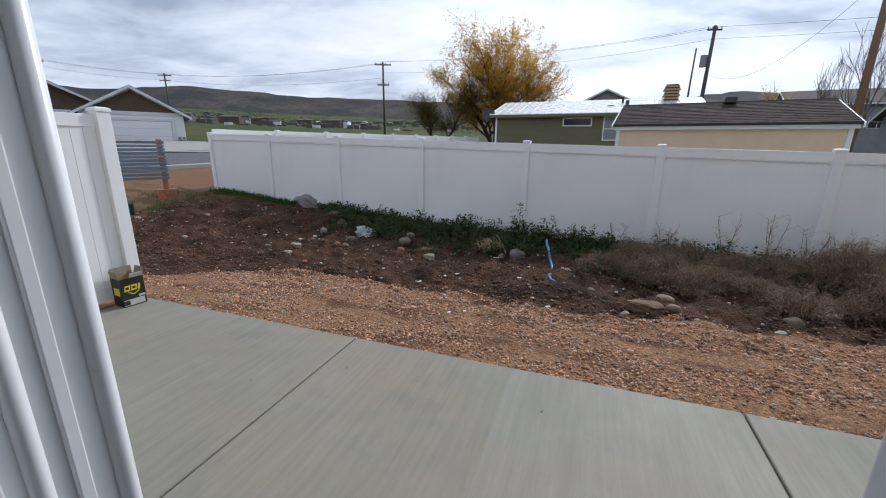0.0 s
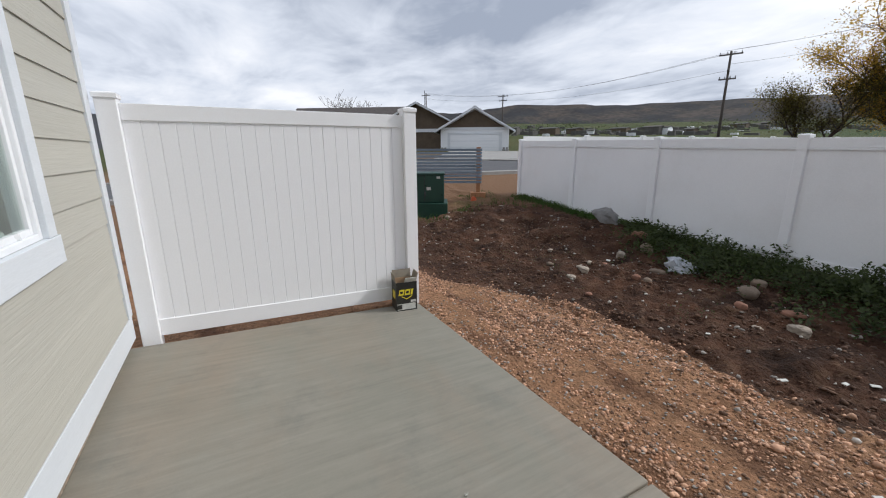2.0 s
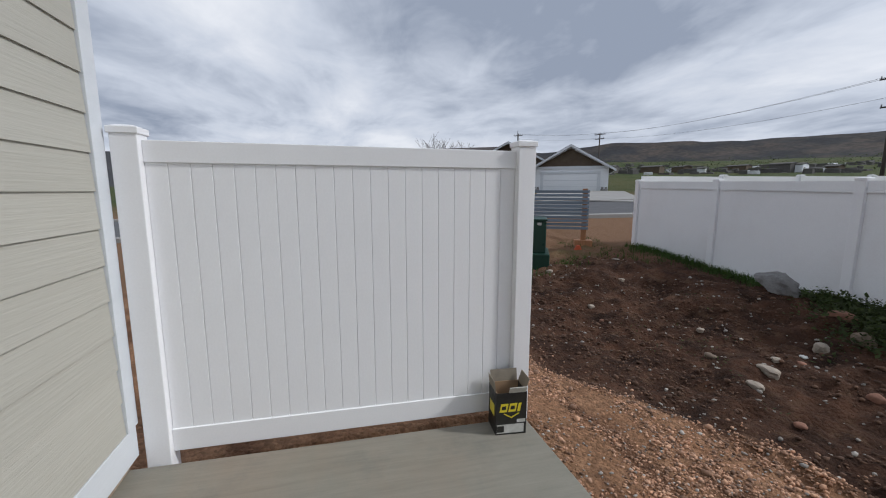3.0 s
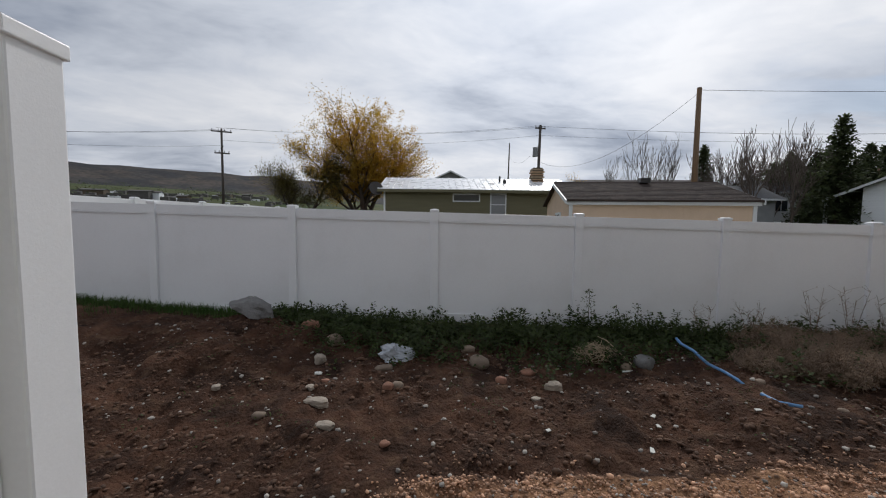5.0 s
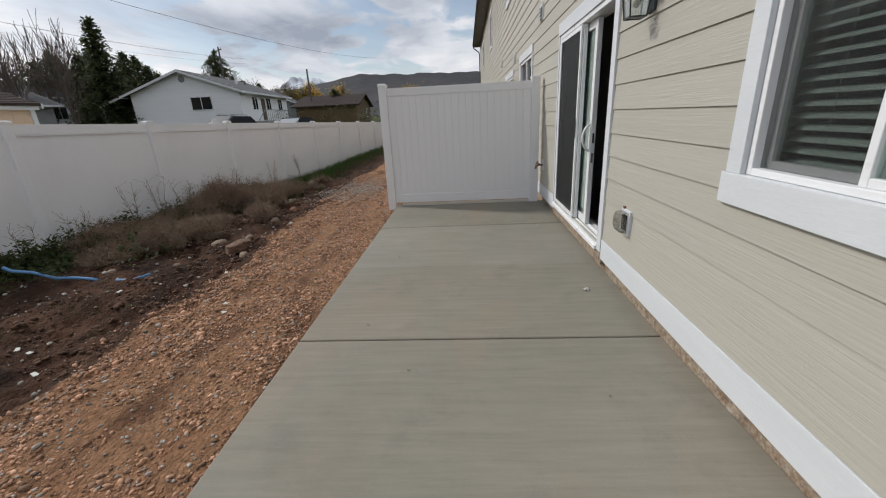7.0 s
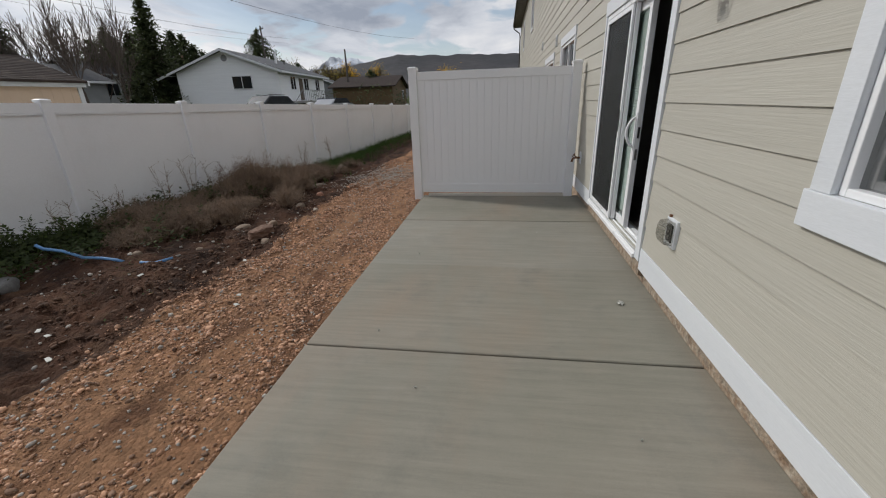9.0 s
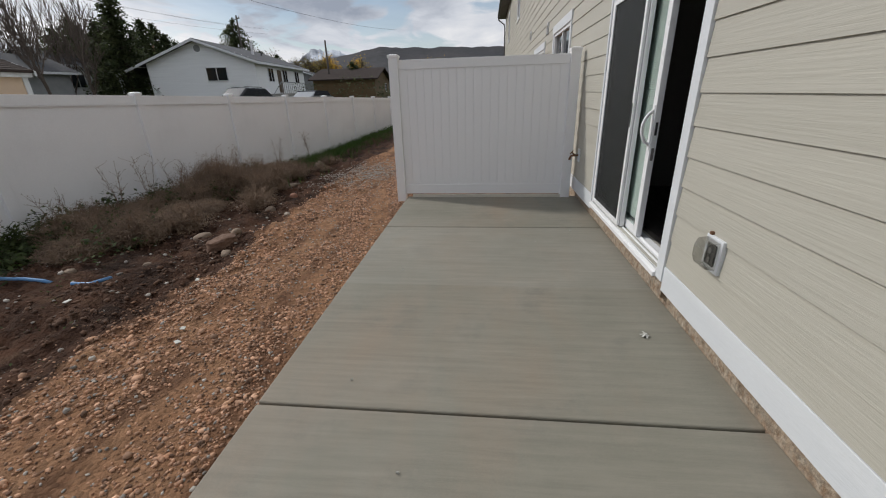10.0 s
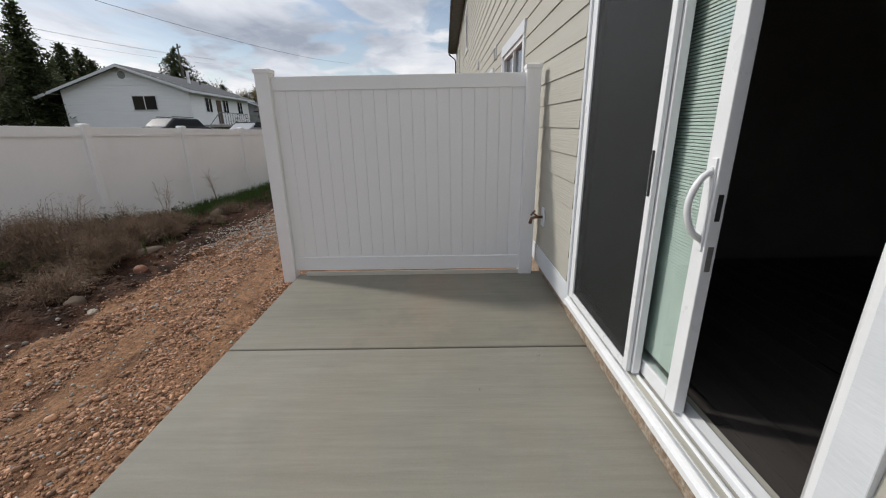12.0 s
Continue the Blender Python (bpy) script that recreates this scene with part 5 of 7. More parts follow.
def green_weeds():
    r = random.Random(11)
    b, stems = Build(), Build()
    for _ in range(2300):
        x = r.uniform(-4.2, 7.8)
        band = smooth_step(-4.4, -2.6, x)
        y = fence_line(x) - 0.12 - abs(r.gauss(0, 0.30 + 0.55 * band))
        if y < 5.6 + 0.35 * math.sin(x * 2.1) or (x > 2.6 and r.random() < 0.35):
            continue
        z = ground_z(x, y)
        h = r.uniform(0.06, 0.25) * (0.55 + 0.6 * band) * (1.3 if noise.noise((x * 1.3, y * 1.3, 3)) > 0 else 0.75)
        for _ in range(int(10 + h * 90)):
            u = r.random() ** 1.4
            w = 0.075 * (1.15 - u)
            leaf(b, (x + r.gauss(0, w), y + r.gauss(0, w), z + 0.01 + h * u), r.uniform(0.03, 0.075), r)
    # taller spires
    for x, dy, h in ((-2.05, 0.9, 0.42), (-1.15, 0.75, 0.36), (-0.4, 0.5, 0.40), (0.12, 0.55, 0.34), (0.60, 0.45, 0.70), (1.25, 0.6, 0.52), (1.95, 0.4, 0.40), (-1.6, 1.1, 0.34), (-2.6, 0.5, 0.3), (2.5, 0.7, 0.36), (0.2, 1.0, 0.32), (0.9, 0.9, 0.4), (1.05, 0.35, 0.45), (1.6, 0.3, 0.36), (2.2, 0.55, 0.34), (-0.05, 0.35, 0.3)):
        y = fence_line(x) - dy
        z = ground_z(x, y)
        stems.tube([(x, y, z - 0.02), (x + 0.02, y, z + h)], [0.006, 0.003], 5)
        for _ in range(int(260 * h)):
            t = r.uniform(0.1, 1.03)
            w = 0.09 * (1.1 - t) + 0.02
            leaf(b, (x + r.gauss(0, w), y + r.gauss(0, w), z + h * t), r.uniform(0.025, 0.06), r)
    # low patches on the soil
    for _ in range(170):
        x, y = r.uniform(-7, 3), r.uniform(4.0, 6.2)
        if noise.noise((x * 0.9, y * 0.9, 7)) < 0.12:
            continue
        z = ground_z(x, y)
        for _ in range(9):
            leaf(b, (x + r.gauss(0, 0.06), y + r.gauss(0, 0.06), z + r.uniform(0, 0.03)), r.uniform(0.015, 0.035), r)
    stuff("weeds", b, LEAF, "low dark green leafy weeds along the fence foot", "weeds")
    stuff("weed_stems", stems, LEAF, "thin green stems of the taller weeds", "weeds")


green_weeds()


def grass_strips():
    r = random.Random(12)
    b = Build()
    for _ in range(5200):
        u = r.random()
        if u < 0.30:
            x = r.uniform(-8.4, -2.0)
            y = fence_line(x) - 0.05 - abs(r.gauss(0, 0.22))
        elif u < 0.85:
            x = r.uniform(5.2, 17)
            y = fence_line(x) - 0.1 - abs(r.gauss(0, 0.75))
            if y < 4.75:
                continue
        else:
            x, y = r.uniform(-10, -6.5), r.uniform(4.5, 8.0)
            if noise.noise((x, y, 2)) < 0.0:
                continue
        blades(b, (x, y, ground_z(x, y)), 4, r.uniform(0.06, 0.17) * (1.6 if x > 5 else 1.0), 0.008, 0.6, r)
    stuff("grass", b, GRASS, "short green grass along the foot of the fence", "grass")


grass_strips()


def dead_brush():
    r = random.Random(13)
    b = Build()
    bushes = []
    for _ in range(165):
        x = r.triangular(1.7, 8.4, 4.8)
        bushes.append((x, fence_line(x) - 0.35 - 0.5 * smooth_step(3.6, 2.2, x) - abs(r.gauss(0.8, 0.6)), r.uniform(0.55, 1.25)))
    for bx, by, size in bushes:
        edge = lerp(5.5, 4.7, smooth_step(1.8, 3.4, bx))
        by = max(by, edge + r.uniform(0.05, 0.5))
        if by > fence_line(bx) - 0.15:
            continue
        tall = 0.25 + 0.22 * noise.noise((bx * 0.9, by * 0.9, 5)) + 0.26 * smooth_step(4.2, 5.4, bx) * smooth_step(7.2, 6.0, bx)
        rad, tall, z = 0.34 * size, max(tall * size, 0.16), ground_z(bx, by)
        for _ in range(190):
            a, u = r.uniform(0, 6.283), r.random() ** 0.5
            top = Vector((bx + rad * 1.1 * u * math.cos(a), by + rad * 1.1 * u * math.sin(a), z + tall * (1.08 - 0.75 * u * u) * r.uniform(0.75, 1.15)))
            foot = Vector((bx + r.gauss(0, 0.09), by + r.gauss(0, 0.09), z - 0.02))
            mid = foot.lerp(top, 0.55) + Vector((r.gauss(0, 0.04), r.gauss(0, 0.04), 0.05))
            side = Vector((-math.sin(a), math.cos(a), 0)) * 0.0024
            o = len(b.v)
            b.v += [tuple(foot - side), tuple(foot + side), tuple(mid + side), tuple(mid - side), tuple(top)]
            b.f += [(o, o + 1, o + 2, o + 3), (o + 3, o + 2, o + 4)]
            for _ in range(5):
                p = foot.lerp(top, r.uniform(0.35, 1.0))
                w = Vector((r.gauss(0, 1), r.gauss(0, 1), r.gauss(0.4, 0.8))).normalized()
                l, s2 = r.uniform(0.03, 0.10), w.orthogonal().normalized() * 0.0022
                o = len(b.v)
                b.v += [tuple(p - s2), tuple(p + s2), tuple(p + w * l)]
                b.f += [(o, o + 1, o + 2)]
            for _ in range(3):
                leaf(b, tuple(foot.lerp(top, r.uniform(0.4, 1.0)) + Vector((r.gauss(0, 0.02), r.gauss(0, 0.02), 0))), r.uniform(0.012, 0.028), r)
    stuff("dead_brush", b, TWIG, "tangled brown dead weeds and brush", "weeds")
    # open sprays of tall dead stalks
    s = Build()
    for x, dy, h in ((2.35, 0.45, 0.45), (3.1, 0.35, 0.55), (3.9, 0.5, 0.85), (4.5, 0.45, 0.80), (4.9, 0.6, 0.72), (5.25, 0.35, 0.62), (5.7, 0.7, 0.7), (6.0, 0.6, 0.85), (6.4, 0.6, 0.7), (7.6, 0.3, 0.55), (8.4, 0.35, 0.7), (10.2, 0.25, 0.75)):
        y = fence_line(x) - dy
        z = ground_z(x, y)
        for _ in range(4):
            a = r.uniform(0, 6.28)
            tip = Vector((x + math.cos(a) * 0.16, y + math.sin(a) * 0.16, z + h * r.uniform(0.75, 1.1)))
            base = Vector((x, y, z - 0.02))
            midp = base.lerp(tip, 0.5) + Vector((r.gauss(0, 0.02), r.gauss(0, 0.02), 0.05))
            s.tube([base, midp, tip], [0.0045, 0.0035, 0.002], 4)
            for _ in range(12):
                t = r.uniform(0.35, 1)
                p = base.lerp(tip, t)
                q = p + Vector((r.gauss(0, 0.07), r.gauss(0, 0.07), r.uniform(0.03, 0.13)))
                s.tube([p, q], [0.0025, 0.0012], 3, caps=False)
                for _ in range(2):
                    leaf(s, tuple(q), 0.018, r)
    stuff("dead_stalks", s, TWIG, "tall bare dead weed stalks in front of the fence", "weeds")


dead_brush()


def straw_pile():
    r = random.Random(14)
    b = Build()
    cx, cy = 0.27, 6.28
    z = ground_z(cx, cy)
    for _ in range(420):
        a, e, rad = r.uniform(0, 6.28), r.uniform(0.05, 1.4), r.uniform(0.6, 1.0)
        p = Vector((cx + 0.30 * rad * math.cos(a) * math.cos(e), cy + 0.20 * rad * math.sin(a) * math.cos(e), z + 0.20 * rad * math.sin(e)))
        d = Vector((r.gauss(0, 1), r.gauss(0, 1), r.gauss(0, 0.5) - 0.3)).normalized() * r.uniform(0.06, 0.18)
        b.tube([p - d / 2, p + Vector((0, 0, 0.012)), p + d / 2], [0.0035, 0.003, 0.002], 3, caps=False)
    stuff("straw_heap", b, STRAW, "small heap of dry straw on the soil", "straw")
    st = part("dry_stalk", Build().tube(on_ground([(0.62, 6.05, 0.02), (0.42, 6.3, 0.22), (0.36, 6.42, 0.30)], 0.0), [0.008, 0.007, 0.005], 6), STRAW)
    tagged(st, "single thick dry stalk leaning out of the straw", "stalk")


straw_pile()


def pebble_variants(n, seed):
    r = random.Random(seed)
    out = []
    ico = [(0, 0, 1), (0.894, 0, 0.447), (0.276, 0.851, 0.447), (-0.724, 0.526, 0.447), (-0.724, -0.526, 0.447), (0.276, -0.851, 0.447), (0.724, 0.526, -0.447), (-0.276, 0.851, -0.447), (-0.894, 0, -0.447), (-0.276, -0.851, -0.447), (0.724, -0.526, -0.447), (0, 0, -1)]
    fs = [(0, 1, 2), (0, 2, 3), (0, 3, 4), (0, 4, 5), (0, 5, 1), (1, 6, 2), (2, 7, 3), (3, 8, 4), (4, 9, 5), (5, 10, 1), (6, 7, 2), (7, 8, 3), (8, 9, 4), (9, 10, 5), (10, 6, 1), (11, 7, 6), (11, 8, 7), (11, 9, 8), (11, 10, 9), (11, 6, 10)]
    for _ in range(n):
        sc = (r.uniform(0.7, 1.4), r.uniform(0.6, 1.0), r.uniform(0.35, 0.75))
        out.append(np.array([[p[i] * sc[i] * r.uniform(0.75, 1.2) for i in range(3)] for p in ico]))
    return out, np.array(fs)


def scatter(name, places, mt, label, seed, category="gravel"):
    vs, fs = pebble_variants(24, seed)
    r = np.random.RandomState(seed)
    V, F = [], []
    for k, (x, y, z, s) in enumerate(places):
        a = r.uniform(0, 6.283)
        m = np.array([[math.cos(a), -math.sin(a), 0], [math.sin(a), math.cos(a), 0], [0, 0, 1]])
        tl = r.uniform(-0.5, 0.5)
        m = m @ np.array([[1, 0, 0], [0, math.cos(tl), -math.sin(tl)], [0, math.sin(tl), math.cos(tl)]])
        V.append(vs[k % 24] @ m.T * s + (x, y, z + s * 0.22))
        F.append(fs + 12 * k)
    V, F = np.concatenate(V), np.concatenate(F)
    me = bpy.data.meshes.new(name)
    me.vertices.add(len(V))
    me.vertices.foreach_set("co", V.astype(np.float32).ravel())
    me.loops.add(F.size)
    me.loops.foreach_set("vertex_index", F.astype(np.int32).ravel())
    me.polygons.add(len(F))
    me.polygons.foreach_set("loop_start", np.arange(0, F.size, 3, dtype=np.int32))
    me.update(calc_edges=True)
    me.materials.append(mt)
    ob = new(name, me)
    return tagged(ob, label, category, kind="stuff")


def gravel():
    r = random.Random(21)
    a, g, c = [], [], []
    n = 0
    while n < 118000:
        x, y = r.uniform(-4.4, 9.0), r.uniform(2.455, 4.75)
        lim = gravel_edge(x)
        dens = 1 - smooth_step(lim - 0.10, lim + 0.12, y) * 0.93 - 0.07 * smooth_step(lim, lim + 0.5, y)
        dens *= 0.50 + 1.5 * noise.noise((x * 0.9, y * 3.2, 9)) + 0.7 * noise.noise((x * 3.0, y * 4.5, 3)) + 0.35 * smooth_step(lim - 0.5, lim - 0.1, y)
        dens *= 1 - 0.5 * smooth_step(4.5, 8.0, x)
        n += 1
        if r.random() > dens:
            continue
        s = r.choice((0.005, 0.006, 0.008, 0.010, 0.015)) * r.uniform(0.7, 1.25)
        if r.random() < 0.025:
            s *= 1.9
        a.append((x, y, ground_z(x, y), s))
    for _ in range(3200):
        x, y = r.gauss(6.6, 0.7), r.gauss(3.9, 0.4)
        if y > 2.6:
            g.append((x, y, ground_z(x, y), r.uniform(0.008, 0.020)))
    for _ in range(1900):
        x, y = r.uniform(-2.7, 6), r.uniform(2.46, 3.9)
        g.append((x, y, ground_z(x, y), r.uniform(0.006, 0.014)))
    for _ in range(1300):
        x, y = r.uniform(-7.5, 4.5), r.uniform(3.3, 6.8)
        g.append((x, y, ground_z(x, y), r.choice((0.006, 0.008, 0.011, 0.014, 0.022)) * r.uniform(0.7, 1.3)))
    for _ in range(24000):
        x, y = r.uniform(-8, 6), r.uniform(2.9, 7.2)
        if y < gravel_edge(x) + 0.12 * r.random():
            continue
        if noise.noise((x * 1.1, y * 1.1, 12)) > -0.25 + 0.3 * r.random():
            c.append((x, y, ground_z(x, y), r.choice((0.005, 0.007, 0.009, 0.012, 0.018, 0.026)) * r.uniform(0.6, 1.3)))
    scatter("gravel", a, GRAVEL_STONE, "loose orange-tan crushed gravel beside the slab", 31)
    scatter("grey_gravel", g, GRAVEL_GREY, "pale grey pebbles and chips among gravel and soil", 32)
    scatter("dirt_clods", c, CLOD, "dark crumbly clods of turned soil", 33, "soil")


gravel()


# ---- west side: slatted fence, utility box, road and the house across it ----
def slat_fence():
    f = thing("slat_fence", "grey horizontal slat fence panel on a new timber post", "fence")
    ax, ay, ang = -9.1, 7.35, radians(-118)
    zb = ground_z(ax, ay)
    part("post", Build().box(-0.06, -0.06, zb - 0.2, 0.06, 0.06, 1.66), WOOD_NEW, f, "new orange-brown timber post", at=pose(ax, ay, 0, 0, 0, math.degrees(ang)), bevel=0.004)
    part("footing", Build().box(-0.22, -0.16, zb - 0.1, 0.22, 0.16, zb + 0.10), WOOD_NEW, f, at=pose(ax, ay, 0, 0, 0, math.degrees(ang)), bevel=0.01)
    at = pose(ax, ay, 0, 0, 0, math.degrees(ang))
    for k in range(11):
        z = 0.62 + 0.093 * k
        part("slat", Build().box(-0.10, 0.062, z, 2.75, 0.082, z + 0.068), WOOD_GREY, f, at=at, bevel=0.003)
    for z in (0.82, 1.36):
        part("rail", Build().box(0.06, 0.022, z, 2.7, 0.060, z + 0.07), WOOD_NEW, f, at=at, bevel=0.003)
    part("post", Build().box(2.58, -0.06, 0.0, 2.70, 0.06, 1.66), WOOD_NEW, f, at=at, bevel=0.004)
    fl = part("ground_marking", Build().tube([(-8.85, 7.05, ground_z(-8.85, 7.05) - 0.02), (-8.85, 7.05, ground_z(-8.85, 7.05) + 0.10)], [0.10, 0.05], 9), ORANGE_PAINT)
    tagged(fl, "orange painted marker stub at the post's foot", "marker")


slat_fence()


def utility_box():
    x, y = -7.95, 5.05
    z = ground_z(x, y)
    t = thing("utility_box", "dark green enamelled utility transformer box on a pedestal", "utility box", at=pose(x, y, z, 0, 0, 62))
    part("pedestal", Build().box(-0.55, -0.5, -0.1, 0.55, 0.5, 0.36), GREEN_BOX, t, bevel=0.02)
    part("cabinet", Build().box(-0.47, -0.42, 0.36, 0.47, 0.42, 1.02), GREEN_BOX, t, bevel=0.02)
    part("lid", Build().box(-0.49, -0.44, 1.02, 0.49, 0.44, 1.06), GREEN_BOX, t, bevel=0.012)
    part("door_seam", Build().box(-0.006, -0.424, 0.40, 0.006, -0.421, 1.0), BLACK_METAL, t)
    for sx, sz, ln in ((-0.33, 0.96, 0.04), (0.33, 0.96, 0.04), (0.10, 0.70, 0.05)):
        part("sticker", Build().box(sx - ln, -0.4245, sz - ln * 0.7, sx + ln, -0.4215, sz + ln * 0.7), PAPER, t, "white warning sticker")
    part("padlock", Build().tube([(0.02, -0.43, 0.62), (0.02, -0.45, 0.58), (0.02, -0.45, 0.52)], 0.02, 8), BLACK_METAL, t)


utility_box()


def ribbon(name, mt, p0, p1, width, lift, label, category, n=24):
    b = Build()
    d = (Vector(p1) - Vector(p0)).normalized()
    s = Vector((-d.y, d.x))
    vs, fs = [], []
    for i in range(n + 1):
        c = Vector(p0).lerp(Vector(p1), i / n)
        for j in range(5):
            q = c + s * width * (j / 4 - 0.5)
            vs.append((q.x, q.y, ground_z(q.x, q.y) + lift))
    for i in range(n):
        for j in range(4):
            a = i * 5 + j
            fs.append((a, a + 1, a + 6, a + 5))
    k = len(vs)
    for i in range(n + 1):
        for j in (0, 4):
            x, y, z = vs[i * 5 + j]
            vs.append((x, y, z - 0.6))
    for i in range(n):
        fs.append((i * 5, (i + 1) * 5, k + (i + 1) * 2, k + i * 2))
        fs.append((i * 5 + 4, k + i * 2 + 1, k + (i + 1) * 2 + 1, (i + 1) * 5 + 4))
    b.v, b.f = vs, fs
    ob = part(name, b, mt, fix=True)
    tagged(ob, label, category, kind="structure")


ribbon("road", ASPHALT, (-19.6, -25), (-15.6, 45), 7.0, 0.06, "grey asphalt street passing beyond the yard", "road", 60)
ribbon("kerb", DRIVE, (-15.9, -25), (-11.9, 45), 0.4, 0.14, "pale concrete kerb along the street", "kerb", 60)
ribbon("kerb_far", DRIVE, (-23.3, -25), (-19.3, 45), 0.4, 0.14, "pale concrete kerb on the far side of the street", "kerb", 60)
ribbon("driveway", DRIVE, (-31.8, 23.0), (-20.9, 15.6), 7.0, 0.10, "pale concrete driveway in front of the garage", "driveway", 24)


def gable_block(parent, x0, x1, y0, y1, z0, ze, zr, wall_mt, roof_mt, over=0.4, ridge="y", trim=True, shingles=True):
    """A block with a gable roof, in the thing's own axes; ridge along x or y."""
    h = zr - ze
    if ridge == "y":
        mid = (x0 + x1) / 2
        part("wall", Build().prism([(x0, z0), (x1, z0), (x1, ze), (mid, zr), (x0, ze)], "y", y0, y1), wall_mt, parent)
        s = h / (mid - x0)
        for sg, xe in ((-1, x0), (1, x1)):
            e = xe + sg * over
            prof = [(mid, zr + 0.02), (e, ze - s * over + 0.02), (e, ze - s * over + 0.16), (mid, zr + 0.16)]
            part("roof", Build().prism(prof, "y", y0 - over, y1 + over), roof_mt, parent)
            if trim:
                prof2 = [(mid, zr - 0.08), (e, ze - s * over - 0.08), (e, ze - s * over + 0.13), (mid, zr + 0.13)]
                part("barge_board", Build().prism(prof2, "y", y0 - over - 0.04, y0 - over - 0.002), TRIM, parent)
                part("fascia", Build().box(e, y0 - over, ze - s * over - 0.06, e + sg * 0.04, y1 + over, ze - s * over + 0.12), TRIM, parent)
    else:
        mid = (y0 + y1) / 2
        part("wall", Build().prism([(y0, z0), (y1, z0), (y1, ze), (mid, zr), (y0, ze)], "x", x0, x1), wall_mt, parent)
        s = h / (mid - y0)
        for sg, ye in ((-1, y0), (1, y1)):
            e = ye + sg * over
            prof = [(mid, zr + 0.02), (e, ze - s * over + 0.02), (e, ze - s * over + 0.14), (mid, zr + 0.14)]
            part("roof", Build().prism(prof, "x", x0 - over, x1 + over), roof_mt, parent)
            if trim:
                part("fascia", Build().box(x0 - over, e, ze - s * over - 0.06, x1 + over, e + sg * 0.04, ze - s * over + 0.11), TRIM, parent)
                prof2 = [(mid, zr - 0.08), (e, ze - s * over - 0.08), (e, ze - s * over + 0.11), (mid, zr + 0.11)]
                for xe, d in ((x0 - over, -1), (x1 + over, 1)):
                    part("barge_board", Build().prism(prof2, "x", xe + d * 0.002, xe + d * 0.04), TRIM, parent)


def house_window(parent, x, z, w, h, y, axis="y", mt=None, mullion=True, sgn=-1):
    """A framed window on a wall whose plane is y (or x) = const, facing sgn."""
    def bx(a0, a1, d0, d1, z0, z1):
        return Build().box(a0, y + sgn * d0, z0, a1, y + sgn * d1, z1) if axis == "y" else Build().box(y + sgn * d0, a0, z0, y + sgn * d1, a1, z1)
    fr = part("window", bx(x - w / 2 - 0.07, x + w / 2 + 0.07, 0.0, 0.05, z - 0.07, z + h + 0.07), TRIM, parent)
    part("pane", bx(x - w / 2, x + w / 2, 0.03, 0.062, z, z + h), mt or DARK_WINDOW, fr)
    if mullion:
        part("mullion", bx(x - 0.03, x + 0.03, 0.05, 0.075, z, z + h), TRIM, fr)


def garage_house():
    # local y looks along the house's depth; front faces -y
    a = radians(56)
    cx, cy = -33.6, 22.8
    zg = 0.80
    t = thing("house", "white and brown single-storey house with a gabled double garage", "house", at=pose(cx, cy, zg, 0, 0, 56))
    gable_block(t, -3.4, 3.4, 0, 7, -1, 3.0, 4.95, WHITE_SIDING, SHINGLE, 0.55, "y")
    part("gable_board", Build().prism([(-3.0, 3.12), (3.0, 3.12), (0, 4.76)], "y", -0.05, -0.003), BROWN_SIDING, t, "dark brown board-and-batten gable")
    for k in range(-6, 7):
        x = k * 0.45
        top = 4.76 - abs(x) * 1.64 / 3.0
        if top > 3.22:
            part("batten", Build().box(x - 0.03, -0.075, 3.13, x + 0.03, -0.05, top - 0.02), BROWN_SIDING, t)
    part("gable_band", Build().box(-3.4, -0.09, 2.86, 3.4, -0.003, 3.12), TRIM, t)
    d = part("garage_door", Build().box(-2.45, -0.06, 0, 2.45, -0.003, 2.4), TRIM, t, "white panelled garage door")
    for k in range(4):
        part("door_section", Build().box(-2.42, -0.085, 0.03 + 0.6 * k, 2.42, -0.06, 0.6 * (k + 1) - 0.02), WHITE_SIDING, d)
    for sx in (-2.58, 2.58):
        part("door_casing", Build().box(sx - 0.12, -0.11, 0, sx + 0.12, -0.003, 2.55), TRIM, t)
    part("door_casing", Build().box(-2.7, -0.12, 2.42, 2.7, -0.003, 2.62), TRIM, t)
    for sx in (-3.08, 3.08):
        for k in range(6):
            for j in range(2):
                part("veneer_stone", Build().box(sx - 0.32 + 0.32 * j + (0.05 if k % 2 else 0), -0.07, 0.2 * k, sx - 0.02 + 0.32 * j - (0.04 if k % 2 else 0), -0.003, 0.2 * k + 0.185), STONE_VENEER, t)
    # main body behind, to the house's own left
    gable_block(t, -11.5, -1.2, 3.2, 12, -1, 3.2, 5.8, BROWN_SIDING, SHINGLE, 0.6, "y")
    part("gable_band", Build().box(-11.3, 3.05, 2.85, -1.2, 3.18, 3.2), TRIM, t)
    gable_block(t, -22, -8, 5, 13, -1, 3.2, 6.0, WHITE_SIDING, SHINGLE, 0.5, "x")
    part("flue", Build().tube([(-7.2, 6.5, 4.4), (-7.2, 6.5, 6.3)], 0.16, 10), METAL_ROOF, t)
    part("aerial", Build().tube([(-5.8, 5.5, 5.0), (-5.8, 5.5, 7.4)], 0.03, 6), WIRE, t)


garage_house()


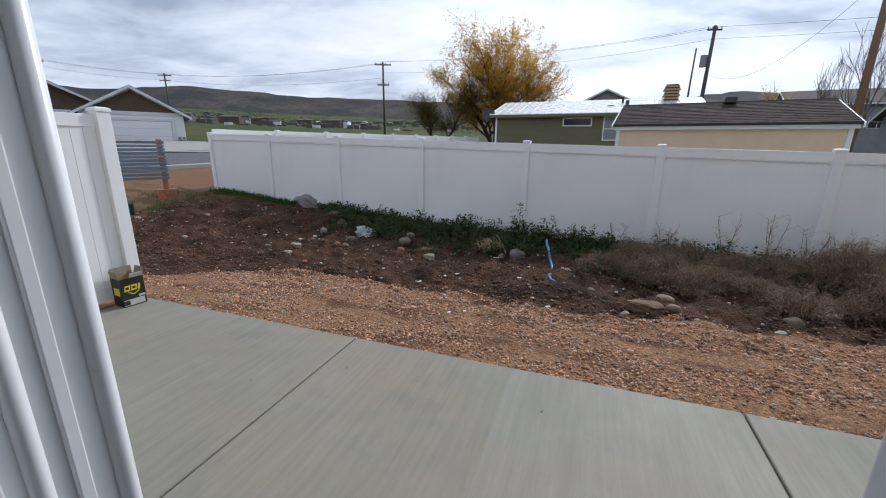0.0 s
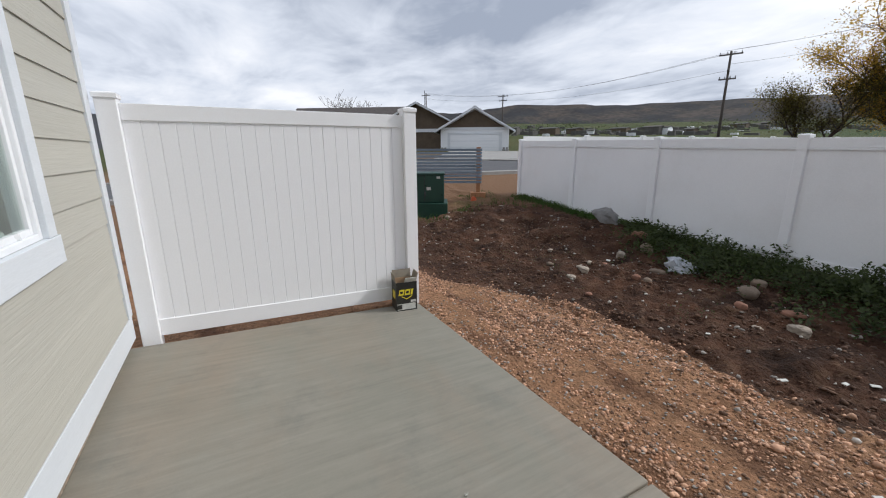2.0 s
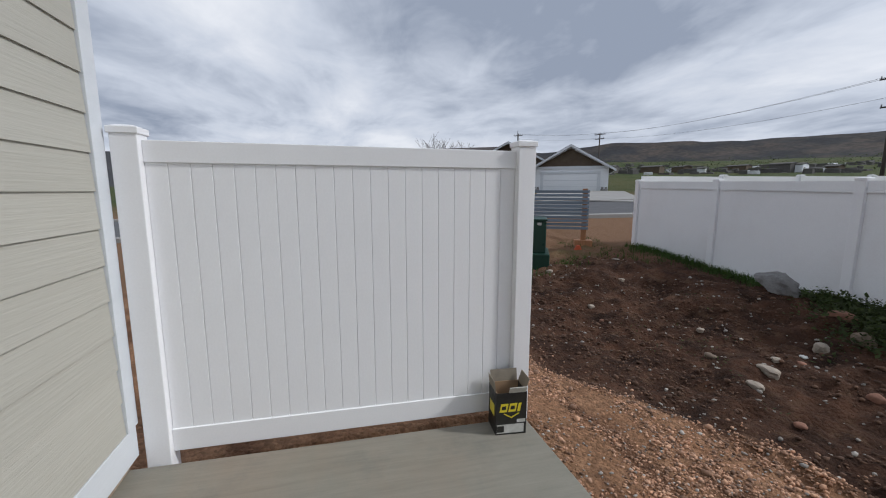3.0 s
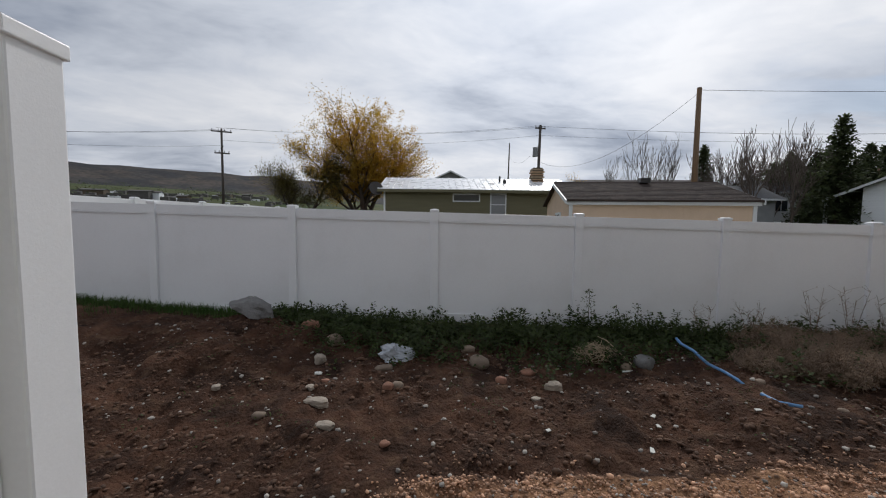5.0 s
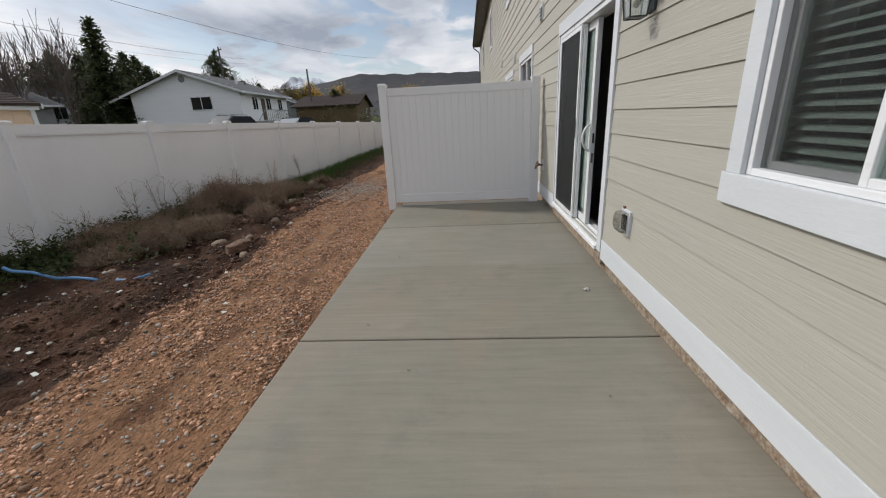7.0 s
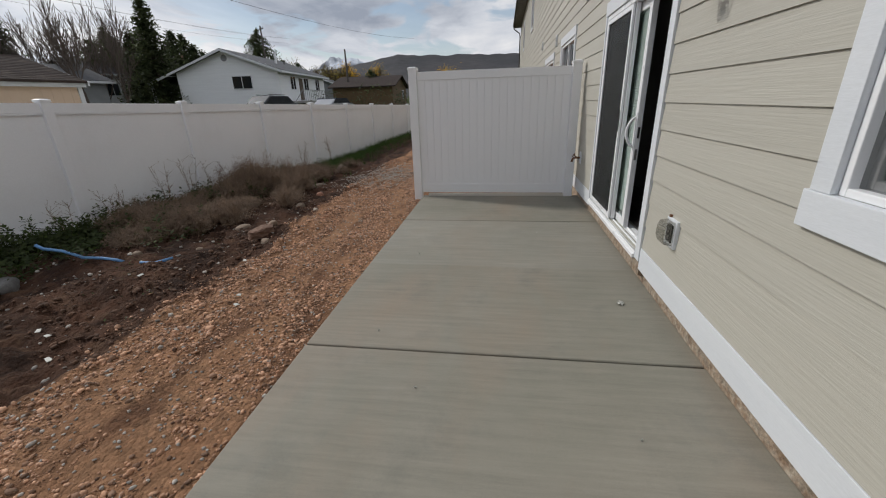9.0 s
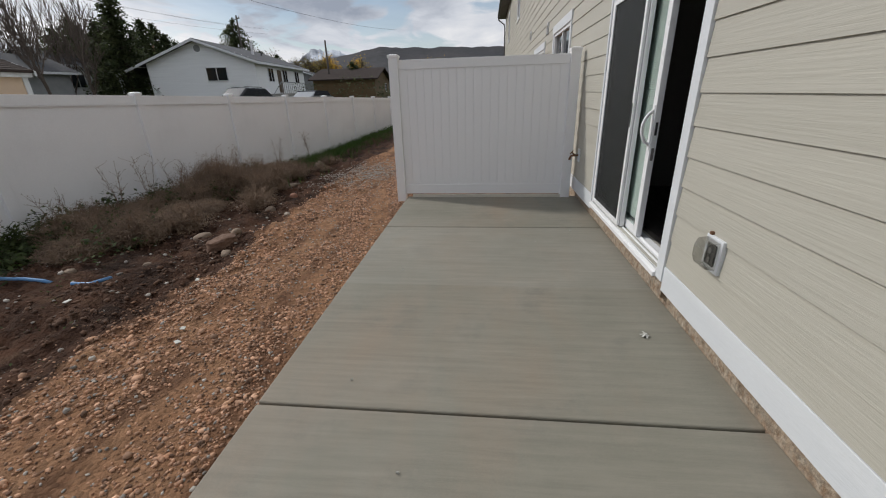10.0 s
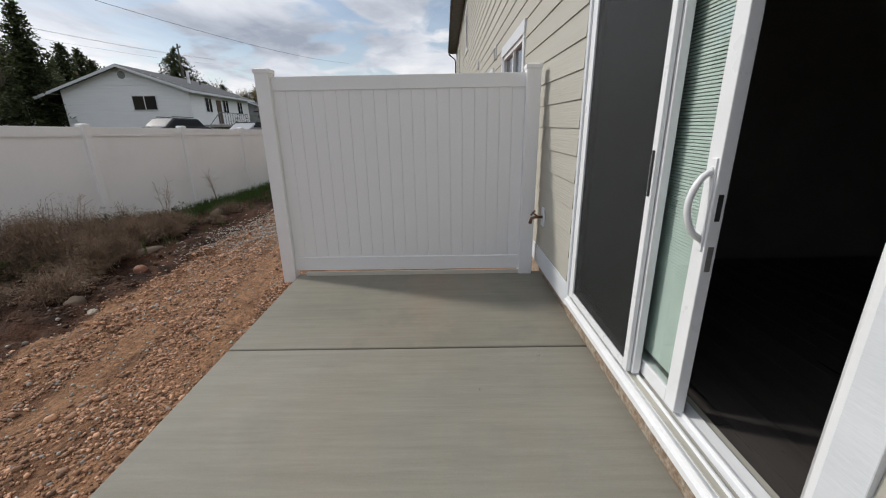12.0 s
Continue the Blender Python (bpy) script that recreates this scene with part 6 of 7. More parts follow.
# ---- north side: neighbours behind the boundary fence ----
def olive_house():
    zg = 0.75
    t = thing("house", "olive-green manufactured home with a white metal roof", "house", at=pose(-3.9, 24.6, zg, 0, 0, -3))
    L, D, ze, zr = 10.8, 7.0, 2.62, 3.55
    part("wall", Build().prism([(0, -0.5), (D, -0.5), (D, ze), (D / 2, zr), (0, ze)], "x", 0, L), OLIVE, t)
    for k in range(12):
        z = 0.3 + 0.2 * k
        part("lap_line", Build().box(0, -0.012, z, L, -0.001, z + 0.014), OLIVE, t)
    s = (zr - ze) / (D / 2)
    for sg, ye in ((-1, 0.0), (1, D)):
        e = ye + sg * 0.35
        part("roof", Build().prism([(D / 2, zr + 0.02), (e, ze - s * 0.35 + 0.02), (e, ze - s * 0.35 + 0.08), (D / 2, zr + 0.08)], "x", -0.35, L + 0.35), METAL_ROOF, t)
    for k in range(28):
        x = -0.33 + 0.41 * k
        e = -0.35
        part("roof_rib", Build().prism([(D / 2, zr + 0.08), (e, ze - s * 0.35 + 0.08), (e, ze - s * 0.35 + 0.115), (D / 2, zr + 0.115)], "x", x, x + 0.035), METAL_ROOF, t)
    part("fascia", Build().box(-0.35, -0.39, ze - s * 0.35 - 0.10, L + 0.35, -0.352, ze - s * 0.35 + 0.05), OLIVE, t)
    part("corner_trim", Build().box(-0.03, -0.03, -0.5, 0.07, 0.0, ze), WHITE_SIDING, t)
    house_window(t, 4.75, 1.98, 1.45, 0.34, -0.012, mullion=False)
    house_window(t, 6.6, 1.20, 0.80, 1.15, -0.012, mt=GREY_SIDING, mullion=False)
    part("meeting_rail", Build().box(6.2, -0.085, 1.74, 7.0, -0.06, 1.79), TRIM, t)
    part("roof_vent", Build().box(6.2, 1.4, 3.0, 6.55, 1.7, 3.12), BLACK_METAL, t)
    part("vent_pipe", Build().tube([(7.0, 2.2, 3.1), (7.0, 2.2, 3.65)], 0.06, 8), BLACK_METAL, t)
    part("vent_pipe", Build().tube([(7.25, 1.8, 3.0), (7.25, 1.8, 3.4)], 0.10, 8), BLACK_METAL, t)
    d = thing("satellite_dish", "dark grey satellite dish on the house corner", "satellite dish", at=pose(-4.35, 24.4, 3.35, 70, 0, 25))
    b = Build()
    rings = [[(r_ * math.cos(2 * math.pi * k / 16), r_ * math.sin(2 * math.pi * k / 16), 0.35 * r_ * r_) for k in range(16)] for r_ in (0.01, 0.15, 0.3, 0.42)]
    vs = [p for q in rings for p in q]
    fs = [(i * 16 + k, i * 16 + (k + 1) % 16, (i + 1) * 16 + (k + 1) % 16, (i + 1) * 16 + k) for i in range(3) for k in range(16)]
    b.add(vs, fs)
    b.add([(x, y, z - 0.02) for x, y, z in vs], [tuple(reversed(q)) for q in fs])
    part("reflector", b, DARK_FASCIA, d, fix=False)
    part("arm", Build().tube([(0, -0.3, -0.02), (0, 0.0, -0.25), (0.1, 0.3, -0.8)], 0.025, 6), DARK_FASCIA, d)


olive_house()


def pallet_stack():
    t = thing("brick_chimney", "stacked tan and dark chimney on the metal roof", "chimney", at=pose(5.75, 27.0, 3.9, 0, 0, -3))
    for k in range(7):
        w = 0.36 + 0.05 * (k % 2)
        part("course", Build().box(-w, -0.4, 0.16 * k, w, 0.4, 0.16 * k + 0.09), CARDBOARD if k % 3 else STRAW, t, bevel=0.01)
        part("gap_course", Build().box(-w + 0.06, -0.34, 0.16 * k + 0.09, w - 0.06, 0.34, 0.16 * k + 0.16), BROWN_SIDING, t)


pallet_stack()


def shed():
    t = thing("shed", "tan panelled garden shed with a brown shingle roof", "shed", at=pose(2.45, 12.75, 0.1, 0, 0, -9))
    L, D, ze, zr = 5.0, 4.0, 2.09, 2.72
    part("wall", Build().prism([(0, -0.3), (D, -0.3), (D, ze), (D / 2, zr), (0, ze)], "x", 0, L), TAN, t)
    for k in range(1, 24):
        x = L * k / 24
        part("panel_groove", Build().box(x - 0.006, -0.004, 0, x + 0.006, -0.0005, ze - 0.14), TAN, t)
    for x in (0, L):
        part("corner_trim", Build().box(x - 0.05, -0.03, -0.3, x + 0.05, -0.001, ze - 0.02), TRIM, t)
    part("eave_trim", Build().box(-0.12, -0.10, ze - 0.13, L + 0.12, -0.004, ze - 0.02), TRIM, t)
    s = (zr - ze) / (D / 2)
    for sg, ye in ((-1, 0.0), (1, D)):
        e = ye + sg * 0.16
        part("roof", Build().prism([(D / 2, zr + 0.01), (e, ze - s * 0.16 + 0.01), (e, ze - s * 0.16 + 0.06), (D / 2, zr + 0.06)], "x", -0.14, L + 0.14), SHINGLE_BROWN, t)
    r = random.Random(5)
    slope = math.hypot(D / 2 + 0.16, zr - ze + s * 0.16)
    n = 14
    me_cache = {}
    for k in range(n):
        u0, u1 = k / n, (k + 1) / n
        y0, y1 = lerp(-0.16, D / 2, u0), lerp(-0.16, D / 2, u1)
        z0, z1 = lerp(ze - s * 0.16, zr, u0) + 0.06, lerp(ze - s * 0.16, zr, u1) + 0.06
        x = -0.14 - r.uniform(0, 0.2)
        while x < L + 0.14:
            w = r.choice((0.22, 0.30, 0.36))
            a, b = max(x, -0.14), min(x + w, L + 0.14)
            if b - a > 0.03:
                part("shingle", Build().prism([(y0, z0 + 0.002), (y0, z0 + 0.014), (y1, z1 + 0.004), (y1, z1 + 0.001)], "x", a + 0.002, b - 0.002), SHINGLE_BROWN, t)
            x += w
    part("ridge_cap", Build().prism([(D / 2 - 0.14, zr - 0.0), (D / 2, zr + 0.10), (D / 2 + 0.14, zr)], "x", -0.14, L + 0.14), SHINGLE_BROWN, t)
    part("roof_vent", Build().box(2.6, D / 2 - 0.25, zr + 0.05, 2.9, D / 2 + 0.05, zr + 0.2), BLACK_METAL, t)
    prof = [(D / 2, zr - 0.06), (-0.16, ze - s * 0.16 - 0.06), (-0.16, ze - s * 0.16 + 0.05), (D / 2, zr + 0.05)]
    part("barge_board", Build().prism(prof, "x", -0.18, -0.142), TRIM, t)
    part("barge_board", Build().prism(prof, "x", L + 0.142, L + 0.18), TRIM, t)
    house_window(t, 1.7, 0.9, 0.6, 0.8, 0.0, "x", sgn=-1)


shed()


def white_house():
    zg = 1.0
    t = thing("house", "white-sided two-level house with a grey roof and gable end", "house", at=pose(34.0, 21.2, zg, 0, 0, 6))
    L, D, ze, zr = 12.5, 9.4, 3.45, 5.15
    gable_block(t, 0, L, 0, D, -1, ze, zr, WHITE_SIDING, SHINGLE_GREY, 0.55, "x")
    # lap lines on the gable end
    for k in range(26):
        z = 0.0 + 0.19 * k
        half = D / 2 if z < ze else (D / 2) * (zr - z) / (zr - ze)
        part("lap_board", Build().prism([(-0.045, z), (-0.001, z), (-0.001, z + 0.18), (-0.010, z + 0.18)], "y", D / 2 - half + 0.02, D / 2 + half - 0.02), WHITE_SIDING, t)
    # porch roof carried on past the wall
    s = (zr - ze) / (D / 2)
    part("porch_roof", Build().prism([(D + 0.5, ze - s * 0.5), (D + 2.6, ze - s * 2.6), (D + 2.6, ze - s * 2.6 + 0.14), (D + 0.5, ze - s * 0.5 + 0.14)], "x", -0.55, L), SHINGLE_GREY, t)
    part("porch_fascia", Build().prism([(D + 0.5, ze - s * 0.5 - 0.1), (D + 2.6, ze - s * 2.6 - 0.1), (D + 2.6, ze - s * 2.6 + 0.1), (D + 0.5, ze - s * 0.5 + 0.1)], "x", -0.62, -0.552), TRIM, t)
    part("porch_post", Build().box(-0.4, D + 2.2, -1, -0.2, D + 2.4, ze - s * 2.3), TRIM, t)
    house_window(t, 3.4, 2.0, 1.7, 1.0, -0.05, "x")
    part("gable_vent", Build().tube([(-0.05, D / 2, 4.55), (-0.01, D / 2, 4.55)], 0.28, 14), GREY_SIDING, t)
    for x in (3.0, 6.5, 10.0):
        house_window(t, x, 1.9, 1.1, 1.1, 0.0)
    part("door", Build().box(4.6, -0.06, 0.9, 5.5, -0.003, 2.95), BROWN_SIDING, t, "brown entrance door")
    part("landing", Build().box(1.2, -1.6, 0.6, 7.5, -0.02, 0.8), DRIVE, t)
    for k in range(13):
        x = 1.2 + 0.52 * k
        part("baluster", Build().box(x, -1.58, 0.8, x + 0.03, -1.55, 1.75), GREY_SIDING, t)
    part("handrail", Build().box(1.2, -1.6, 1.75, 7.5, -1.54, 1.80), GREY_SIDING, t)
    part("stair_rail", Build().tube([(1.2, -1.57, 1.78), (-1.2, -1.57, 0.6), (-1.2, -1.57, -0.2)], 0.035, 6), GREY_SIDING, t)
    part("flue", Build().tube([(5.5, 2.4, 4.2), (5.5, 2.4, 5.5)], 0.12, 8), METAL_ROOF, t)
    part("vent_pipe", Build().tube([(8.5, 2.8, 4.3), (8.5, 2.8, 5.0)], 0.07, 8), BLACK_METAL, t)


white_house()


def block_house(x, y, zg, rot, L, D, ze, zr, wall, roof, label, ridge="x", wins=(), trim=True):
    t = thing("house", label, "house", at=pose(x, y, zg, 0, 0, rot))
    gable_block(t, 0, L, 0, D, -1.5, ze, zr, wall, roof, 0.5, ridge, trim)
    for wx, wz, ww, wh in wins:
        house_window(t, wx, wz, ww, wh, 0.0)
    return t


block_house(52, 15.6, 0.9, 4, 11, 8, 2.5, 3.9, OCHRE_SIDING, SHINGLE_BROWN, "low ochre-brown house with a dark gable roof", "y", ((8, 1.0, 1.2, 1.0),), False)
block_house(-1.5, 62, 4.0, -4, 9, 9, 2.8, 5.0, GREY_SIDING, METAL_ROOF, "pale house with a white metal gable roof beyond the tree", "y", ((2.2, 1.0, 1.0, 1.2),))
block_house(24, 62, 2.5, -8, 20, 9, 4.2, 6.0, GREY_SIDING, SHINGLE, "grey two-storey house with a dark roof behind bare trees", "x", ((3, 1.4, 1.4, 1.1), (8, 1.4, 1.4, 1.1), (14, 1.4, 1.4, 1.1)))
block_house(22, 36, 1.5, -8, 8, 6, 2.4, 3.6, GREY_SIDING, SHINGLE_GREY, "grey outbuilding among the bare trees", "x", ((2, 1.0, 1.0, 0.9),))
block_house(33, 40, 1.3, -14, 9, 7, 3.6, 5.0, WHITE_SIDING, SHINGLE_GREY, "white weathered house with a balcony among the trees", "x", ((2, 1.6, 1.1, 1.1), (6, 1.6, 1.1, 1.1)))
block_house(62, 26, 0.9, 10, 12, 8, 2.9, 4.4, GREY_SIDING, SHINGLE_GREY, "grey house beyond the white one", "x", ((3, 1.2, 1.2, 1.0),))
# farm sheds and yards on the far field
FARM = ((-36.1, 95, 5.6, 4.0, 2.3, 10, GREY_SIDING, SHINGLE_GREY), (-33.9, 95, 1.9, 3.0, 2.2, 10, WHITE_SIDING, METAL_ROOF), (-48.6, 92, 6.0, 3.5, 1.7, 25, BROWN_SIDING, SHINGLE),
        (-45.2, 98, 5.0, 3.0, 1.5, 0, BROWN_SIDING, SHINGLE), (-54.0, 90, 6.5, 4.0, 1.9, 35, GREY_SIDING, SHINGLE_GREY), (-39.8, 108, 6.5, 3.5, 1.6, 12, BROWN_SIDING, SHINGLE),
        (-31.6, 100, 3.4, 2.4, 1.2, 0, BROWN_SIDING, SHINGLE_BROWN), (-27.2, 128, 6.0, 3.0, 1.3, 5, BROWN_SIDING, SHINGLE_BROWN), (-24.4, 132, 4.0, 3.0, 1.5, 5, GREY_SIDING, SHINGLE), (-42.6, 96, 2.4, 1.8, 1.3, 30, WHITE_SIDING, SHINGLE_GREY))
for az, d, L, D, ze, rot, wall_mt, _ in FARM:
    x, y = 1.6 + d * math.sin(radians(az)), d * math.cos(radians(az))
    far_shed = thing("farm_shed", "weathered farm shed on the far field", "shed", at=pose(x, y, ground_z(x, y), 0, 0, rot), group="farm sheds")
    gable_block(far_shed, 0, L * 0.6, 0, D * 0.7, -1, ze * 0.62, ze * 0.62 + 0.25, WEATHERED if wall_mt is GREY_SIDING else wall_mt, WEATHERED, 0.12, "x", False, False)


def farm_clutter():
    """Heaps, parked trailers and fence rails about the far sheds, too small to tell apart."""
    rnd = random.Random(51)
    for mt, n, lab in ((WEATHERED, 240, "dark clutter of timber and rails about the far sheds"), (METAL_ROOF, 46, "pale trailers and tanks about the far sheds")):
        b = Build()
        for _ in range(n):
            az, d = radians(rnd.triangular(-62, -14, -42)), rnd.uniform(84, 150)
            x, y = 1.6 + d * math.sin(az), d * math.cos(az)
            z, w, h = ground_z(x, y), rnd.uniform(0.2, 1.5), rnd.uniform(0.15, 0.9)
            if mt is METAL_ROOF:
                w, h = w * 0.7, h * 0.7
            c, q = math.cos(rnd.uniform(0, 3)), rnd.uniform(0.2, 0.8)
            b.add([(x - w, y - q, z - 0.3), (x + w, y - q * c, z - 0.3), (x + w, y + q, z - 0.3), (x - w, y + q, z - 0.3), (x - w * 0.8, y - q, z + h), (x + w * 0.9, y - q * c, z + h * rnd.uniform(0.5, 1)), (x + w * 0.8, y + q, z + h), (x - w, y + q, z + h * 0.9)],
                  [(0, 3, 2, 1), (4, 5, 6, 7), (0, 1, 5, 4), (1, 2, 6, 5), (2, 3, 7, 6), (3, 0, 4, 7)])
        tagged(part("farm_clutter", b, mt), lab, "clutter", kind="stuff")


farm_clutter()


def car(x, y, z, rot, paint, label, kind):
    t = thing("car", label, "car", at=pose(x, y, z, 0, 0, rot))
    prof = [(-2.2, 0.35), (2.2, 0.35), (2.25, 0.85), (1.3, 1.0), (0.7, 1.5 if kind else 1.38), (-1.2, 1.55 if kind else 1.40), (-1.9, 1.05), (-2.25, 0.95)]
    part("body", Build().prism(prof, "y", -0.85, 0.85), paint, t, bevel=0.08, segments=3)
    part("window", Build().prism([(1.15, 1.02), (0.66, 1.42), (-1.15, 1.46), (-1.65, 1.06)], "y", -0.87, 0.87), DARK_WINDOW, t)
    for wx in (-1.35, 1.4):
        for wy in (-0.86, 0.7):
            w = part("wheel", Build().tube([(wx, wy, 0.33), (wx, wy + 0.16, 0.33)], 0.33, 18), BLACK_METAL, t)
            part("rim", Build().tube([(wx, wy - 0.01, 0.33), (wx, wy + 0.17, 0.33)], 0.19, 12), CAR_SILVER, w)
    if kind:
        for ry in (-0.6, 0.6):
            part("roof_rail", Build().tube([(0.6, ry, 1.58), (-1.1, ry, 1.62)], 0.025, 6), BLACK_METAL, t)


car(28.0, 18.6, 0.62, -12, CAR_DARK, "dark sport-utility car with roof rails parked beyond the fence", 1)
car(32.5, 15.6, 0.45, -8, CAR_SILVER, "silver car parked beside the white house", 0)


# ---- poles and wires ----
def utility_pole(x, y, z, h, r0, mt, label, arms=(), transformer=False, lean=0.0):
    t = thing("utility_pole", label, "utility pole", at=pose(x, y, z, 0, lean, 0))
    part("pole", Build().tube([(0, 0, -0.5), (0, 0, h)], [r0, r0 * 0.65], 10), mt, t, smooth=True)
    for az, rot, L in arms:
        a = part("crossarm", Build().box(-L / 2, -0.06, az - 0.06, L / 2, 0.06, az + 0.06), mt, t, at=pose(0, 0, 0, 0, 0, rot))
        for k in (-0.45, -0.15, 0.15, 0.45):
            part("insulator", Build().tube([(k * L, 0, az + 0.06), (k * L, 0, az + 0.26)], [0.05, 0.035], 6), GREY_SIDING, a)
    if transformer:
        part("transformer", Build().tube([(-0.38, 0.1, h - 3.1), (-0.38, 0.1, h - 2.2)], 0.26, 12), GREY_SIDING, t)
        part("bracket", Build().box(-0.4, -0.04, h - 2.6, 0, 0.04, h - 2.5), BLACK_METAL, t)


utility_pole(10.05, 41.0, 0.9, 10.3, 0.19, POLE_OLD, "dark wooden utility pole with a transformer", ((10.0, 10, 1.1),), True, 1.2)
utility_pole(15.5, 78, 2.5, 14.2, 0.17, POLE_OLD, "thin bare wooden utility pole", (), False, 1.0)
utility_pole(10.55, 18.8, 0.3, 7.3, 0.15, POLE_WOOD, "brown wooden utility pole behind the shed")
utility_pole(-22.2, 44.3, 1.6, 9.2, 0.15, POLE_OLD, "wooden utility pole with crossarms in the field", ((8.9, 20, 1.9), (7.3, -60, 1.8), (6.7, 20, 1.4)))
utility_pole(-64.4, 48.7, 3.5, 8.7, 0.16, POLE_OLD, "distant wooden utility pole", ((8.4, 30, 2.0), (7.6, 30, 1.6)))
utility_pole(-72, 36, 3.0, 9.6, 0.16, POLE_OLD, "distant wooden utility pole", ((9.2, 40, 1.8),))
utility_pole(54, 22.3, 1.0, 7.2, 0.16, POLE_OLD, "plain dark utility pole by the far house")
utility_pole(62, 38.5, 1.5, 11.5, 0.16, POLE_OLD, "dark utility pole with a crossarm beside the pine", ((11.0, 50, 2.2),))
utility_pole(46.6, 39.8, 1.0, 6.6, 0.16, POLE_WOOD, "short leaning wooden pole before the white house", (), False, -8)


def wire(p0, p1, sag, label="thin dark power line between the poles", r=0.010):
    pts = []
    for i in range(17):
        u = i / 16
        p = Vector(p0).lerp(Vector(p1), u)
        pts.append((p.x, p.y, p.z - 4 * sag * u * (1 - u)))
    ob = part("power_line", Build().tube(pts, r, 4, caps=False), WIRE)
    tagged(ob, label, "power line", group="power lines")


for dx, dz in ((-0.5, 0.0), (0.5, -0.02), (0.0, -0.9)):
    wire((10.25 + dx, 41.0, 11.1 + dz), (-22.2 + dx, 44.3, 10.9 + dz * 1.4), 0.7)
    wire((10.25 + dx, 41.0, 11.1 + dz), (85 + dx, 46, 14.5 + dz), 1.0)
    wire((-22.2 + dx, 44.3, 10.7 + dz * 1.8), (-64.4 + dx, 48.7, 12.1 + dz), 0.8, r=0.012)
    wire((-64.4 + dx, 48.7, 12.1 + dz), (-72 + dx, 36, 12.5 + dz), 0.3, r=0.012)
wire((10.55, 18.8, 7.4), (10.2, 41.0, 7.6), 1.6)
wire((10.55, 18.8, 7.5), (60, 14, 9.8), 0.8)
wire((10.2, 41.0, 9.4), (15.6, 78, 14.5), 1.8)


# ---- trees ----
def grow(seed, height, spread, levels, forks, trunk_r, up=0.35, first=0.28):
    """Branches as (points, radii, level) from a seeded recursion."""
    r = random.Random(seed)
    out = []

    def go(p, d, length, rad, lv):
        n = 4
        pts, rr = [p.copy()], [rad]
        q = p.copy()
        for i in range(n):
            d = (d + Vector((r.gauss(0, 0.13), r.gauss(0, 0.13), r.gauss(0, 0.07) + 0.05 * up))).normalized()
            q = q + d * (length / n)
            pts.append(q.copy())
            rr.append(rad * (1 - 0.55 * (i + 1) / n))
        out.append((pts, rr, lv))
        if lv >= levels:
            return
        for k in range(forks[lv]):
            t = r.uniform(first if lv == 0 else 0.25, 1.0)
            i = min(int(t * n), n - 1)
            base = pts[i].lerp(pts[i + 1], t * n - i)
            a = r.uniform(0, 6.283)
            side = Vector((math.cos(a), math.sin(a), r.uniform(0.1, 0.9) * up * 2)).normalized()
            nd = (d * 0.55 + side * spread).normalized()
            go(base, nd, length * r.uniform(0.5, 0.72), rr[i] * 0.55, lv + 1)

    go(Vector((0, 0, -0.3)), Vector((0, 0, 1)), height * 0.55, trunk_r, 0)
    return out


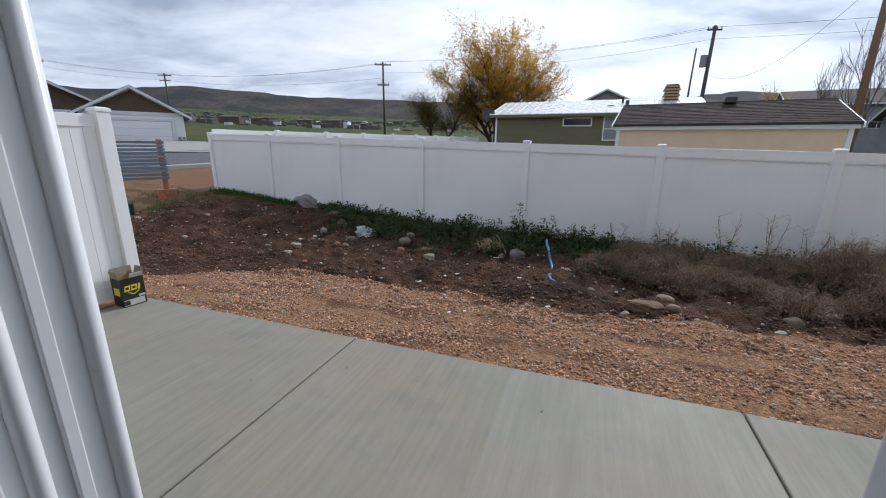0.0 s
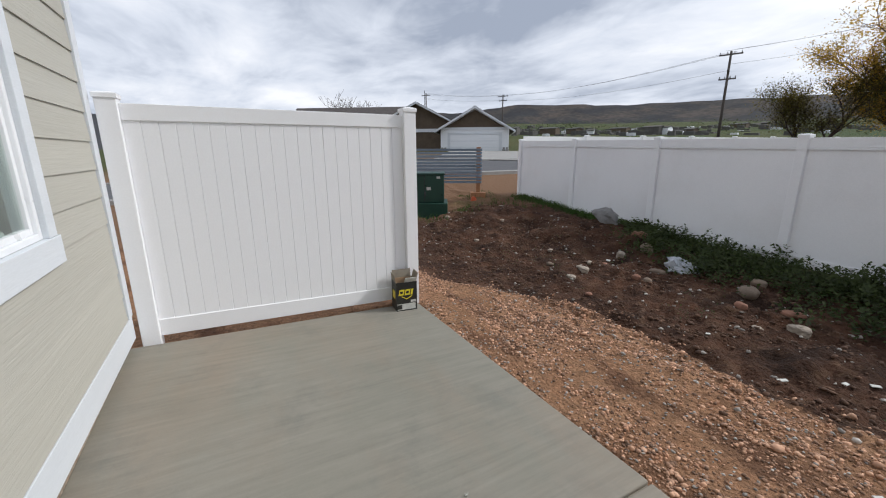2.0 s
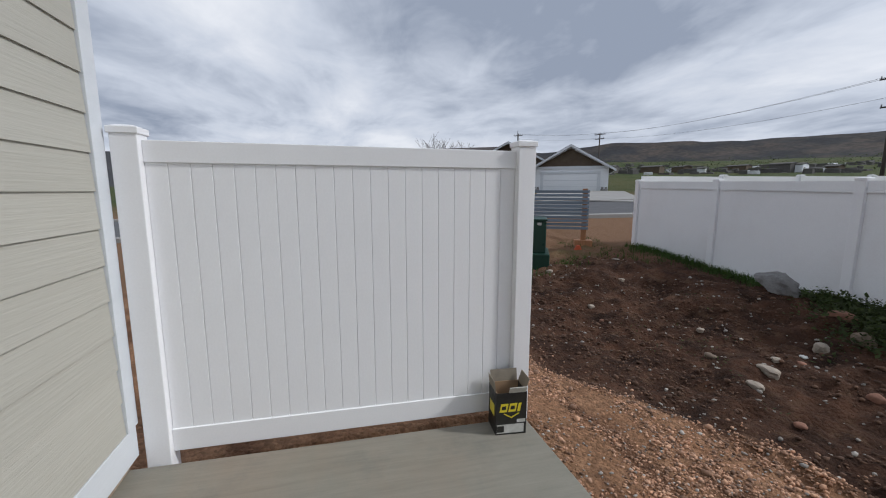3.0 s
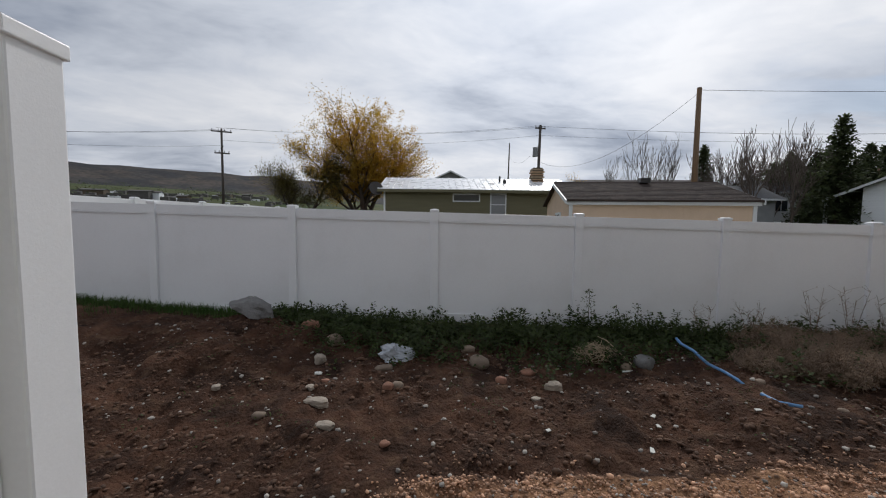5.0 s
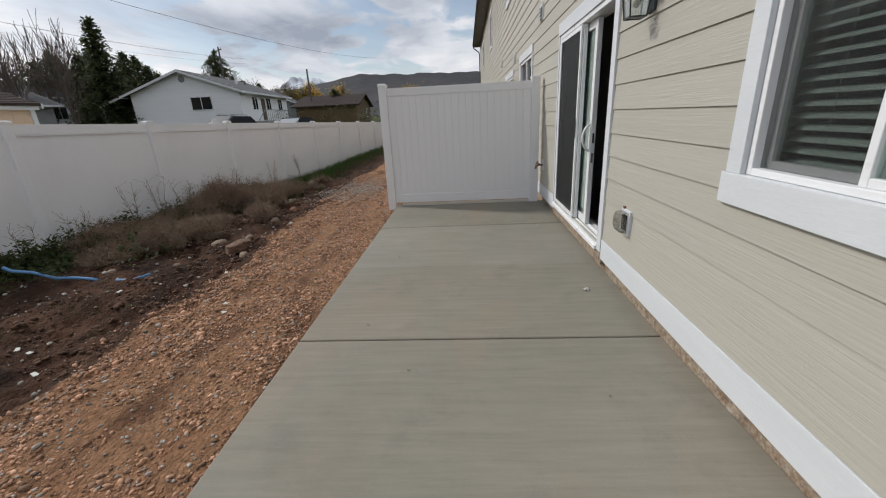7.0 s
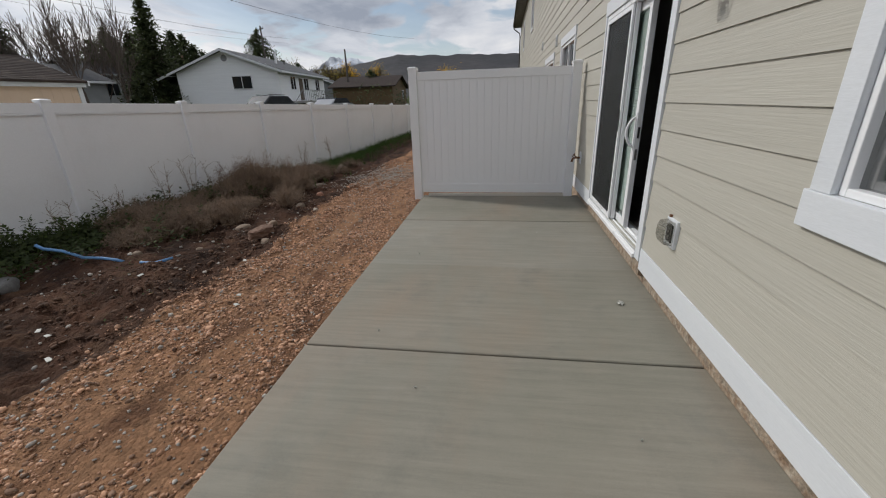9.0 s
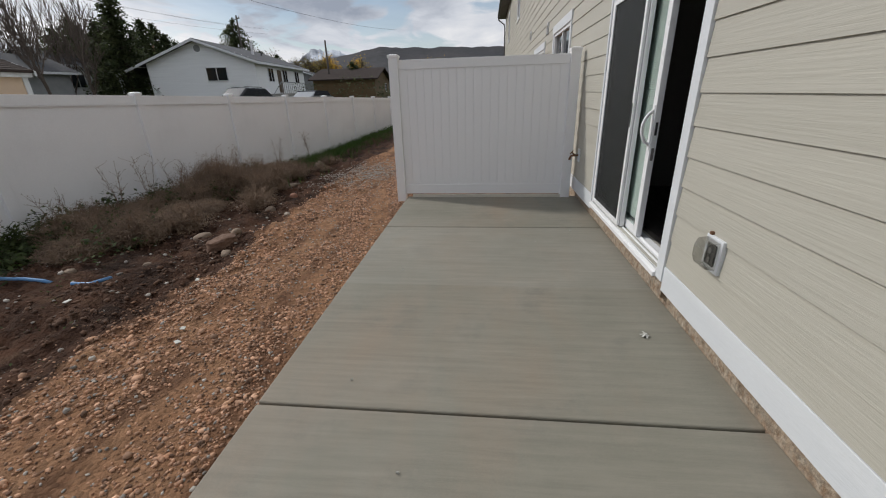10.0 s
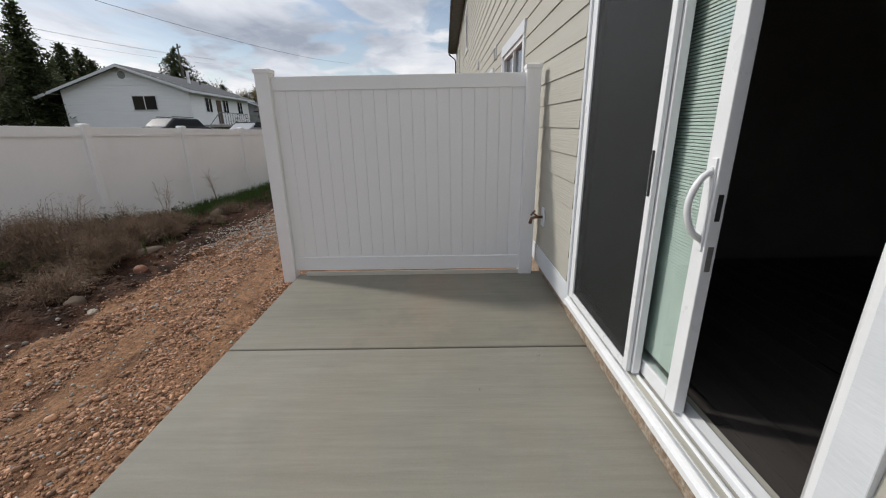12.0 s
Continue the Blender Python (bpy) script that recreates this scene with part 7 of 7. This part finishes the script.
def tree(name, x, y, z, label, seed, height, spread, forks, trunk_r, bark, leaf_mt=None, leaves=0, size=0.16, up=0.35, min_r=0.012, fan=0.35, first=0.28, droop=0.0, width=1.0, stems=1, dome=None):
    br = []
    r = random.Random(seed + 1)
    for k in range(stems):
        b1 = grow(seed + 17 * k, height * r.uniform(0.82, 1.0), spread, len(forks), forks, trunk_r, up, first)
        if stems > 1:
            a = 2 * math.pi * k / stems
            off = Vector((math.cos(a), math.sin(a), 0))
            tilt = r.uniform(0.15, 0.42)
            b1 = [([p + off * (0.3 + max(p.z, 0) * tilt) for p in pts], rr, lv) for pts, rr, lv in b1]
        br += b1
    top = max(p.z for pts, _, _ in br for p in pts)
    k = height / top
    t = thing(name, label, "tree", at=pose(x, y, z))
    b = Build()
    for pts, rr, lv in br:
        q = [Vector((p.x * k * width, p.y * k * width, p.z * k)) for p in pts]
        b.tube(q, [max(v, min_r) for v in rr], 7 if lv == 0 else (5 if lv == 1 else 3), caps=False)
    part("trunk", b, bark, t, fix=False, smooth=True)
    if leaf_mt:
        c = Build()
        ends = [(pts, lv) for pts, _, lv in br if lv >= len(forks) - 1]
        for i in range(leaves):
            pts, lv = ends[r.randrange(len(ends))]
            u = r.uniform(0.15, 1.0) * (len(pts) - 1)
            j = min(int(u), len(pts) - 2)
            p = pts[j].lerp(pts[j + 1], u - j)
            p = Vector((p.x * k * width + r.gauss(0, fan), p.y * k * width + r.gauss(0, fan), p.z * k + r.gauss(0, fan) - droop * r.random()))
            leaf(c, p, size * r.uniform(0.6, 1.3), r)
        if dome:
            rad, mid_z, up_z = dome
            for _ in range(760):
                d = Vector((r.gauss(0, 1), r.gauss(0, 1), r.gauss(0.35, 0.9))).normalized()
                if noise.noise(d * 2.6 + Vector((seed, 4, 0))) < -0.22:
                    continue
                k2 = r.uniform(0.35, 1.0) ** 0.6 * (0.86 + 0.34 * noise.noise(d * 2.1 + Vector((seed, 0, 0))) + 0.22 * noise.noise(d * 6.0))
                q = Vector((d.x * rad * k2, d.y * rad * k2, mid_z + d.z * (up_z if d.z > 0 else mid_z * 0.7) * k2))
                way = Vector((d.x * 0.5, d.y * 0.5, 0.9)).normalized() * r.uniform(0.5, 1.3)
                for _ in range(66):
                    u = r.random()
                    p = q + way * (u - 0.5) + Vector((r.gauss(0, 0.16), r.gauss(0, 0.16), r.gauss(0, 0.12))) * (1.2 - 0.6 * u)
                    leaf(c, p, size * r.uniform(0.6, 1.2), r)
        part("crown", c, leaf_mt, t, fix=False)
    return t


tree("willow_tree", -7.1, 39.0, 1.3, "broad willow tree with thinning golden autumn leaves", 3, 10.6, 0.75, (7, 6, 5), 0.24, BARK, LEAF_GOLD, 52000, 0.155, 0.55, 0.010, 0.3, 0.2, 0.5, 1.25, stems=4, dome=(6.4, 5.4, 5.7))
tree("small_tree", -11.6, 35.5, 1.2, "dark leafy smaller tree beside the willow", 8, 6.2, 0.8, (6, 6, 5), 0.15, BARK, LEAF_OLIVE, 20000, 0.13, 0.4, 0.012, 0.30, 0.3, 0.2, 0.9, stems=2)


def bearing(az, d):
    """A place d metres off towards az degrees from +y."""
    return -2.0 + d * math.sin(radians(az)), 1.3 + d * math.cos(radians(az))


for k, (az, d, h) in enumerate(((27.5, 52, 9.5), (30, 46, 10.5), (32.5, 50, 11), (40.5, 48, 9.5), (42.0, 44, 9.8), (43.5, 50, 10.5), (44.8, 46, 10.0), (46, 52, 10.2), (39, 54, 9.5), (47, 49, 9), (37.5, 50, 8.5))):
    x, y = bearing(az, d)
    tree("bare_tree", x, y, ground_z(x, y) * 0.5, "bare pale-barked tree with fine upright twigs", 40 + k, h, 0.42, (8, 6, 4), 0.13, BARK_PALE if az < 35 else BARK_MID, up=0.9, min_r=0.014 if az < 35 else 0.018, first=0.2, width=0.75)
for k, (az, d, h) in enumerate(((22.0, 60, 8.5), (24.5, 56, 6.5))):
    x, y = bearing(az, d)
    tree("yellow_tree", x, y, ground_z(x, y) * 0.5, "slim tree with sparse yellow autumn leaves", 60 + k, h, 0.4, (7, 6, 4), 0.12, BARK_PALE, LEAF_GOLD, 2600, 0.16, 0.9, 0.012, 0.25, 0.2, 0.0, 0.7)
for k, (az, d, h) in enumerate(((68.5, 95, 9), (70.5, 90, 8.5), (72, 100, 9.5), (74.5, 110, 8), (82.5, 78, 6.5), (85, 85, 6.0), (64.0, 110, 9), (65.5, 105, 10), (62.5, 85, 9.0), (66.8, 82, 7.5), (69.4, 76, 7.0), (73.2, 84, 7.5), (67.6, 98, 9.5))):
    x, y = bearing(az, d)
    gold = k in (0, 1, 2, 4)
    tree("autumn_tree", x, y, 0.5, "orange autumn tree among the far houses" if gold else "bare brownish tree among the far houses", 70 + k, h, 0.6, (7, 6, 4), 0.15, BARK, LEAF_GOLD if gold else LEAF_OLIVE, 3500 if gold else 1200, 0.28, 0.6, 0.03, 0.4)
for k, (x, y, h) in enumerate(((-52.7, 15.9, 8.4), (-57, 20, 8.0))):
    tree("bare_tree", x, y, 1.2, "bare round-crowned tree behind the garage roof", 90 + k, h, 0.7, (8, 6, 4), 0.14, BARK, up=0.6, min_r=0.018)


def conifer(x, y, z, h, w, seed, label, sparse=1.0, top=0.0):
    t = thing("conifer_tree", label, "tree", at=pose(x, y, z))
    r = random.Random(seed)
    part("trunk", Build().tube([(0, 0, -0.5), (0, 0, h * 0.97)], [0.22, 0.03], 8), BARK, t)
    b = Build()
    n = int(34 * h * sparse)
    for k in range(n):
        u = (k + r.random()) / n
        z0 = lerp(h * 0.10, h * 0.99, u)
        prof = (1 - u) ** 0.8 if not top else math.sin(math.pi * min(u * 0.8 + 0.25, 1)) ** 0.6
        L = 1.55 * w * prof * r.uniform(0.55, 1.1) + 0.2
        a = r.uniform(0, 6.283)
        dx, dy = math.cos(a), math.sin(a)
        for j in range(int(6 + L * 13)):
            s = r.uniform(0.1, 1.0)
            p = (dx * L * s + r.gauss(0, 0.10), dy * L * s + r.gauss(0, 0.10), z0 - 0.28 * L * s * s + r.gauss(0, 0.10) + (0.1 if top else 0))
            leaf(b, p, r.uniform(0.2, 0.42), r)
    part("crown", b, NEEDLE, t, fix=False)


for k, (az, d, h, w, top, zz) in enumerate(((48.4, 47, 9.6, 1.9, 0, 1.0), (51.4, 66, 9.3, 2.3, 1, 1.0), (46.8, 50, 7.2, 1.5, 0, 1.0), (53.2, 68, 7.6, 2.0, 1, 1.0), (55.0, 70, 7.0, 1.8, 1, 1.0), (61.8, 74, 7.0, 2.2, 1, 1.0), (63.5, 80, 7.2, 2.2, 1, 1.0), (47.6, 55, 8.0, 1.9, 1, 1.0), (46.0, 56, 6.5, 1.9, 1, 1.0), (59.3, 78, 11.5, 3.0, 1, 1.5), (55.5, 72, 8.0, 1.6, 0, 1.2), (36.7, 52, 9.0, 1.3, 0, 1.0), (49.6, 62, 7.5, 1.9, 1, 1.0), (72.5, 62, 4.8, 1.2, 1, 0.8), (45, 60, 8, 1.6, 0, 1.2), (43.2, 56, 7.0, 2.0, 1, 1.0), (50.4, 58, 8.6, 2.0, 0, 1.0), (44.6, 66, 9.5, 2.2, 1, 1.0), (52.4, 64, 8.0, 2.0, 0, 1.0))):
    x, y = bearing(az, d)
    conifer(x, y, zz, h, w, 200 + k, "dark green conifer with uneven boughs" if not top else "rounded dark pine with a broken outline", 1.0, top)


def shrub_row():
    r = random.Random(77)
    b = Build()
    for _ in range(90):
        az, d = r.uniform(40, 78), r.uniform(48, 75)
        x, y = bearing(az, d)
        h = r.uniform(1.2, 3.4)
        for _ in range(90):
            leaf(b, (x + r.gauss(0, 0.9), y + r.gauss(0, 0.9), ground_z(x, y) * 0.6 + r.uniform(0, h)), r.uniform(0.15, 0.4), r)
    for _ in range(420):
        az, d = r.uniform(-75, -12), r.uniform(85, 230)
        x, y = bearing(az, d)
        h = r.uniform(0.8, 2.6)
        for _ in range(18):
            leaf(b, (x + r.gauss(0, 1.2), y + r.gauss(0, 1.2), ground_z(x, y) + r.uniform(0, h)), r.uniform(0.25, 0.6), r)
    stuff("far_shrubs", b, NEEDLE, "dark hedges and scrub among the far houses", "shrubs")


shrub_row()


def hills(name, mt, d, heights, label, az0, az1, depth, seed):
    """A range of hills: ridge heights in degrees of slope at even steps of bearing."""
    n = 90
    rows = 9
    vs, fs = [], []
    for i in range(n + 1):
        u = i / n
        az = radians(lerp(az0, az1, u))
        s = u * (len(heights) - 1)
        j = min(int(s), len(heights) - 2)
        e = lerp(heights[j], heights[j + 1], smooth_step(0, 1, s - j))
        e += 0.35 * noise.noise((u * 9 + seed, 0.5, 0)) + 0.24 * noise.noise((u * 34 + seed, 2.5, 0)) + 0.10 * noise.noise((u * 90 + seed, 4.5, 0))
        top = d * math.tan(radians(max(e, 0.1)))
        for k in range(rows):
            v = k / (rows - 1)
            dist = d - depth * (1 - v)
            zz = top * v ** 1.5 * (1 + 0.25 * (1 - v) * noise.noise((u * 22, v * 5, seed)))
            vs.append((math.sin(az) * dist, math.cos(az) * dist, zz - 8 * (1 - v)))
    for i in range(n):
        for k in range(rows - 1):
            a = i * rows + k
            fs.append((a, a + 1, a + rows + 1, a + rows))
    b = Build()
    b.v, b.f = vs, fs
    ob = part(name, b, mt, smooth=True, fix=False)
    tagged(ob, label, "hills", kind="structure")


def snow_material():
    mt = material("snowy_rock", (0.10, 0.11, 0.14), 0.9, (0.62, 0.66, 0.72), 0.006, 8, 0.35)
    return mt


hills("backdrop_hills_west", HILL, 900, (3.5, 3.8, 4.4, 5.2, 6.1, 5.8, 5.9, 5.4, 5.4, 5.4), "brown sagebrush hills beyond the field", -100, 14, 420, 3)
hills("backdrop_hills_north", HILL_FAR, 1300, (5.2, 6.1, 5.2, 3.5, 2.6, 2.6, 3.2, 3.6), "dim far hills", 6, 72, 500, 8)
hills("backdrop_hills_east", HILL_FAR, 1500, (3.0, 4.8, 5.7, 5.5, 5.2, 5.0, 4.6, 4.4, 4.0), "dark wooded ridge to the east", 62, 125, 700, 15)
hills("backdrop_mountain", snow_material(), 3600, (2.4, 4.3, 5.5, 5.3, 4.8, 3.0), "snow-streaked mountain in a gap", 62.5, 76, 900, 21)
hills("backdrop_hills_south", HILL_FAR, 1500, (4.0, 4.4, 4.0, 4.6, 4.2), "far hills behind the house", 125, 260, 700, 30)
